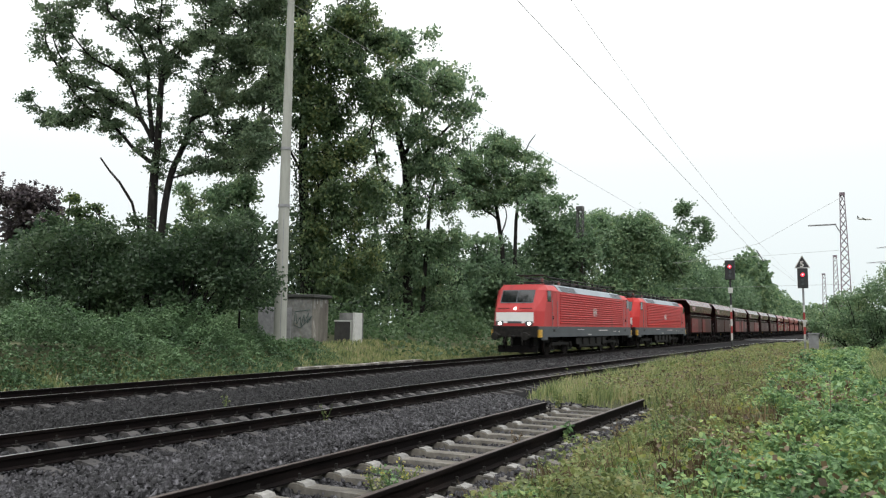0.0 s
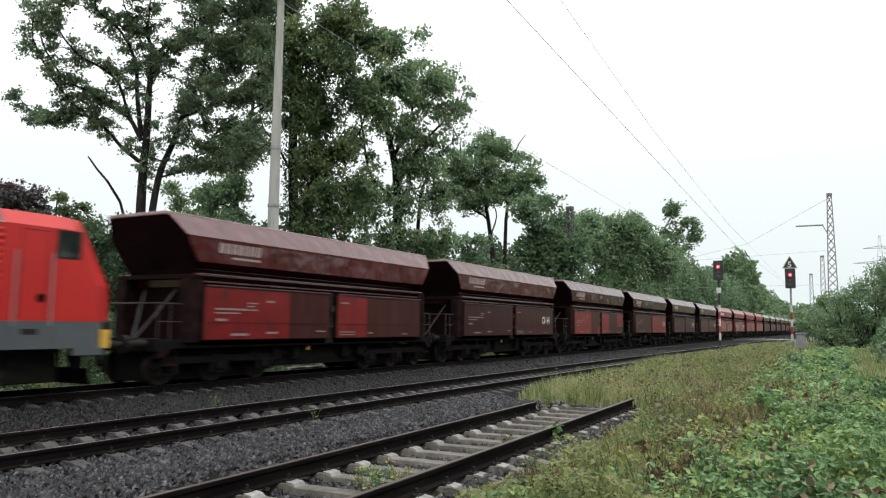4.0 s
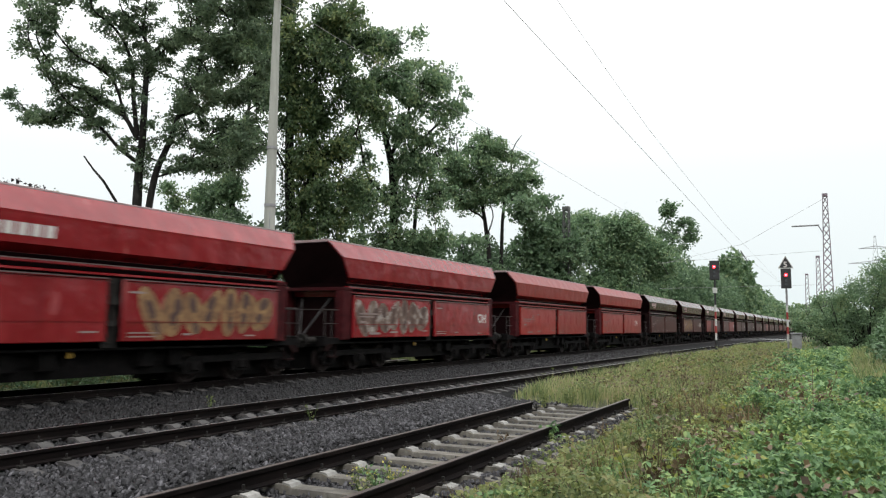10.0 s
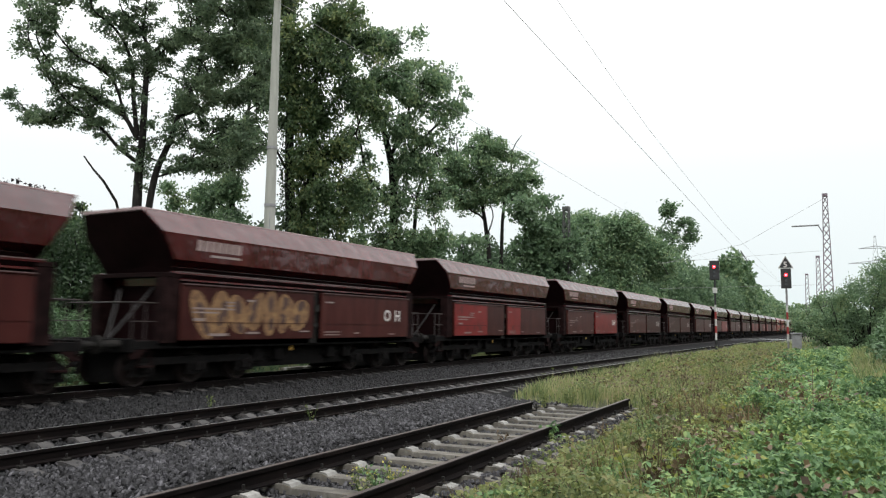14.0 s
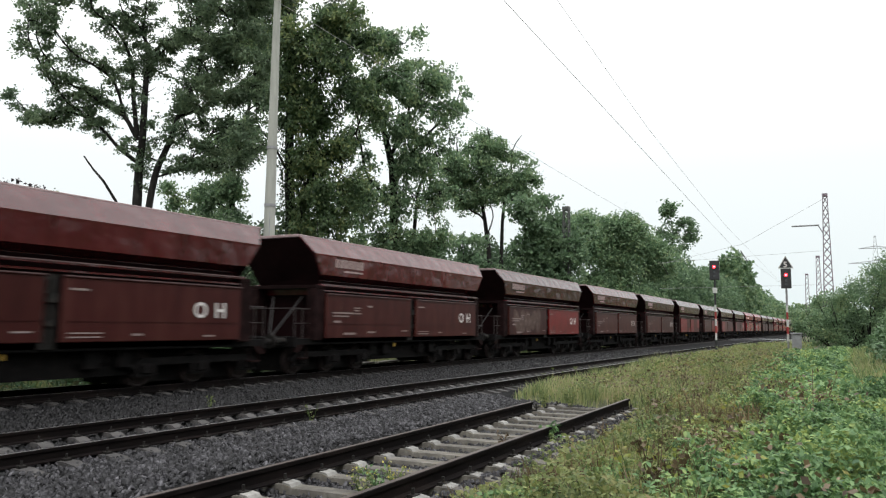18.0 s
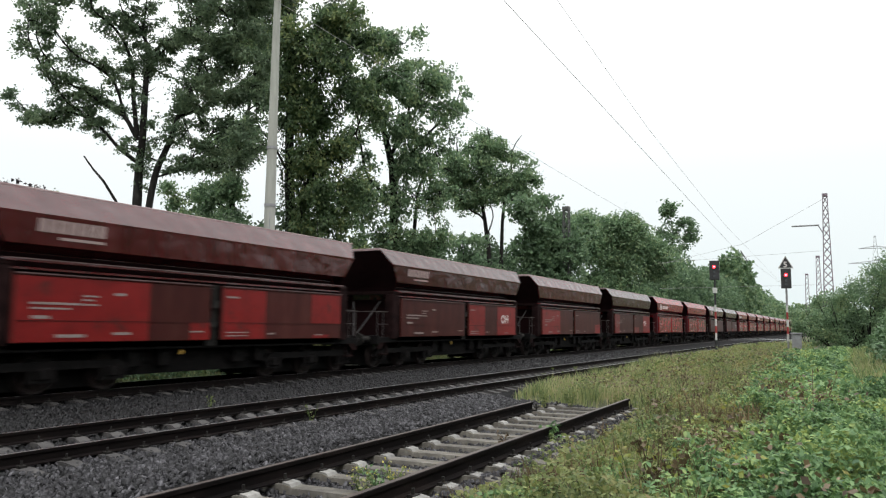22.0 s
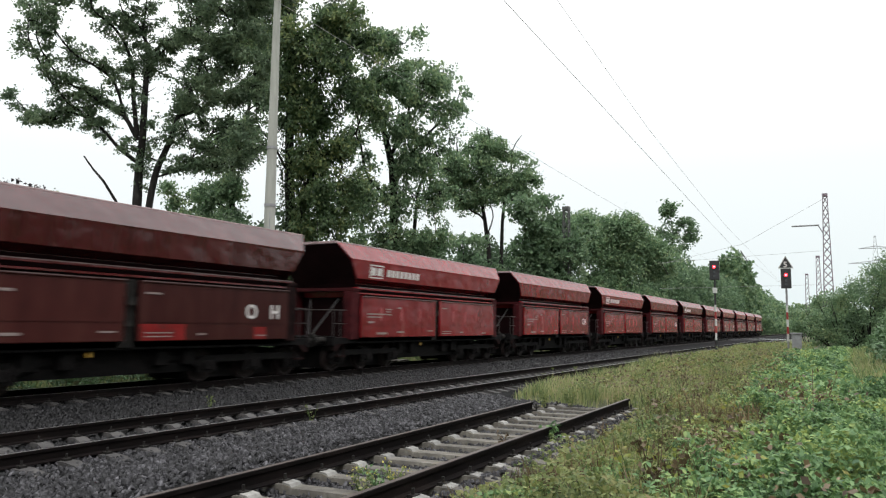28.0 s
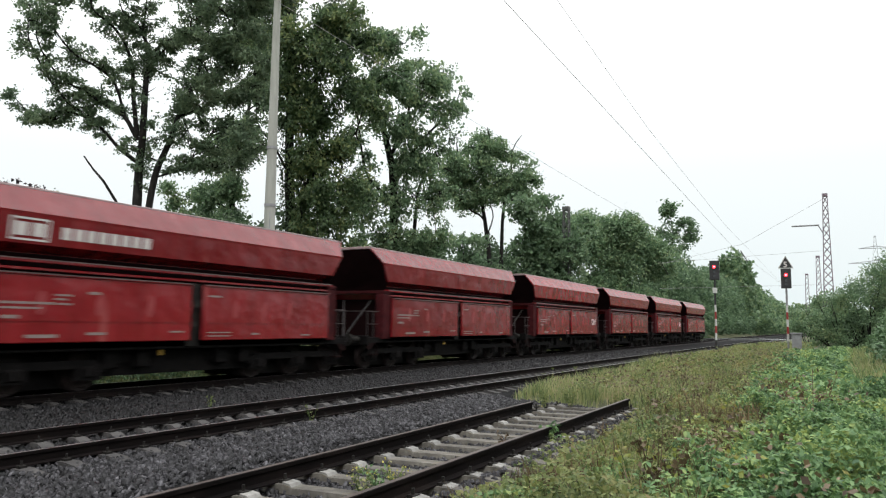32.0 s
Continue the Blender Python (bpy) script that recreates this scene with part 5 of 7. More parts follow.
tree("ash_tree", (-31.3, 25.4, 0.6), [(2.9, -0.2, 15.3, 1.0, 0.7), (3.4, -0.1, 16.5, 1.0, 0.8), (4.4, 0.5, 16.8, 1.1, 0.8), (5.6, 1.1, 16.8, 1.1, 0.8), (4.6, 0.8, 15.3, 1.1, 0.8), (5.6, 1.2, 15.6, 1.0, 0.8), (3.3, 0.2, 14.2, 1.0, 0.7), (4.3, 0.8, 14.0, 1.0, 0.8), (5.3, 1.3, 14.3, 1.0, 0.8), (6.1, 1.7, 13.8, 0.7, 0.9), (3.5, 0.5, 12.8, 0.9, 0.7), (4.5, 1.0, 12.5, 1.0, 0.8), (5.5, 1.5, 12.7, 1.0, 0.9), (6.0, 1.9, 11.7, 0.6, 0.9), (4.2, 1.0, 11.1, 1.0, 0.7), (5.2, 1.6, 10.6, 1.0, 0.8), (3.2, 0.5, 11.2, 0.7, 0.6), (3.7, 0.9, 10.0, 0.9, 0.7), (4.8, 1.6, 9.1, 1.0, 0.8), (5.7, 2.0, 9.8, 0.7, 0.9), (2.8, 0.1, 12.1, 0.7, 0.5), (-2.8, -3.6, 18.2, 1.4, 0.9), (-0.3, -2.3, 18.2, 1.7, 0.9), (2.7, -0.6, 18.3, 1.7, 0.9), (5.5, 0.9, 18.3, 1.7, 0.9), (2.9, 0.4, 10.1, 0.6, 0.5), (2.7, 0.2, 10.8, 0.7, 0.5), (3.0, 0.6, 9.1, 0.7, 0.5)],
     ASH, "tall ash tree with an open dark green crown", leaf=M_LEAFCOOL, seed=3, size=0.1, per=400, tuft=0.15, split=5, droop=0.5, gap=-0.28, along=(0, 1, 2, 3, 4, 5, 6, 7, 8, 9, 10, 11, 12))
tree("chestnut_tree", (-31.5, 36.0, 0.6), [(-1.9, 20.7, 1.6), (-0.9, 18.0, 1.4), (-2.3, 17.3, 1.6), (-1.1, 15.4, 1.2), (-2.6, 13.8, 1.4), (-3.6, 12.0, 1.4), (-2.1, 12.2, 1.1), (-4.2, 9.7, 1.2), (-2.7, 9.6, 1.2), (-3.2, 7.7, 1.3), (-5.5, 9.7, 1.0), (-5.2, 8.2, 1.1), (-7.1, 8.9, 0.9), (-7.7, 9.7, 0.6), (-0.8, 12.3, 0.5), (-0.1, 16.5, 1.1), (0.2, 14.1, 0.9), (-1.4, 22.3, 1.8), (-2.8, 19.9, 1.4), (-3.8, 13.6, 1.1), (-4.7, 12.1, 1.0), (-3.4, 6.0, 1.2), (-2.6, 4.6, 1.2)],
     [([(-2.6, -0.9), (-2.6, 5.0), (-2.8, 10.0), (-2.4, 15.0), (-1.8, 21.0)], 0.3, 0.05), ([(-2.8, 8.0), (-4.4, 8.8), (-6.2, 9.2), (-7.7, 9.6)], 0.09, 0.02)],
     "chestnut tree hanging over the bank behind the mast", seed=4, size=0.15, per=300, tuft=0.24, droop=0.6, gap=-0.45)
tree("ivy_tree", (-30.0, 37.4, 0.6), [(0.5, -1.8, 19.4, 2.2, 2.9), (0.1, -1.6, 15.5, 1.8, 2.5), (0.9, -0.8, 12.3, 1.8, 2.2), (0.3, -0.7, 9.0, 2.0, 2.2), (-0.3, -0.7, 5.8, 1.8, 2.0), (0.6, 0.0, 3.6, 2.0, 1.4), (2.7, -0.4, 17.3, 2.2, 2.2), (2.8, 0.4, 11.2, 1.8, 2.2), (2.0, 0.4, 7.2, 1.8, 2.2), (2.2, -1.1, 21.3, 2.2, 2.5), (1.6, -0.6, 14.4, 1.8, 2.2), (3.7, -0.1, 19.5, 1.4, 1.8), (3.9, 0.5, 14.8, 1.3, 1.8), (0.2, -1.3, 13.3, 0.9, 2.2), (0.2, -0.9, 10.1, 1.0, 2.2), (0.1, -0.6, 6.9, 1.1, 2.2), (0.1, -0.2, 4.0, 1.2, 1.8), (2.0, 0.1, 9.8, 0.9, 2.2), (1.9, 0.5, 6.2, 0.9, 2.2), (-0.6, -2.9, 23.7, 2.9, 2.9), (2.9, 1.1, 5.5, 1.6, 2.0)],
     [([(-0.9, -0.9), (-1.3, 5.4), (-1.6, 11.0), (-1.4, 16.7), (-1.8, 22.5), (-1.8, 27.3)], 0.5, 0.1), ([(-1.3, 6.5), (-0.2, 11.0), (0.1, 15.6), (0.4, 20.2), (1.4, 24.1)], 0.28, 0.06),
      ([(-1.6, 10.6), (-2.4, 12.4), (-3.1, 13.2), (-3.8, 14.8)], 0.1, 0.03), ([(-0.8, 9.9), (0.9, 12.2), (2.8, 13.5), (3.4, 16.8)], 0.1, 0.03)],
     "tall chestnut tree wrapped in ivy", leaf=M_LEAFWARM, seed=5, size=0.16, per=140, tuft=0.24, droop=0.7, gap=-0.16, ivy=(0, 1))
tree("chestnut_tree", (-29.8, 46.7, 0.6), [(3.5, 0.9, 10.5, 1.4, 1.7), (3.4, 1.2, 7.1, 1.5, 1.7), (1.9, -1.4, 22.0, 2.1, 1.3), (-0.5, -2.6, 21.6, 1.7, 1.5), (3.6, -0.2, 20.5, 1.4, 1.5), (0.8, -2.0, 22.2, 1.7, 1.1), (0.7, -1.8, 20.6, 3.0, 1.9), (-0.8, -2.5, 19.3, 2.1, 2.5), (2.6, -0.7, 19.3, 2.5, 2.1), (4.3, 0.5, 17.7, 1.9, 2.5), (3.1, 0.2, 14.3, 1.9, 2.1), (0.9, -1.2, 15.9, 2.5, 2.5), (-0.7, -1.6, 11.7, 2.1, 2.5), (1.5, -0.3, 11.3, 2.1, 2.1), (4.1, 1.0, 11.8, 1.7, 2.1), (0.2, -0.5, 7.1, 2.5, 2.5), (2.4, 0.7, 7.1, 2.3, 2.1), (-0.7, -0.6, 3.7, 2.5, 2.1), (2.7, 1.2, 3.8, 2.5, 1.7), (4.8, 1.0, 15.1, 1.3, 1.7), (-1.7, -2.5, 15.1, 1.7, 2.1), (-1.6, -1.7, 8.7, 1.7, 2.1), (1.6, -0.5, 13.4, 2.1, 2.1), (-1.7, -1.3, 5.0, 1.7, 2.1), (1.2, 0.3, 4.6, 2.1, 1.9)],
     [([(0.4, -0.9), (0.1, 11.5), (-0.2, 13.7), (-0.6, 15.4), (-1.1, 17.7), (-1.3, 19.9), (-0.3, 21.3), (0.3, 22.9)], 0.4, 0.04), ([(-0.2, 13.7), (0.5, 15.5), (1.1, 17.2), (1.4, 20.8), (2.1, 22.2)], 0.17, 0.03),
      ([(0.1, 11.5), (1.7, 14.5), (3.2, 15.8), (4.6, 17.7), (5.2, 19.5)], 0.15, 0.03), ([(-0.1, 10.6), (-1.2, 11.5), (-2.1, 12.8), (-2.6, 15.9), (-3.2, 19.9), (-3.7, 22.6)], 0.15, 0.03),
      ([(1.3, -0.9), (1.8, 8.5), (2.2, 12.0), (3.7, 12.8), (4.6, 12.4)], 0.2, 0.03), ([(1.1, 17.2), (2.8, 18.6), (4.1, 20.0)], 0.1, 0.03)],
     "broad chestnut tree with dark green leaves", seed=7, size=0.16, per=105, tuft=0.24, droop=0.7, gap=-0.04, along=(1, 2, 3, 5))
tree("maple_tree", (-29.3, 64.1, 0.8), [(-1.1, -1.9, 13.2, 1.6, 1.5), (2.9, 0.3, 13.0, 1.5, 1.5), (-0.4, -2.1, 17.7, 2.4, 1.9), (1.9, -0.8, 17.2, 2.4, 1.9), (3.3, 0.2, 15.1, 1.6, 2.2), (-2.4, -2.9, 15.6, 2.2, 2.2), (-0.5, -1.8, 14.5, 2.4, 1.9), (1.6, -0.6, 14.0, 2.4, 1.9), (-2.3, -2.5, 12.4, 1.6, 1.6), (0.5, -1.5, 16.4, 2.2, 2.2)],
     [([(-0.2, -0.9), (-0.3, 6.6), (-0.6, 9.8), (-1.2, 13.0), (-1.9, 14.8), (-3.2, 16.5), (-3.6, 18.4)], 0.3, 0.05), ([(-1.2, 13.0), (-0.9, 15.4), (-0.3, 17.6), (-0.7, 19.6)], 0.15, 0.03),
      ([(-0.6, 9.3), (0.0, 11.2), (-0.4, 12.6)], 0.09, 0.04), ([(0.6, -0.9), (0.8, 6.6), (0.9, 10.9), (1.0, 12.6), (0.4, 14.3), (0.0, 15.9)], 0.26, 0.05), ([(1.0, 12.6), (1.7, 14.8), (1.8, 17.6), (2.7, 19.1)], 0.14, 0.03),
      ([(1.7, 14.8), (3.2, 15.4), (4.0, 14.9)], 0.07, 0.02), ([(-1.9, 14.8), (-3.2, 13.7), (-4.2, 13.1)], 0.07, 0.02)],
     "slender maple tree with two trunks and a high crown", seed=9, size=0.17, per=125, tuft=0.25, droop=0.6, gap=-0.3, along=(5, 6))
tree("lime_tree", (-29.0, 100.8, 0.8), [(-0.2, -1.7, 15.5, 3.9, 3.1), (3.2, 0.4, 14.0, 3.9, 3.5), (-3.1, -2.8, 12.4, 3.9, 3.9), (1.0, -0.4, 10.1, 4.7, 3.9), (5.1, 1.9, 10.1, 3.9, 3.9), (-1.9, -1.5, 6.1, 4.7, 3.9), (3.6, 1.6, 5.4, 4.7, 3.9)],
     [rise(0.5, -1.2, 14.8, 0.4)], "round lime tree beyond the railway", seed=11, leaf=M_LEAF, size=0.27, per=80, tuft=0.55, stick=0.3, gap=-0.9)
tree("oak_tree", (-41.6, 211.5, 0.8), [(-0.9, -3.9, 32.9, 3.5, 3.9), (3.8, -0.9, 29.1, 4.4, 3.9), (0.2, -2.5, 25.9, 3.2, 3.2), (5.7, 0.5, 26.0, 2.4, 2.4), (2.1, -1.1, 22.8, 3.5, 3.5), (-0.9, -2.0, 16.5, 7.1, 6.3), (4.5, 1.3, 13.4, 7.9, 7.9), (7.0, 3.5, 6.4, 6.3, 5.5)],
     [rise(1.0, -2.4, 29.1, 0.35)], "gnarled oak tree beyond the railway", seed=13, leaf=M_LEAFDARK, size=0.5, per=7.5, tuft=0.60, stick=0.25, gap=-0.5)
tree("copper_beech", (-74.6, 45.3, 0.6), [(0.5, -1.2, 14.0, 3.2, 2.0), (-2.1, -2.5, 12.8, 3.5, 2.6), (1.9, -0.2, 12.3, 2.0, 2.0), (-0.7, -1.4, 10.6, 4.0, 2.9)],
     [rise(0.2, -1.1, 11.7, 0.4)], "copper beech with dark purple leaves", seed=15, leaf=M_LEAFPURPLE, size=0.26, per=36, tuft=0.30, stick=0.4)
tree("woodland_tree", (-21.5, 56.9, 0.8), [(-0.5, -1.2, 9.9, 2.1, 1.8), (0.9, -0.4, 9.0, 1.8, 1.8), (-1.0, -1.1, 6.6, 2.8, 2.8), (1.4, 0.3, 5.3, 2.8, 2.8), (-2.3, -1.6, 4.3, 2.8, 2.8), (0.1, -0.1, 3.0, 3.7, 1.8)],
     [rise(-0.1, -1.0, 9.0, 0.3)], "leafy tree in the wood edge", seed=17, leaf=M_LEAFDARK, size=0.21, per=95, tuft=0.34, stick=0.7)
tree("woodland_tree", (-44.6, 352.5, 0.8), [(0.8, -1.9, 26.4, 10.2, 7.6), (-6.2, -4.8, 18.7, 10.2, 10.2), (5.0, 1.2, 18.8, 10.2, 10.2), (2.3, 1.0, 8.7, 15.2, 10.2), (11.4, 5.5, 11.4, 8.9, 10.2), (17.9, 9.7, 6.4, 7.6, 7.6), (-11.1, -6.3, 8.5, 12.7, 10.2)],
     [rise(0.8, -1.9, 26.4, 0.3)], "distant leafy tree beside the crossing", seed=19, leaf=M_LEAFDARK, size=0.9, per=1.1, tuft=1.05, stick=0.06, gap=-0.5)
tree("young_tree", (-28.1, 55.6, 0.8), [(0.2, -0.6, 7.7, 1.7, 1.4), (0.6, -0.1, 5.4, 2.4, 2.4), (-0.4, -0.3, 2.5, 2.9, 2.4), (1.7, 0.8, 2.5, 2.4, 2.4)],
     [rise(0.2, -0.5, 6.8, 0.15)], "young leafy tree at the wood edge", seed=21, leaf=M_LEAFDARK, size=0.24, per=75, tuft=0.34, stick=0.5)
shrub("hazel_bush", (-27.2, 19.6, 0.5), [(-1.7, -1.3, 3.9, 1.3, 1.0), (-0.0, -0.6, 4.4, 1.3, 1.0), (1.6, 0.4, 3.7, 1.5, 1.2), (3.8, 1.6, 4.0, 1.5, 1.2), (5.2, 2.3, 4.3, 1.1, 1.3), (5.6, 2.7, 3.0, 1.2, 1.5), (3.7, 1.8, 2.7, 2.0, 1.3), (1.7, 0.7, 2.2, 2.0, 1.3), (-0.5, -0.5, 2.5, 1.7, 1.3), (-2.6, -1.6, 2.6, 1.6, 1.4)],
      "dense dark green bushes on the bank", M_HAZEL, seed=31, density=11, leaves=30, size=0.10, clump=0.24)
# saplings that break the bushes' outline
for k, (u, w, tall, wide, leafy, seed) in enumerate(((-3.4, 1.0, 5.6, 0.9, M_HAZEL, 81), (-2.2, 0.6, 6.6, 0.8, M_LEAFWARM, 82), (-0.6, 0.8, 6.2, 1.0, M_LEAFWARM, 83), (1.2, 1.2, 5.6, 1.0, M_HAZEL, 84), (3.4, 0.8, 5.9, 1.1, M_LEAFWARM, 85), (5.2, 1.6, 6.0, 1.0, M_HAZEL, 86))):
    at = Vector((-27.2, 19.6, 0.5)) + ACROSS * u + AWAY * w
    lean = 0.25 * math.sin(k * 2.3)
    tree("sapling", tuple(at), [(lean * f + wide * 0.55 * math.sin(seed + 9 * f), tall * f, wide * (1.15 - 0.75 * f)) for f in (0.5, 0.62, 0.72, 0.8, 0.88, 0.97)],
         [([(0.0, -0.3), (lean * 0.3, tall * 0.5), (lean, tall)], 0.06, 0.012)], "slim sapling growing out of the bushes", leaf=leafy, size=0.1, per=260, seed=seed, tuft=0.16, split=3, gap=-0.25)
shrub("hedge_bush", (0.9, 52.0, 0.2), [(-1.5, -1.0, 2.6, 1.0, 1.0), (-0.4, -0.5, 3.1, 1.1, 1.1), (0.7, 0.0, 4.0, 1.2, 1.3), (1.7, 0.6, 3.5, 1.4, 1.7), (2.9, 1.1, 4.3, 2.1, 2.4), (-1.9, -1.1, 1.6, 0.8, 0.8), (-1.0, -0.6, 1.3, 1.2, 0.8), (0.3, 0.1, 1.3, 1.9, 1.0), (1.8, 1.0, 1.2, 2.1, 1.0), (-2.1, -1.2, 0.9, 0.8, 0.6), (-0.9, -0.5, 0.7, 1.4, 0.5), (0.8, 0.4, 0.7, 1.7, 0.5)],
      "rounded green bushes on the bank beside the crossing", M_LEAF, seed=37, density=9, leaves=46, size=0.09, clump=0.26)
shrub("hedge_bush", (-2.4, 78.8, 0.1), [(0.1, -0.2, 2.7, 1.2, 1.2), (-0.7, -0.5, 1.9, 1.0, 1.0), (1.1, 0.2, 3.8, 1.2, 1.2), (0.5, 0.2, 1.4, 1.2, 1.0)],
      "rounded green bushes on the bank beside the crossing", M_LEAF, seed=39, density=3, leaves=50, size=0.17, clump=0.3)


# ---- weeds, brambles and grass ----
def scatter(seed, n, x0, x1, y0, y1, inside, high, top=0.5):
    """Leaf places over the soil: x, y where inside(x, y) allows, z up to high(x, y), most of them near the top."""
    rng = np.random.default_rng(seed)
    x, y, q, keep = rng.uniform(x0, x1, n), rng.uniform(y0, y1, n), rng.uniform(0, 1, n), rng.uniform(0, 1, n)
    ok = inside(x, y) > keep
    x, y, q = x[ok], y[ok], q[ok]
    lump = 0.8 + 0.55 * ripple(x * 1.1, y * 1.1, seed) + 0.4 * ripple(x * 3.1, y * 3.1, seed + 1)
    return rng, np.stack([x, y, land(x, y) + np.maximum(0.03, high(x, y) * lump) * (1 - top * q * q)], 1)


def carpet(name, label, category, mat, size, long=1.4, droop=0.1, **k):
    rng, pts = scatter(**k)
    return tagged(new(name, quads_mesh(name, leaf_quads(rng, pts, size, long, droop), (mat,))), label, category, kind="stuff")


def fold_leaves(name, label, category, mat, size, flat=0.65, **k):
    """Larger leaves in threes, as brambles bear them: each leaflet a pointed oval, folded a little along its midrib."""
    rng, pts = scatter(**k)
    m = len(pts)
    turn, lean, s = rng.uniform(0, 2 * np.pi, m), rng.normal(-0.15, flat, m), size * rng.uniform(0.55, 1.4, m)
    a = (turn[:, None] + np.array([0.0, 1.3, -1.3])[None]).reshape(-1)
    tilt = np.repeat(lean, 3) + rng.normal(0, 0.25, 3 * m)
    s = (s[:, None] * np.array([1.1, 0.9, 0.9])[None]).reshape(-1)
    d = np.stack([np.cos(a) * np.cos(tilt), np.sin(a) * np.cos(tilt), np.sin(tilt)], 1)
    pts = np.repeat(pts, 3, axis=0) + d * (0.62 * s)[:, None]
    n = 3 * m
    w = np.cross(d, np.array([0, 0, 1.0]) + rng.normal(0, 0.35, (n, 3)))
    w /= np.linalg.norm(w, axis=1)[:, None]
    u = np.cross(w, d)
    L = [(-0.6, 0, 0), (-0.2, 0.38, 0.08), (0.25, 0.3, 0.06), (0.65, 0, -0.06), (0.25, -0.3, 0.06), (-0.2, -0.38, 0.08)]
    v = np.stack([pts + (d * p + w * q + u * h) * s[:, None] for p, q, h in L], 1)
    left = v[:, [0, 3, 2, 1]]
    right = v[:, [0, 5, 4, 3]]
    me = bpy.data.meshes.new(name)
    me.vertices.add(6 * n)
    me.loops.add(8 * n)
    me.polygons.add(2 * n)
    me.vertices.foreach_set("co", v.reshape(-1).astype(np.float32))
    idx = np.arange(n)[:, None] * 6 + np.array([0, 3, 2, 1, 0, 5, 4, 3])[None]
    me.loops.foreach_set("vertex_index", idx.reshape(-1).astype(np.int32))
    me.polygons.foreach_set("loop_start", np.arange(0, 8 * n, 4, dtype=np.int32))
    me.materials.append(mat)
    me.update(calc_edges=True)
    return tagged(new(name, me), label, category, kind="stuff")


def blades(name, label, mat, seed, n, x0, x1, y0, y1, inside, tall, wide=0.012, lean=0.35, tuft=0.0):
    """Grass: narrow upright blades in loose tufts, each bent outwards."""
    rng = np.random.default_rng(seed)
    x, y, keep = rng.uniform(x0, x1, n), rng.uniform(y0, y1, n), rng.uniform(0, 1, n)
    ok = inside(x, y) * (0.55 + 0.7 * ripple(x * 1.6, y * 1.6, seed)) > keep * 0.8
    x, y = x[ok], y[ok]
    p = np.stack([x, y, land(x, y) - 0.02], 1)
    m = len(p)
    h = tall(x, y) * rng.uniform(0.45, 1.15, m)
    a = rng.uniform(0, 2 * np.pi, m)
    out = np.stack([np.cos(a), np.sin(a), np.zeros(m)], 1)
    b = rng.uniform(0, 2 * np.pi, m)
    side = np.stack([np.cos(b), np.sin(b), np.zeros(m)], 1) * (wide * rng.uniform(0.6, 1.4, m))[:, None]
    bend = out * (h * lean * rng.uniform(0.2, 1.5, m))[:, None]
    up = np.stack([np.zeros(m), np.zeros(m), h], 1)
    mid = p + up * 0.55 + bend * 0.3
    tip = p + up * rng.uniform(0.85, 1.0, m)[:, None] + bend
    v = np.stack([p - side, p + side, mid + side * 0.8, mid - side * 0.8, tip], 1)
    me = bpy.data.meshes.new(name)
    me.vertices.add(5 * m)
    me.loops.add(7 * m)
    me.polygons.add(2 * m)
    me.vertices.foreach_set("co", v.reshape(-1).astype(np.float32))
    idx = np.arange(m)[:, None] * 5 + np.array([0, 1, 2, 3, 3, 2, 4])[None]
    me.loops.foreach_set("vertex_index", idx.reshape(-1).astype(np.int32))
    starts = (np.arange(m)[:, None] * 7 + np.array([0, 4])[None]).reshape(-1)
    me.polygons.foreach_set("loop_start", starts.astype(np.int32))
    me.materials.append(mat)
    me.update(calc_edges=True)
    return tagged(new(name, me), label, "grass", kind="stuff")


def seen(x, y):
    """Keeps scattered things to the stretch in front of the tripod."""
    return np.where((y > -0.56 * x - 1.5) & (x < 0.06 * y + 1.2), 1.0, 0.0)


def green_edge(y):
    return -1.15 - 0.04 * (y - 7) - 0.25 * np.sin(y * 0.9)


def patchy(x, y, s, cut=0.0):
    return np.where(ripple(x * s * 1.3, y * s * 1.3, 7) > cut, 1.0, 0.15)


# the far bank: nettles and brambles, grass along the stones
fold_leaves("nettle_bank", "dense nettles and brambles on the far bank", "weeds", M_BANK, 0.066, seed=51, n=50000, x0=-25.5, x1=-18.6, y0=7, y1=26.5, top=0.7,
            inside=lambda x, y: seen(x, y) * step(18.6, 19.6, -x), high=lambda x, y: (0.25 + 0.95 * step(18.8, 21.5, -x)) * (1 - 0.75 * step(21.5, 24.5, y)))
carpet("undergrowth", "leafy undergrowth below the trees", "weeds", M_WEED, 0.17, seed=53, n=32000, x0=-30, x1=-19.2, y0=31, y1=130, top=0.7,
       inside=lambda x, y: seen(x, y), high=lambda x, y: 0.3 + 1.6 * step(19.5, 25, -x))
carpet("undergrowth", "leafy undergrowth round the concrete hut", "weeds", M_WEED, 0.13, seed=54, n=17000, x0=-34, x1=-25.5, y0=18, y1=34, top=0.8,
       inside=lambda x, y: np.where((x < -26.5) | (y < 24), 1.0, 0.0), high=lambda x, y: 1.5)
blades("bank_grass", "yellowish grass along the foot of the far bank", M_GRASS, 55, 42000, -20.6, -18.0, 8, 90, lambda x, y: seen(x, y) * 1.2, lambda x, y: 0.32, 0.018)
blades("hut_grass", "tall grass in front of the concrete hut", M_GRASS, 56, 9000, -22.4, -18.6, 23, 36, lambda x, y: np.ones_like(x), lambda x, y: 0.3, 0.02)
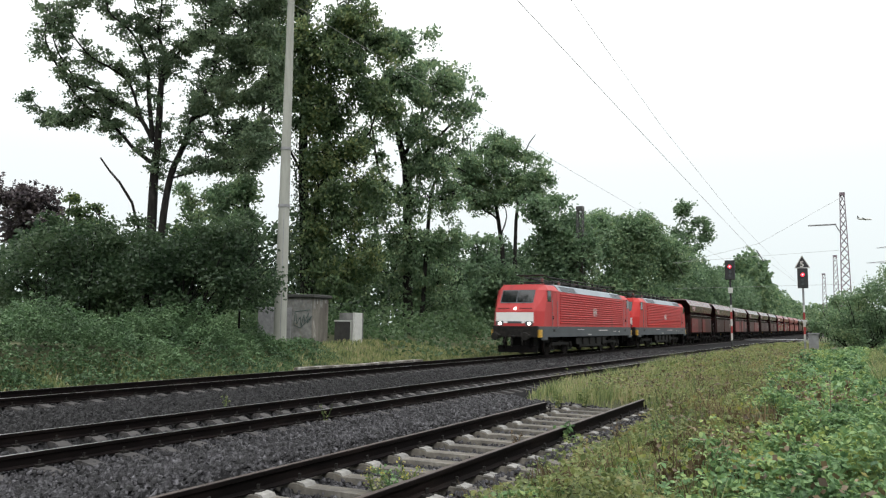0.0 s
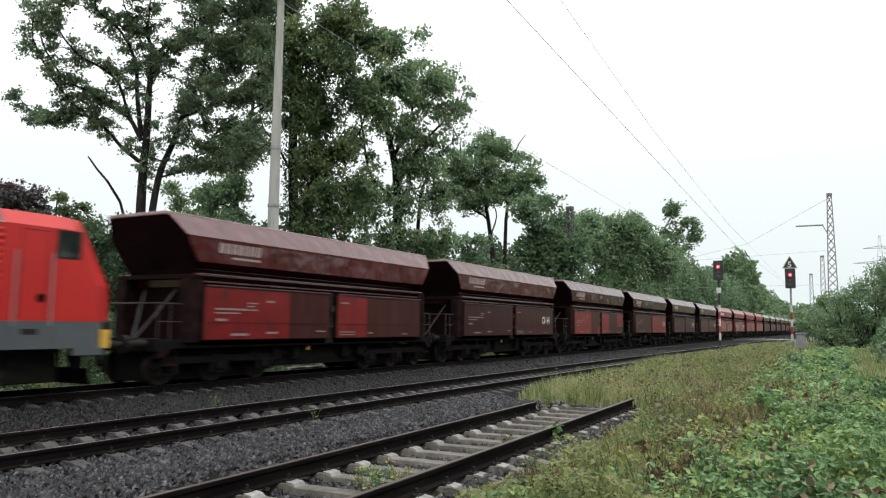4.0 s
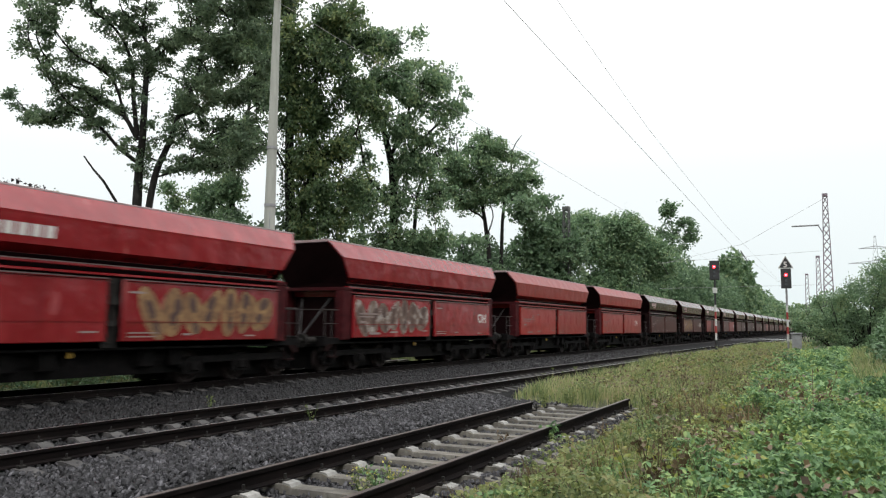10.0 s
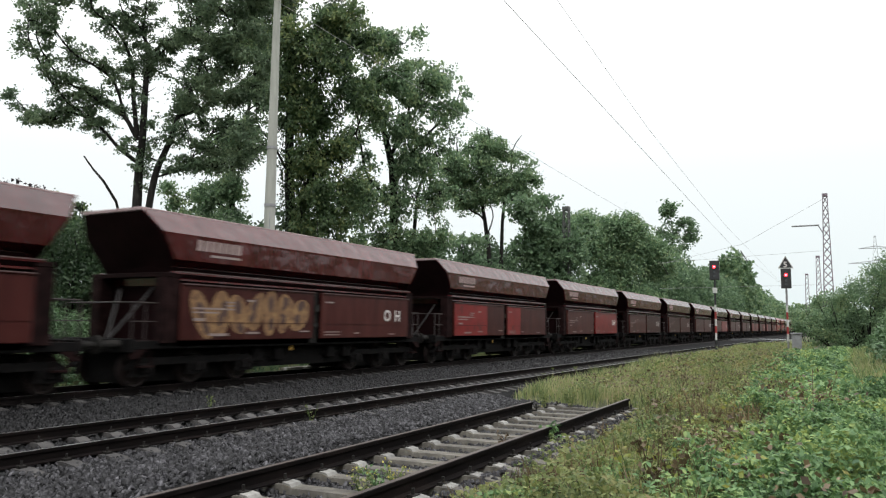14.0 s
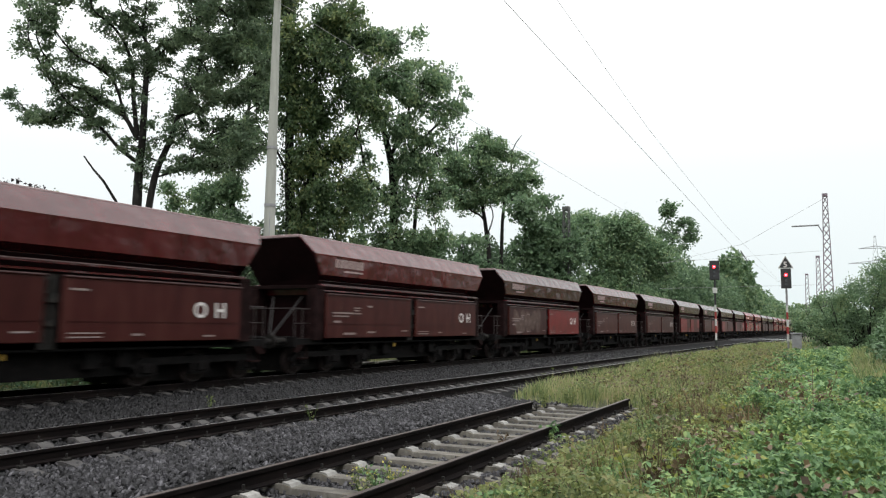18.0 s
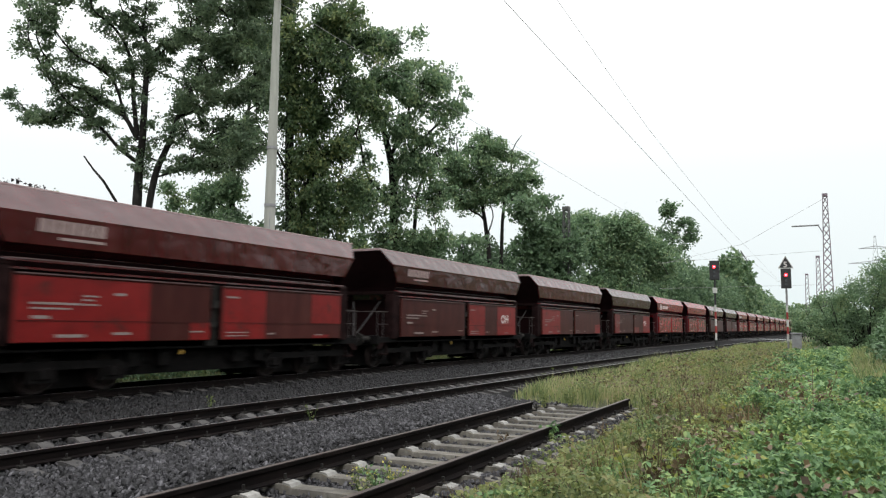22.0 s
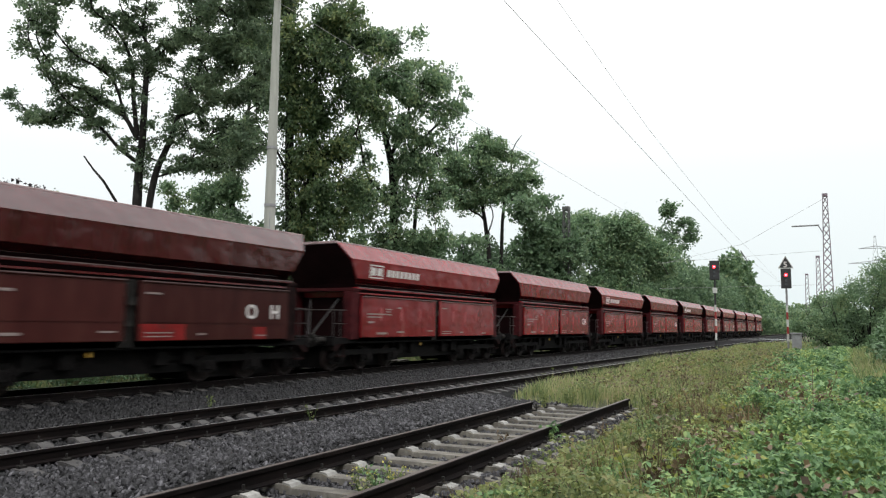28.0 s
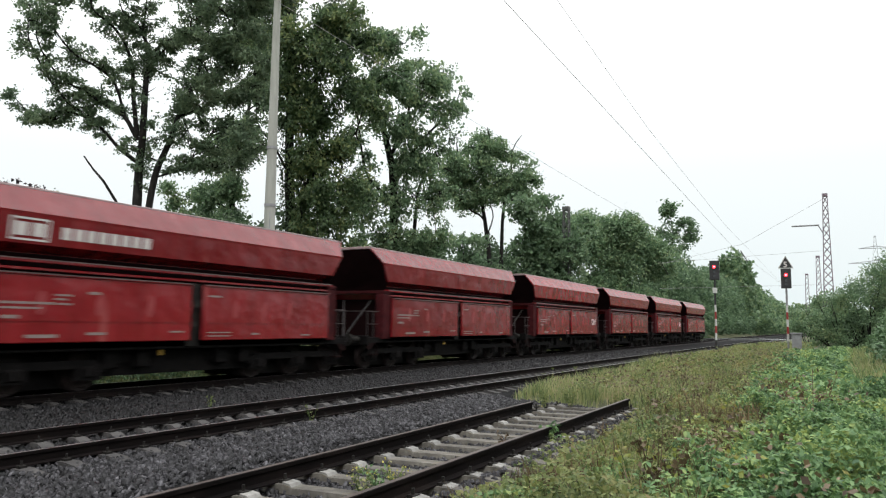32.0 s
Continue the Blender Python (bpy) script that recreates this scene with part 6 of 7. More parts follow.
# between the tracks and the brambles
blades("pale_grass", "tall pale green grass past the siding's end", M_GRASS, 57, 76000, -9.0, -2.0, 13.6, 64,
       lambda x, y: seen(x, y) * step(bed_edge(y) - 0.2, bed_edge(y) + 0.7, x) * (1 - step(0.3, 1.6, x - green_edge(y))), lambda x, y: 0.43 + 0.20 * ripple(x * 0.9, y * 0.9, 25), 0.011)
blades("rough_grass", "rough grass beside the siding", M_GRASS, 58, 46000, -3.9, -1.0, 4.8, 24,
       lambda x, y: seen(x, y) * step(-3.75, -3.15, x) * (1 - step(0.0, 1.0, x - green_edge(y))), lambda x, y: 0.28 + 0.14 * ripple(x * 1.3, y * 1.3, 21), 0.0055)
fold_leaves("dock_clumps", "withered brown dock leaves in clumps", "weeds", M_DRY, 0.042, seed=74, n=17000, x0=-6.0, x1=-1.2, y0=9, y1=48,
            inside=lambda x, y: seen(x, y) * step(bed_edge(y) + 0.8, bed_edge(y) + 2.2, x) * (1 - step(0.0, 0.8, x - green_edge(y))) * np.where(ripple(x * 1.5, y * 0.9, 35) > 0.12, 1.0, 0.05),
            high=lambda x, y: 0.45 + 0.2 * ripple(x * 1.8, y * 1.8, 37), top=0.9)
fold_leaves("low_weeds", "leafy olive weeds in loose clumps", "weeds", M_OLIVE, 0.055, seed=75, n=32000, x0=-7.5, x1=-1.5, y0=14, y1=50,
            inside=lambda x, y: seen(x, y) * step(bed_edge(y) + 0.5, bed_edge(y) + 1.6, x) * np.where(ripple(x * 1.1, y * 0.8, 39) > 0.0, 1.0, 0.06), high=lambda x, y: 0.42 + 0.2 * ripple(x * 1.5, y * 1.5, 45), top=0.9)
blades("dry_stalks", "brown dry weed stalks", M_DRY, 59, 80000, -5.5, -1.0, 6.0, 60,
       lambda x, y: seen(x, y) * patchy(x, y, 0.45) * step(-3.4 - 0.02 * y, -2.6 - 0.02 * y, x) * (1 - step(0.0, 1.2, x - green_edge(y))), lambda x, y: 0.42 + 0.18 * ripple(x * 1.7, y * 1.7, 23), 0.0095, 0.3)
carpet("low_weeds", "low olive weeds among the dry stalks", "weeds", M_OLIVE, 0.042, seed=60, n=46000, x0=-4.6, x1=-1.0, y0=5, y1=30,
       inside=lambda x, y: seen(x, y) * step(-3.6, -3.0, x) * (1 - step(0.1, 1.0, x - green_edge(y))), high=lambda x, y: 0.24)
carpet("low_weeds", "low olive weeds on the way to the crossing", "weeds", M_OLIVE, 0.10, seed=61, n=26000, x0=-8.5, x1=-2.0, y0=24, y1=75,
       inside=lambda x, y: seen(x, y) * step(bed_edge(y) + 0.6, bed_edge(y) + 1.8, x), high=lambda x, y: 0.34)
carpet("low_weeds", "small bright green weeds among the rough grass", "weeds", M_BRAMBLE, 0.04, seed=72, n=22000, x0=-3.6, x1=-0.9, y0=5, y1=16,
       inside=lambda x, y: seen(x, y) * patchy(x, y, 0.9, 0.1) * step(-3.4, -2.8, x), high=lambda x, y: 0.2)
# brambles
fold_leaves("bramble_carpet", "bright green bramble leaves covering the ground", "brambles", M_BRAMBLE, 0.043, seed=62, n=60000, x0=-2.4, x1=2.2, y0=5.6, y1=15,
            inside=lambda x, y: seen(x, y) * step(-0.6, 0.4, x - green_edge(y) + 0.35 * ripple(x * 1.7, y * 1.7, 41)) * np.where(ripple(x * 2.1, y * 2.1, 31) > -0.42, 1.0, 0.06),
            high=lambda x, y: 0.40 + 0.26 * ripple(x * 1.4, y * 1.4, 27), top=0.85)
fold_leaves("bramble_carpet", "bright green bramble leaves covering the ground", "brambles", M_BRAMBLE, 0.088, seed=63, n=34000, x0=-4, x1=3.5, y0=15, y1=48,
            inside=lambda x, y: seen(x, y) * step(-0.6, 0.4, x - green_edge(y) + 0.5 * ripple(x * 1.2, y * 1.2, 43)), high=lambda x, y: 0.4 + 0.5 * step(0.0, 3.0, x - 0.02 * y))
fold_leaves("low_weeds", "leafy olive weeds in loose clumps", "weeds", M_OLIVE, 0.036, seed=73, n=30000, x0=-3.9, x1=-0.8, y0=5.2, y1=22,
            inside=lambda x, y: seen(x, y) * step(-3.5, -2.9, x) * np.where(ripple(x * 2.4, y * 2.4, 33) > 0.0, 1.0, 0.08), high=lambda x, y: 0.34 + 0.16 * ripple(x * 2.0, y * 2.0, 29), top=0.9)
carpet("yellow_leaves", "yellowing bramble leaves", "brambles", M_YELLOWLEAF, 0.04, seed=64, n=2600, x0=-2.2, x1=1.5, y0=6, y1=24, top=0.25,
       inside=lambda x, y: seen(x, y) * patchy(x, y, 0.8, 0.2) * step(-0.9, 0.0, x - green_edge(y)), high=lambda x, y: 0.42)
carpet("dead_leaves", "withered brown leaves among the brambles", "leaves", M_DRY, 0.055, seed=77, n=2600, x0=-2.0, x1=2.0, y0=6, y1=20, top=0.4,
       inside=lambda x, y: seen(x, y) * step(-0.5, 0.3, x - green_edge(y)) * np.where(ripple(x * 1.6, y * 1.6, 47) > 0.15, 1.0, 0.1), high=lambda x, y: 0.42)
fold_leaves("bramble_thicket", "grey-green bramble thicket on the bank", "brambles", M_BANK, 0.12, seed=65, n=22000, x0=0.2, x1=5.5, y0=24, y1=60, top=0.8,
       inside=lambda x, y: step(0.2, 0.9, x - 0.015 * y), high=lambda x, y: 0.7 + 1.5 * step(0.0, 1.6, x - 0.022 * y))
blades("bank_grass", "straw-coloured grass below the thicket", M_GRASS, 66, 16000, 0.3, 3.2, 19, 38, lambda x, y: seen(x, y), lambda x, y: 0.75, 0.014)

def wood(label, mat, crowns, size, seed, cover=2.6):
    """A stretch of wood: lumpy crowns (x, y, top, radius), leaves thickest at their outside, down to the ground."""
    rng = np.random.default_rng(seed)
    pts = []
    for x, y, top, r in crowns:
        h = 0.5 * top
        n = int(cover * 4 * math.pi * r * h / (0.8 * size * size))
        u = rng.normal(0, 1, (n, 3))
        u /= np.linalg.norm(u, axis=1)[:, None]
        lump = np.array([1 + 0.30 * noise.noise(Vector(k) * 2.2 + Vector((x, y, seed))) + 0.22 * noise.noise(Vector(k) * 5.5 + Vector((y, x, seed))) for k in u])
        q = lump * (1 - 0.22 * rng.uniform(0, 1, n) ** 2)
        pts.append(np.array([x, y, h]) + u * q[:, None] * np.array([r, r, h]))
    return tagged(new("wood", quads_mesh("wood", leaf_quads(rng, np.concatenate(pts), size, 1.3, 0.3), (mat,))), label, "woodland", kind="stuff")


# the wood behind the bank
wood("dark wood behind the bank", M_HAZEL, [(-41 - 3 * math.sin(i * 2.1), 12 + 6.5 * i, 6.5 + 0.4 * i + 1.3 * math.sin(i * 1.7), 4.6) for i in range(17)], 0.36, 67, 1.5)
wood("dark wood edge beyond the lime tree", M_LEAFDARK, [(-25.5 + math.sin(i * 2.3), 122 + 9 * i, 12 + 1.5 * math.sin(i * 1.9), 5.2) for i in range(9)] + [(-22.0, 118 + 11 * i, 5.0, 3.4) for i in range(8)], 0.4, 68, 2.2)
wood("distant wood beyond the crossing", M_LEAF, [(-25, 207, 21.5, 5.5), (-25, 222, 16, 5.5), (-26, 240, 12.5, 6), (-26, 262, 13.5, 6), (-27, 290, 13, 6.5), (-27, 325, 14, 7), (-28, 370, 14, 8), (-28, 430, 14, 9), (-26, 500, 14, 10)]
     + [(-20.5, 212 + 22 * i, 6.0, 5.0) for i in range(8)], 0.75, 69)
wood("wooded rise far beyond the crossing", M_LEAF, [(-110 + 16 * i, 700 + 9 * math.sin(i * 2.0), 22 + 5 * math.sin(i * 1.3), 12) for i in range(15)], 1.9, 70, 2.0)
# Unseen hedge, added so that the wagon sides reflect something dark.
wood("unseen leafy hedge behind the camera, added to darken reflections", M_LEAFDARK, [(9.5 + 0.8 * math.sin(i * 1.9), -16 + 4.2 * i, 6.6 + 0.8 * math.sin(i * 2.7), 3.0) for i in range(13)], 0.3, 76, 1.6)
wood("distant wood beside the crossing", M_LEAF, [(-1.5 + 4.5 * i, 128 + 5 * math.sin(i * 2.0), 4.2 + 0.5 * i, 3.2) for i in range(7)], 0.4, 71)


# ---- masts, signals, hut, wires ----
def spun_pole():
    p = tagged(empty("concrete_mast", pose(-22.6, 25.2, 0.1)), "tall pale spun-concrete mast with steel bands", "mast")
    part("shaft", rod((0, 0, 0), (0, 0, 20), 0.30, 0.13, 20), M_POLE, p)
    for z in (6.75, 9.4):
        part("steel_band", rod((0, 0, z), (0, 0, z + 0.12), 0.30 - 0.0085 * z + 0.03, seg=20), M_STEEL, p)
    for i in range(7):
        part("climbing_peg", rod((-0.2, -0.2, 3.0 + 0.33 * i), (-0.34, -0.36, 3.0 + 0.33 * i), 0.012, seg=6), M_STEEL, p)
    part("cable_duct", rod((0.2, -0.19, 0.1), (0.15, -0.16, 6.5), 0.03, seg=8), M_STEEL, p)
    return p


def lattice_mast(name, x, y, z, height, foot, top, label, mat, bays=14):
    """A four-legged lattice mast with crossed bracing."""
    m = tagged(empty(name, pose(x, y, z)), label, "mast")
    half = lambda f: lerp(foot, top, f) / 2
    for a, b in ((-1, -1), (1, -1), (1, 1), (-1, 1)):
        part("leg", rod((a * half(0), b * half(0), 0), (a * half(1), b * half(1), height), 0.05, 0.04, 6), mat, m)
    for i in range(bays):
        f, g = i / bays, (i + 1) / bays
        for a, b, c, d in ((-1, -1, 1, -1), (1, -1, 1, 1), (1, 1, -1, 1), (-1, 1, -1, -1)):
            part("brace", rod((a * half(f), b * half(f), f * height), (c * half(g), d * half(g), g * height), 0.028, seg=5), mat, m)
            part("brace", rod((c * half(f), d * half(f), f * height), (a * half(g), b * half(g), g * height), 0.028, seg=5), mat, m)
    part("cap", boxed(-top / 2 - 0.05, top / 2 + 0.05, -top / 2 - 0.05, top / 2 + 0.05, height - 0.05, height + 0.25), mat, m)
    return m


def light_signal(x, y, z, top, label, triangle):
    """A railway light signal: a black board with one red lamp on a red and white post."""
    s = tagged(empty("light_signal", pose(x, y, z, 0, 0, 4)), label, "railway signal")
    part("post", rod((0, 0.1, 0), (0, 0.1, top - 0.6), 0.06, seg=12), M_STEEL if triangle else M_BLACK, s)
    for i in range(5):
        part("post_band", rod((0, 0.1, 0.9 + 0.45 * i), (0, 0.1, 0.9 + 0.45 * (i + 1)), 0.064, seg=12), M_REDPAINT if i % 2 else M_WHITEPAINT, s)
    b = bmesh.new()
    box(b, -0.30, 0.30, -0.06, 0.14, top - 1.25, top, 0.03)
    board = part("signal_board", b, M_BLACK, s)
    hood = bmesh.new()
    tube(hood, (0, -0.06, top - 0.42), (0, -0.2, top - 0.42), 0.125, 0.115, 16)
    part("lamp_hood", hood, M_BLACK, board)
    part("red_lamp", rod((0, -0.2, top - 0.42), (0, -0.215, top - 0.42), 0.105, seg=16), M_SIGNAL, board, "lit red lamp")
    part("lamp_core", rod((0, -0.21, top - 0.42), (0, -0.225, top - 0.42), 0.045, seg=12), M_SIGNALCORE, board)
    for dz in (0.75, 1.0):
        part("dark_lens", rod((0, -0.06, top - dz), (0, -0.08, top - dz), 0.09, seg=14), M_GLASS, board)
    if triangle:
        t = bmesh.new()
        prism(t, [(-0.42, top + 0.02), (0.42, top + 0.02), (0.0, top + 0.78)], -0.03, 0.02)
        sp = part("speed_board", t, M_BLACK, s, "black triangular board with a white figure")
        e = bmesh.new()
        for a, c in (((-0.42, 0.02), (0.42, 0.02)), ((0.42, 0.02), (0, 0.78)), ((0, 0.78), (-0.42, 0.02))):
            tube(e, (a[0], -0.03, top + a[1]), (c[0], -0.03, top + c[1]), 0.025, seg=6)
        part("board_edge", e, M_WHITEPAINT, sp)
        n = part("figure", word("5", 0.5), None, sp)
        n.matrix_basis = Matrix.Translation((-0.14, -0.04, top + 0.08)) @ pose(0, 0, 0, 0, 0, -90)
        cab = bmesh.new()
        box(cab, 0.2, 0.75, -0.2, 0.25, 0.1, 1.35, 0.02)
        box(cab, 0.14, 0.82, -0.25, 0.3, 1.35, 1.43, 0.01)
        part("relay_box", cab, M_STEEL, s)
    else:
        part("white_plate", boxed(-0.14, 0.14, 0.0, 0.03, top - 2.1, top - 1.75), M_WHITEPAINT, s)
    return s


def hut():
    h = tagged(empty("concrete_hut", pose(-24.25, 29.0, 0.38, 0, 0, 10)), "small graffitied concrete hut with a dark flat roof", "hut")
    part("wall", boxed(-0.74, 0.74, -0.82, 0.82, 0.0, 2.5, 0.04), M_CONCRETE, h)
    part("end_wall", boxed(0.742, 0.76, -0.8, 0.8, 0.02, 2.46), M_HUTDARK, h, "brown-stained end wall with flaking white paint")
    part("roof", boxed(-0.86, 0.9, -0.95, 0.95, 2.5, 2.66, 0.03), M_TAR, h, "dark tarred roof slab")
    part("plinth", boxed(-0.78, 0.78, -0.86, 0.86, -0.3, 0.12), M_TAR, h)
    g = bmesh.new()
    pts = [(-0.15, 1.7), (-0.1, 1.2), (0.1, 1.55), (0.15, 1.1), (0.3, 1.65), (0.35, 1.3), (0.55, 1.75), (0.5, 1.25), (0.75, 1.6), (0.1, 1.0), (-0.25, 1.15), (-0.2, 1.8), (0.6, 1.9)]
    for a, b in zip(pts, pts[1:]):
        tube(g, (a[0], -0.823, a[1]), (b[0], -0.823, b[1]), 0.018, seg=5)
    part("graffiti", g, M_SPRAY, h, "dark green sprayed scrawl")
    for x, wide, ln in ((-0.60, 0.16, 0.3), (-0.38, 0.10, 0.62), (-0.12, 0.26, 0.22), (0.22, 0.12, 0.48), (0.44, 0.22, 0.3)):
        part("paint_drip", boxed(x, x + wide, -0.826, -0.82, 2.5 - ln, 2.5, bevel=0.002), M_PALECONC, h, "flaking white paint")
    for y, wide, ln in ((-0.72, 0.2, 0.5), (-0.40, 0.12, 0.25), (-0.1, 0.3, 0.42), (0.38, 0.2, 0.2)):
        part("paint_drip", boxed(0.76, 0.766, y, y + wide, 2.46 - ln, 2.46, bevel=0.002), M_PALECONC, h, "flaking white paint")
    d = boxed(-0.7, -0.4, -0.85, -0.8, 0.1, 2.0, 0.01)
    part("cable_door", d, M_STEEL, h)
    b = tagged(empty("concrete_bay", pose(-22.75, 30.5, 0.38, 0, 0, 10)), "small white-edged concrete bay beside the hut", "shelter")
    part("back_wall", boxed(-0.7, 0.6, 0.3, 0.45, 0, 1.8), M_CONCRETE, b)
    part("side_wall", boxed(0.47, 0.6, -0.5, 0.3, 0, 1.8), M_WHITEPAINT, b)
    # This dark panel stands in for the shaded opening of the bay.
    part("front_panel", boxed(-0.7, 0.2, -0.2, -0.1, 0, 1.35), M_TAR, b)
    part("white_edge", boxed(-0.72, 0.25, -0.24, -0.08, 1.35, 1.42), M_WHITEPAINT, b)
    part("white_edge", boxed(0.2, 0.27, -0.24, -0.08, 0, 1.42), M_WHITEPAINT, b)
    c = tagged(empty("cable_cabinet", pose(-25.6, 27.6, 0.4, 0, 0, 10)), "grey steel cable cabinet beside the mast", "cabinet")
    part("body", boxed(-0.35, 0.5, -0.3, 0.3, 0, 2.0, 0.02), M_STEEL, c)
    part("door", boxed(-0.3, 0.45, -0.33, -0.3, 0.1, 1.9, 0.005), M_STEEL, c)


def trough():
    """A line of concrete cable-trough slabs along the foot of the bank."""
    t = tagged(empty("cable_trough"), "grey concrete cable-trough slabs along the track", "cable trough")
    me = mesh_of("slab", boxed(-0.2, 0.2, -0.48, 0.48, 0, 0.12, 0.015), (M_HUTDARK,))
    for i in range(9):
        part("slab", me, None, t).matrix_basis = pose(-18.75 + random.uniform(-0.04, 0.04), 22.5 + i, -0.2 + random.uniform(-0.01, 0.02), 0, 0, random.uniform(-2, 2))


def wire(name, points, r, label):
    bm = bmesh.new()
    for a, b in zip(points, points[1:]):
        tube(bm, a, b, r, seg=6)
    return tagged(new(name, mesh_of(name, bm, (M_WIRE,))), label, "wire")


spun_pole()
lattice_mast("lattice_mast", -1.1, 87.0, -0.2, 15.9, 1.15, 0.42, "tall red-primed lattice mast with a lamp arm", M_RUSTSTEEL, 18)
arm = tagged(empty("mast_lamp", pose(-1.4, 86.8, 12.6)), "tube lamp on an arm fixed to the lattice mast", "lamp")
part("arm", rod((0, 0, -0.9), (-0.4, 0, -0.1), 0.05, seg=8), M_STEEL, arm)
part("bracket", rod((0.1, 0, -0.9), (0, 0, -0.9), 0.05, seg=8), M_STEEL, arm)
part("tube_light", boxed(-3.0, -0.35, -0.12, 0.12, -0.08, 0.06, 0.03), M_STEEL, arm)
lattice_mast("lattice_mast", -3.1, 134.2, -0.2, 13.5, 1.0, 0.5, "distant lattice mast beyond the crossing", M_RUSTSTEEL, 14)
lattice_mast("lattice_mast", -6.0, 167.0, -0.2, 12.8, 0.9, 0.5, "distant lattice mast beyond the crossing", M_RUSTSTEEL, 12)
lattice_mast("lattice_mast", -19.1, 55.9, 0.2, 10.7, 0.62, 0.42, "grey lattice mast behind the train", M_GREYSTEEL, 14)
py = lattice_mast("power_pylon", 17.4, 461, -0.2, 52.5, 9.0, 0.8, "distant power pylon with a wide crossarm", M_STEEL, 10)
for z, w in ((38, 13), (46, 8)):
    cr = bmesh.new()
    for s in (-1, 1):
        tube(cr, (0, 0, z + 1.2), (s * w, 0, z), 0.2, 0.12, 5)
        tube(cr, (0, 0, z), (s * w, 0, z), 0.2, 0.12, 5)
    part("crossarm", cr, M_STEEL, py)
light_signal(-7.12, 49.9, -0.05, 6.0, "railway signal with a lit red lamp on a banded post", False)
light_signal(-3.0, 50.9, -0.05, 5.45, "railway signal with a lit red lamp and a triangular speed board", True)
hut()
trough()
# overhead line of the siding, its cross-span and the line over the train's track
wire("contact_wire", [(-5.2, -12, 8.35), (-5.2, 11.8, 7.52), (-5.2, 24.2, 6.97), (-5.2, 44, 6.12), (-5.4, 87, 6.24)], 0.0065, "overhead contact wire above the siding")
wire("carrier_wire", [(-5.2, -12, 11.3), (-5.2, 14.7, 8.7), (-5.2, 23.1, 7.93), (-5.2, 40, 7.02), (-5.4, 87, 6.26)], 0.005, "thin overhead carrier wire above the siding")
wire("carrier_wire", [(-16.2, 0, 12.7), (-16.2, 33.2, 12.0), (-16.2, 52.4, 11.75), (-16.2, 120, 11.0)], 0.010, "thin overhead wire above the train")
wire("cross_span_wire", [(-1.1, 87, 15.5), (-9.4, 87, 10.9), (-18.5, 87, 8.9)], 0.015, "cross-span wire between the masts")
wire("cross_span_wire", [(-1.1, 87, 9.9), (-18.5, 87, 9.1)], 0.013, "cross-span wire between the masts")
wire("cross_span_wire", [(-1.1, 87, 6.3), (-18.5, 87, 6.1)], 0.013, "cross-span wire between the masts")
for x, z in ((-9.6, 10.2), (-18.2, 9.0)):
    k = tagged(empty("insulator", pose(x, 87, z)), "brown rod insulator hanging in the cross-span", "insulator")
    part("rod", rod((0, 0, 0), (0.7, 0, -1.3), 0.05, seg=8), M_IRON, k)
# an airliner far off, low over the horizon
plane = tagged(empty("airliner", pose(16.4, 1685.5, 222.5)), "distant white airliner flying low over the horizon", "aircraft")
fu = bmesh.new()
for a, b, r0, r1 in ((-13, -9, 0.5, 1.7), (-9, 8, 1.9, 1.9), (8, 11, 1.9, 1.5), (11, 13, 1.5, 0.4)):
    tube(fu, (a, 0, 0), (b, 0, 0), r0, r1, 10)
part("fuselage", fu, M_WHITEPAINT, plane)
for q in (-1, 1):
    wi = bmesh.new()
    plate(wi, [(3, q * 1.2, -0.6), (-1.5, q * 1.2, -0.6), (-4.5, q * 13, 0.8), (-3, q * 13, 0.8)], (0, 0, 1), 0.35)
    part("wing", wi, M_GREYSTEEL, plane)
    part("engine", rod((0.2, q * 4.6, -1.2), (3.2, q * 4.6, -1.2), 0.85, seg=10), M_GREYSTEEL, plane)
    st = bmesh.new()
    plate(st, [(-10, q * 0.5, 0.8), (-12.5, q * 0.5, 0.8), (-13.5, q * 4.6, 1.1), (-12.3, q * 4.6, 1.1)], (0, 0, 1), 0.25)
    part("tailplane", st, M_WHITEPAINT, plane)
fin = bmesh.new()
plate(fin, [(-8.6, -0.15, 1.4), (-12.4, -0.15, 1.2), (-13.8, -0.15, 6.2), (-12.0, -0.15, 6.2)], (0, 1, 0), 0.3)
part("fin", fin, M_GREYSTEEL, plane)
# the level crossing
tagged(new("level_crossing", mesh_of("level_crossing", boxed(-30, 6, 121, 126.5, -0.3, 0.012), (M_ASPHALT,))), "wet asphalt of the level crossing", "road", kind="structure")
# the bare branch that leans out of the bushes
db = tagged(empty("dead_tree", pose(-26.4, 21.8, 0.5)), "leaning dead tree stem without leaves", "tree")
q = bmesh.new()
limb(q, (0, 0, 0), (-1.2, -0.8, 6.3), 0.09, 0.06, np.random.default_rng(2))
limb(q, (-1.2, -0.8, 6.3), (-2.35, -1.65, 8.25), 0.06, 0.035, np.random.default_rng(3))
part("stem", q, M_BARK, db)


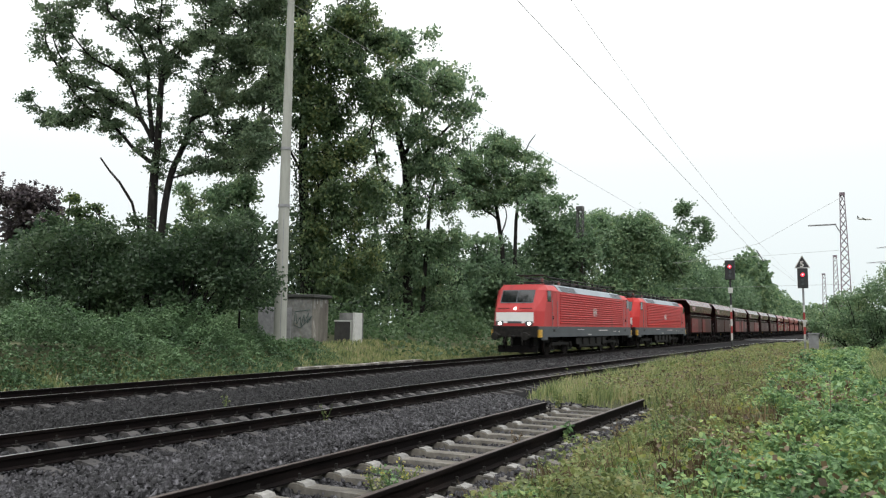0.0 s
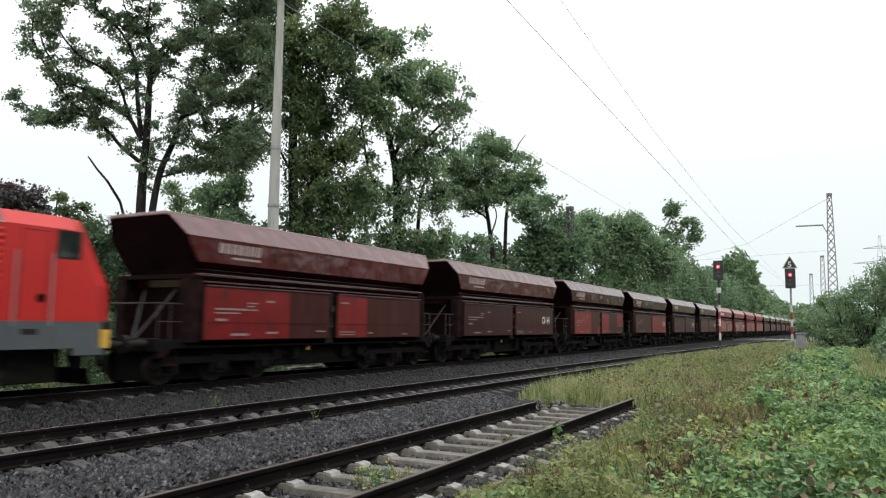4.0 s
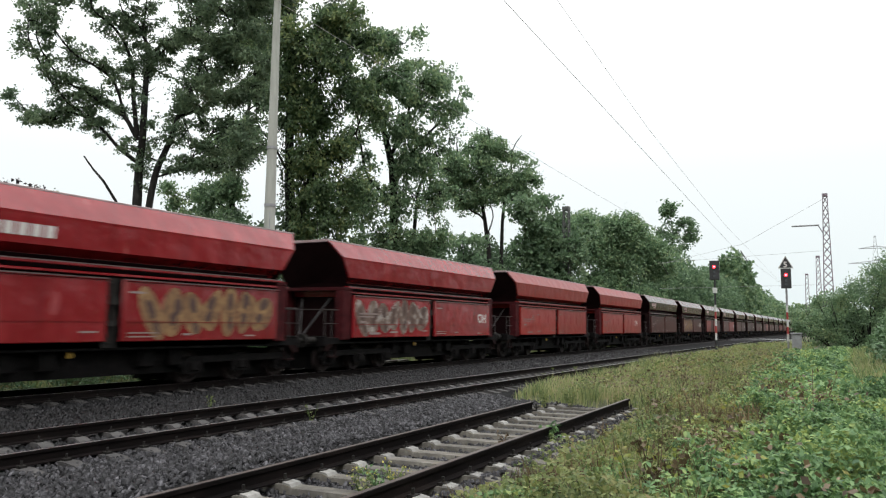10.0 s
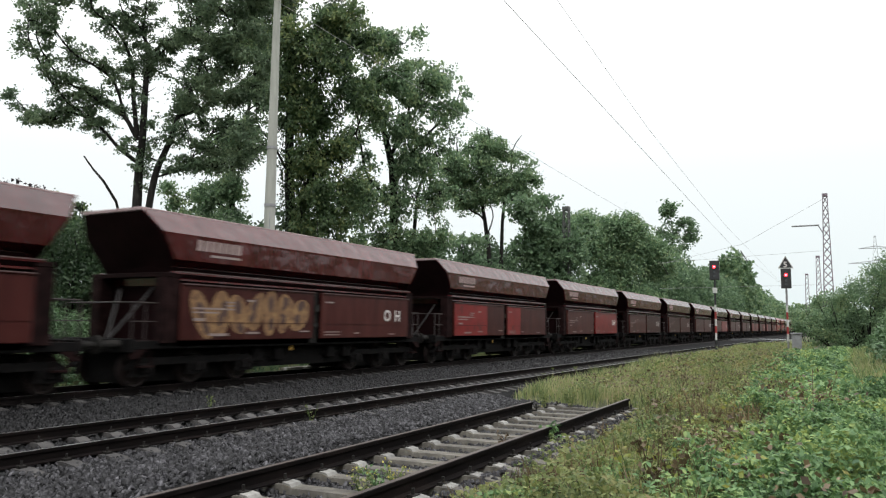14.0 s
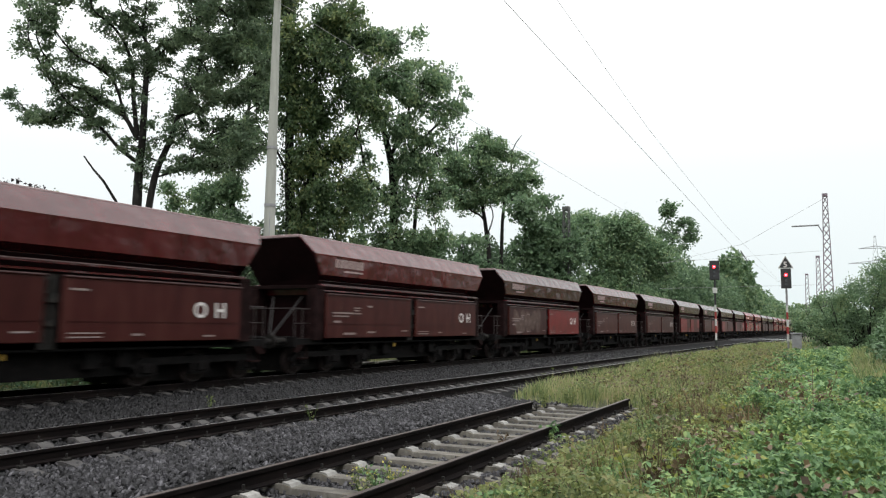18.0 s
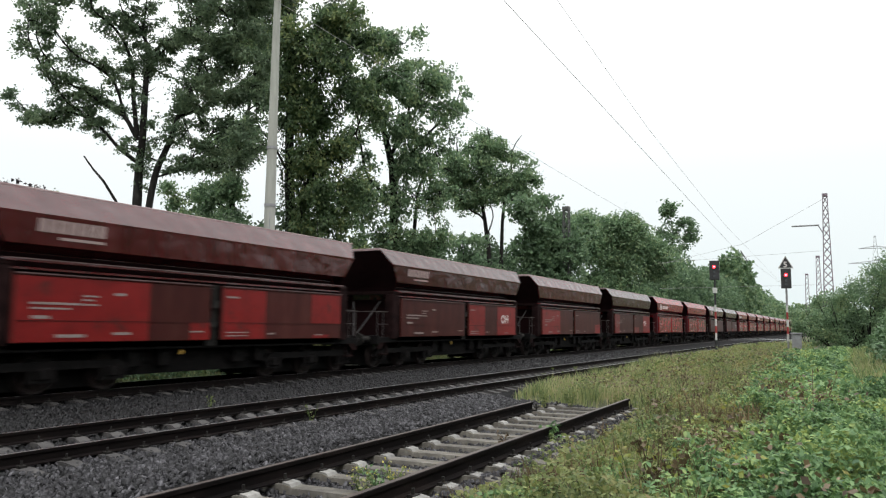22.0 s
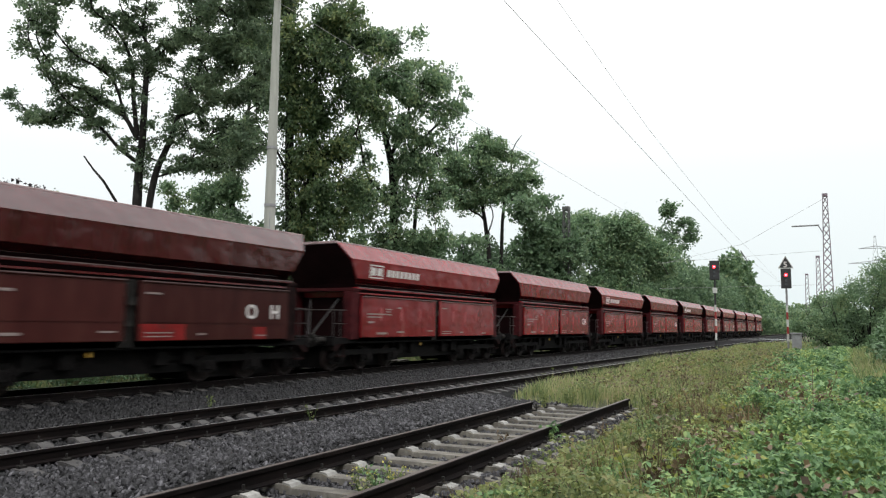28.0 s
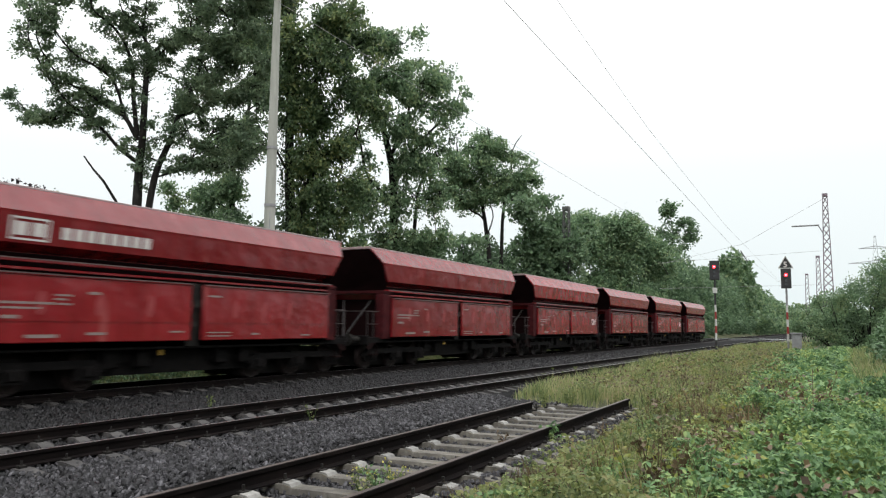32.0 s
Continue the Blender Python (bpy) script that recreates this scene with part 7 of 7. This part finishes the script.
def weed_plant(x, y, z, tall, label, mat, seed, flowers=None, n=60, size=0.05):
    """A single weed: a few stems with small leaves, and flowers at the tips if it has any."""
    rng = np.random.default_rng(seed)
    p = tagged(empty("weed_plant", pose(x, y, z)), label, "weed")
    pts, tips = [], []
    for i in range(5):
        a = rng.uniform(0, 6.28)
        tip = np.array([math.cos(a) * tall * 0.35, math.sin(a) * tall * 0.35, tall * rng.uniform(0.6, 1.0)])
        part("stem", rod((0, 0, -0.05), tuple(tip), 0.006, 0.003, 5), M_DRY if mat is M_DRY else M_STEM, p)
        f = rng.uniform(0.15, 1.0, n // 5)[:, None]
        pts.append(tip * f + rng.normal(0, 0.035, (n // 5, 3)))
        tips.append(tip + rng.normal(0, 0.03, (5, 3)))
    part("foliage", quads_mesh("foliage", leaf_quads(rng, np.concatenate(pts), size), (mat,)), None, p)
    if flowers:
        part("blossom", quads_mesh("blossom", leaf_quads(rng, np.concatenate(tips), 0.024, 1.0, 0), (flowers,)), None, p)
    return p


M_STEM = leaf_material("green_stem", [(0.06, 0.10, 0.03), (0.10, 0.15, 0.05)])
M_BLOSSOM = leaf_material("yellow_blossom", [(0.42, 0.38, 0.08), (0.55, 0.5, 0.14)])
weed_plant(-3.91, 6.30, -0.02, 0.3, "yellow-flowering weed between the siding's rails", M_GRASS, 1, M_BLOSSOM, 90, 0.03)
weed_plant(-4.08, 6.20, -0.02, 0.3, "green weed between the siding's rails", M_BRAMBLE, 2, None, 90, 0.03)
weed_plant(-4.14, 6.05, -0.02, 0.24, "yellow-flowering weed between the siding's rails", M_GRASS, 3, M_BLOSSOM, 90, 0.03)
weed_plant(-3.89, 8.76, 0.00, 0.28, "dry brown weed stalk beside the rail", M_DRY, 4, None, 40, 0.03)
weed_plant(-3.20, 10.92, 0.00, 0.3, "dry brown weed stalk beside the rail", M_DRY, 5, None, 40, 0.03)
weed_plant(-3.68, 10.05, 0.03, 0.22, "low green weed growing over the rail", M_BRAMBLE, 6, None, 90, 0.05)
weed_plant(-8.82, 11.19, -0.22, 0.35, "pale grass stalk on the ballast", M_OLIVE, 7, None, 30, 0.025)
weed_plant(-11.96, 11.66, -0.22, 0.3, "pale grass tuft on the ballast", M_OLIVE, 8, None, 40, 0.03)
weed_plant(-4.90, 14.54, -0.02, 0.42, "dark green weed at the siding's end", M_OLIVE, 9, None, 160, 0.035)
weed_plant(-5.31, 14.02, -0.02, 0.35, "dark green weed at the siding's end", M_OLIVE, 10, None, 120, 0.035)
weed_plant(-0.40, 11.27, 0.18, 0.95, "tall dry dock stalk among the brambles", M_DRY, 11, None, 90, 0.04)
weed_plant(-1.50, 6.86, 0.08, 0.75, "tall dry dock stalk in the rough grass", M_DRY, 12, None, 120, 0.04)
weed_plant(-1.67, 6.81, 0.08, 0.6, "yellowing weed in the rough grass", M_YELLOWLEAF, 13, None, 40, 0.035)
weed_plant(-2.38, 15.16, 0.08, 0.6, "reddish dry weed in the rough grass", M_DRY, 14, None, 70, 0.035)
weed_plant(-1.88, 18.31, 0.08, 0.6, "reddish dry weed in the rough grass", M_DRY, 15, None, 70, 0.035)
weed_plant(-3.55, 18.90, 0.08, 0.6, "reddish dry weed in the rough grass", M_DRY, 16, None, 70, 0.035)
weed_plant(-3.01, 13.63, 0.08, 0.45, "reddish dry weed in the rough grass", M_DRY, 17, None, 70, 0.035)


motions()
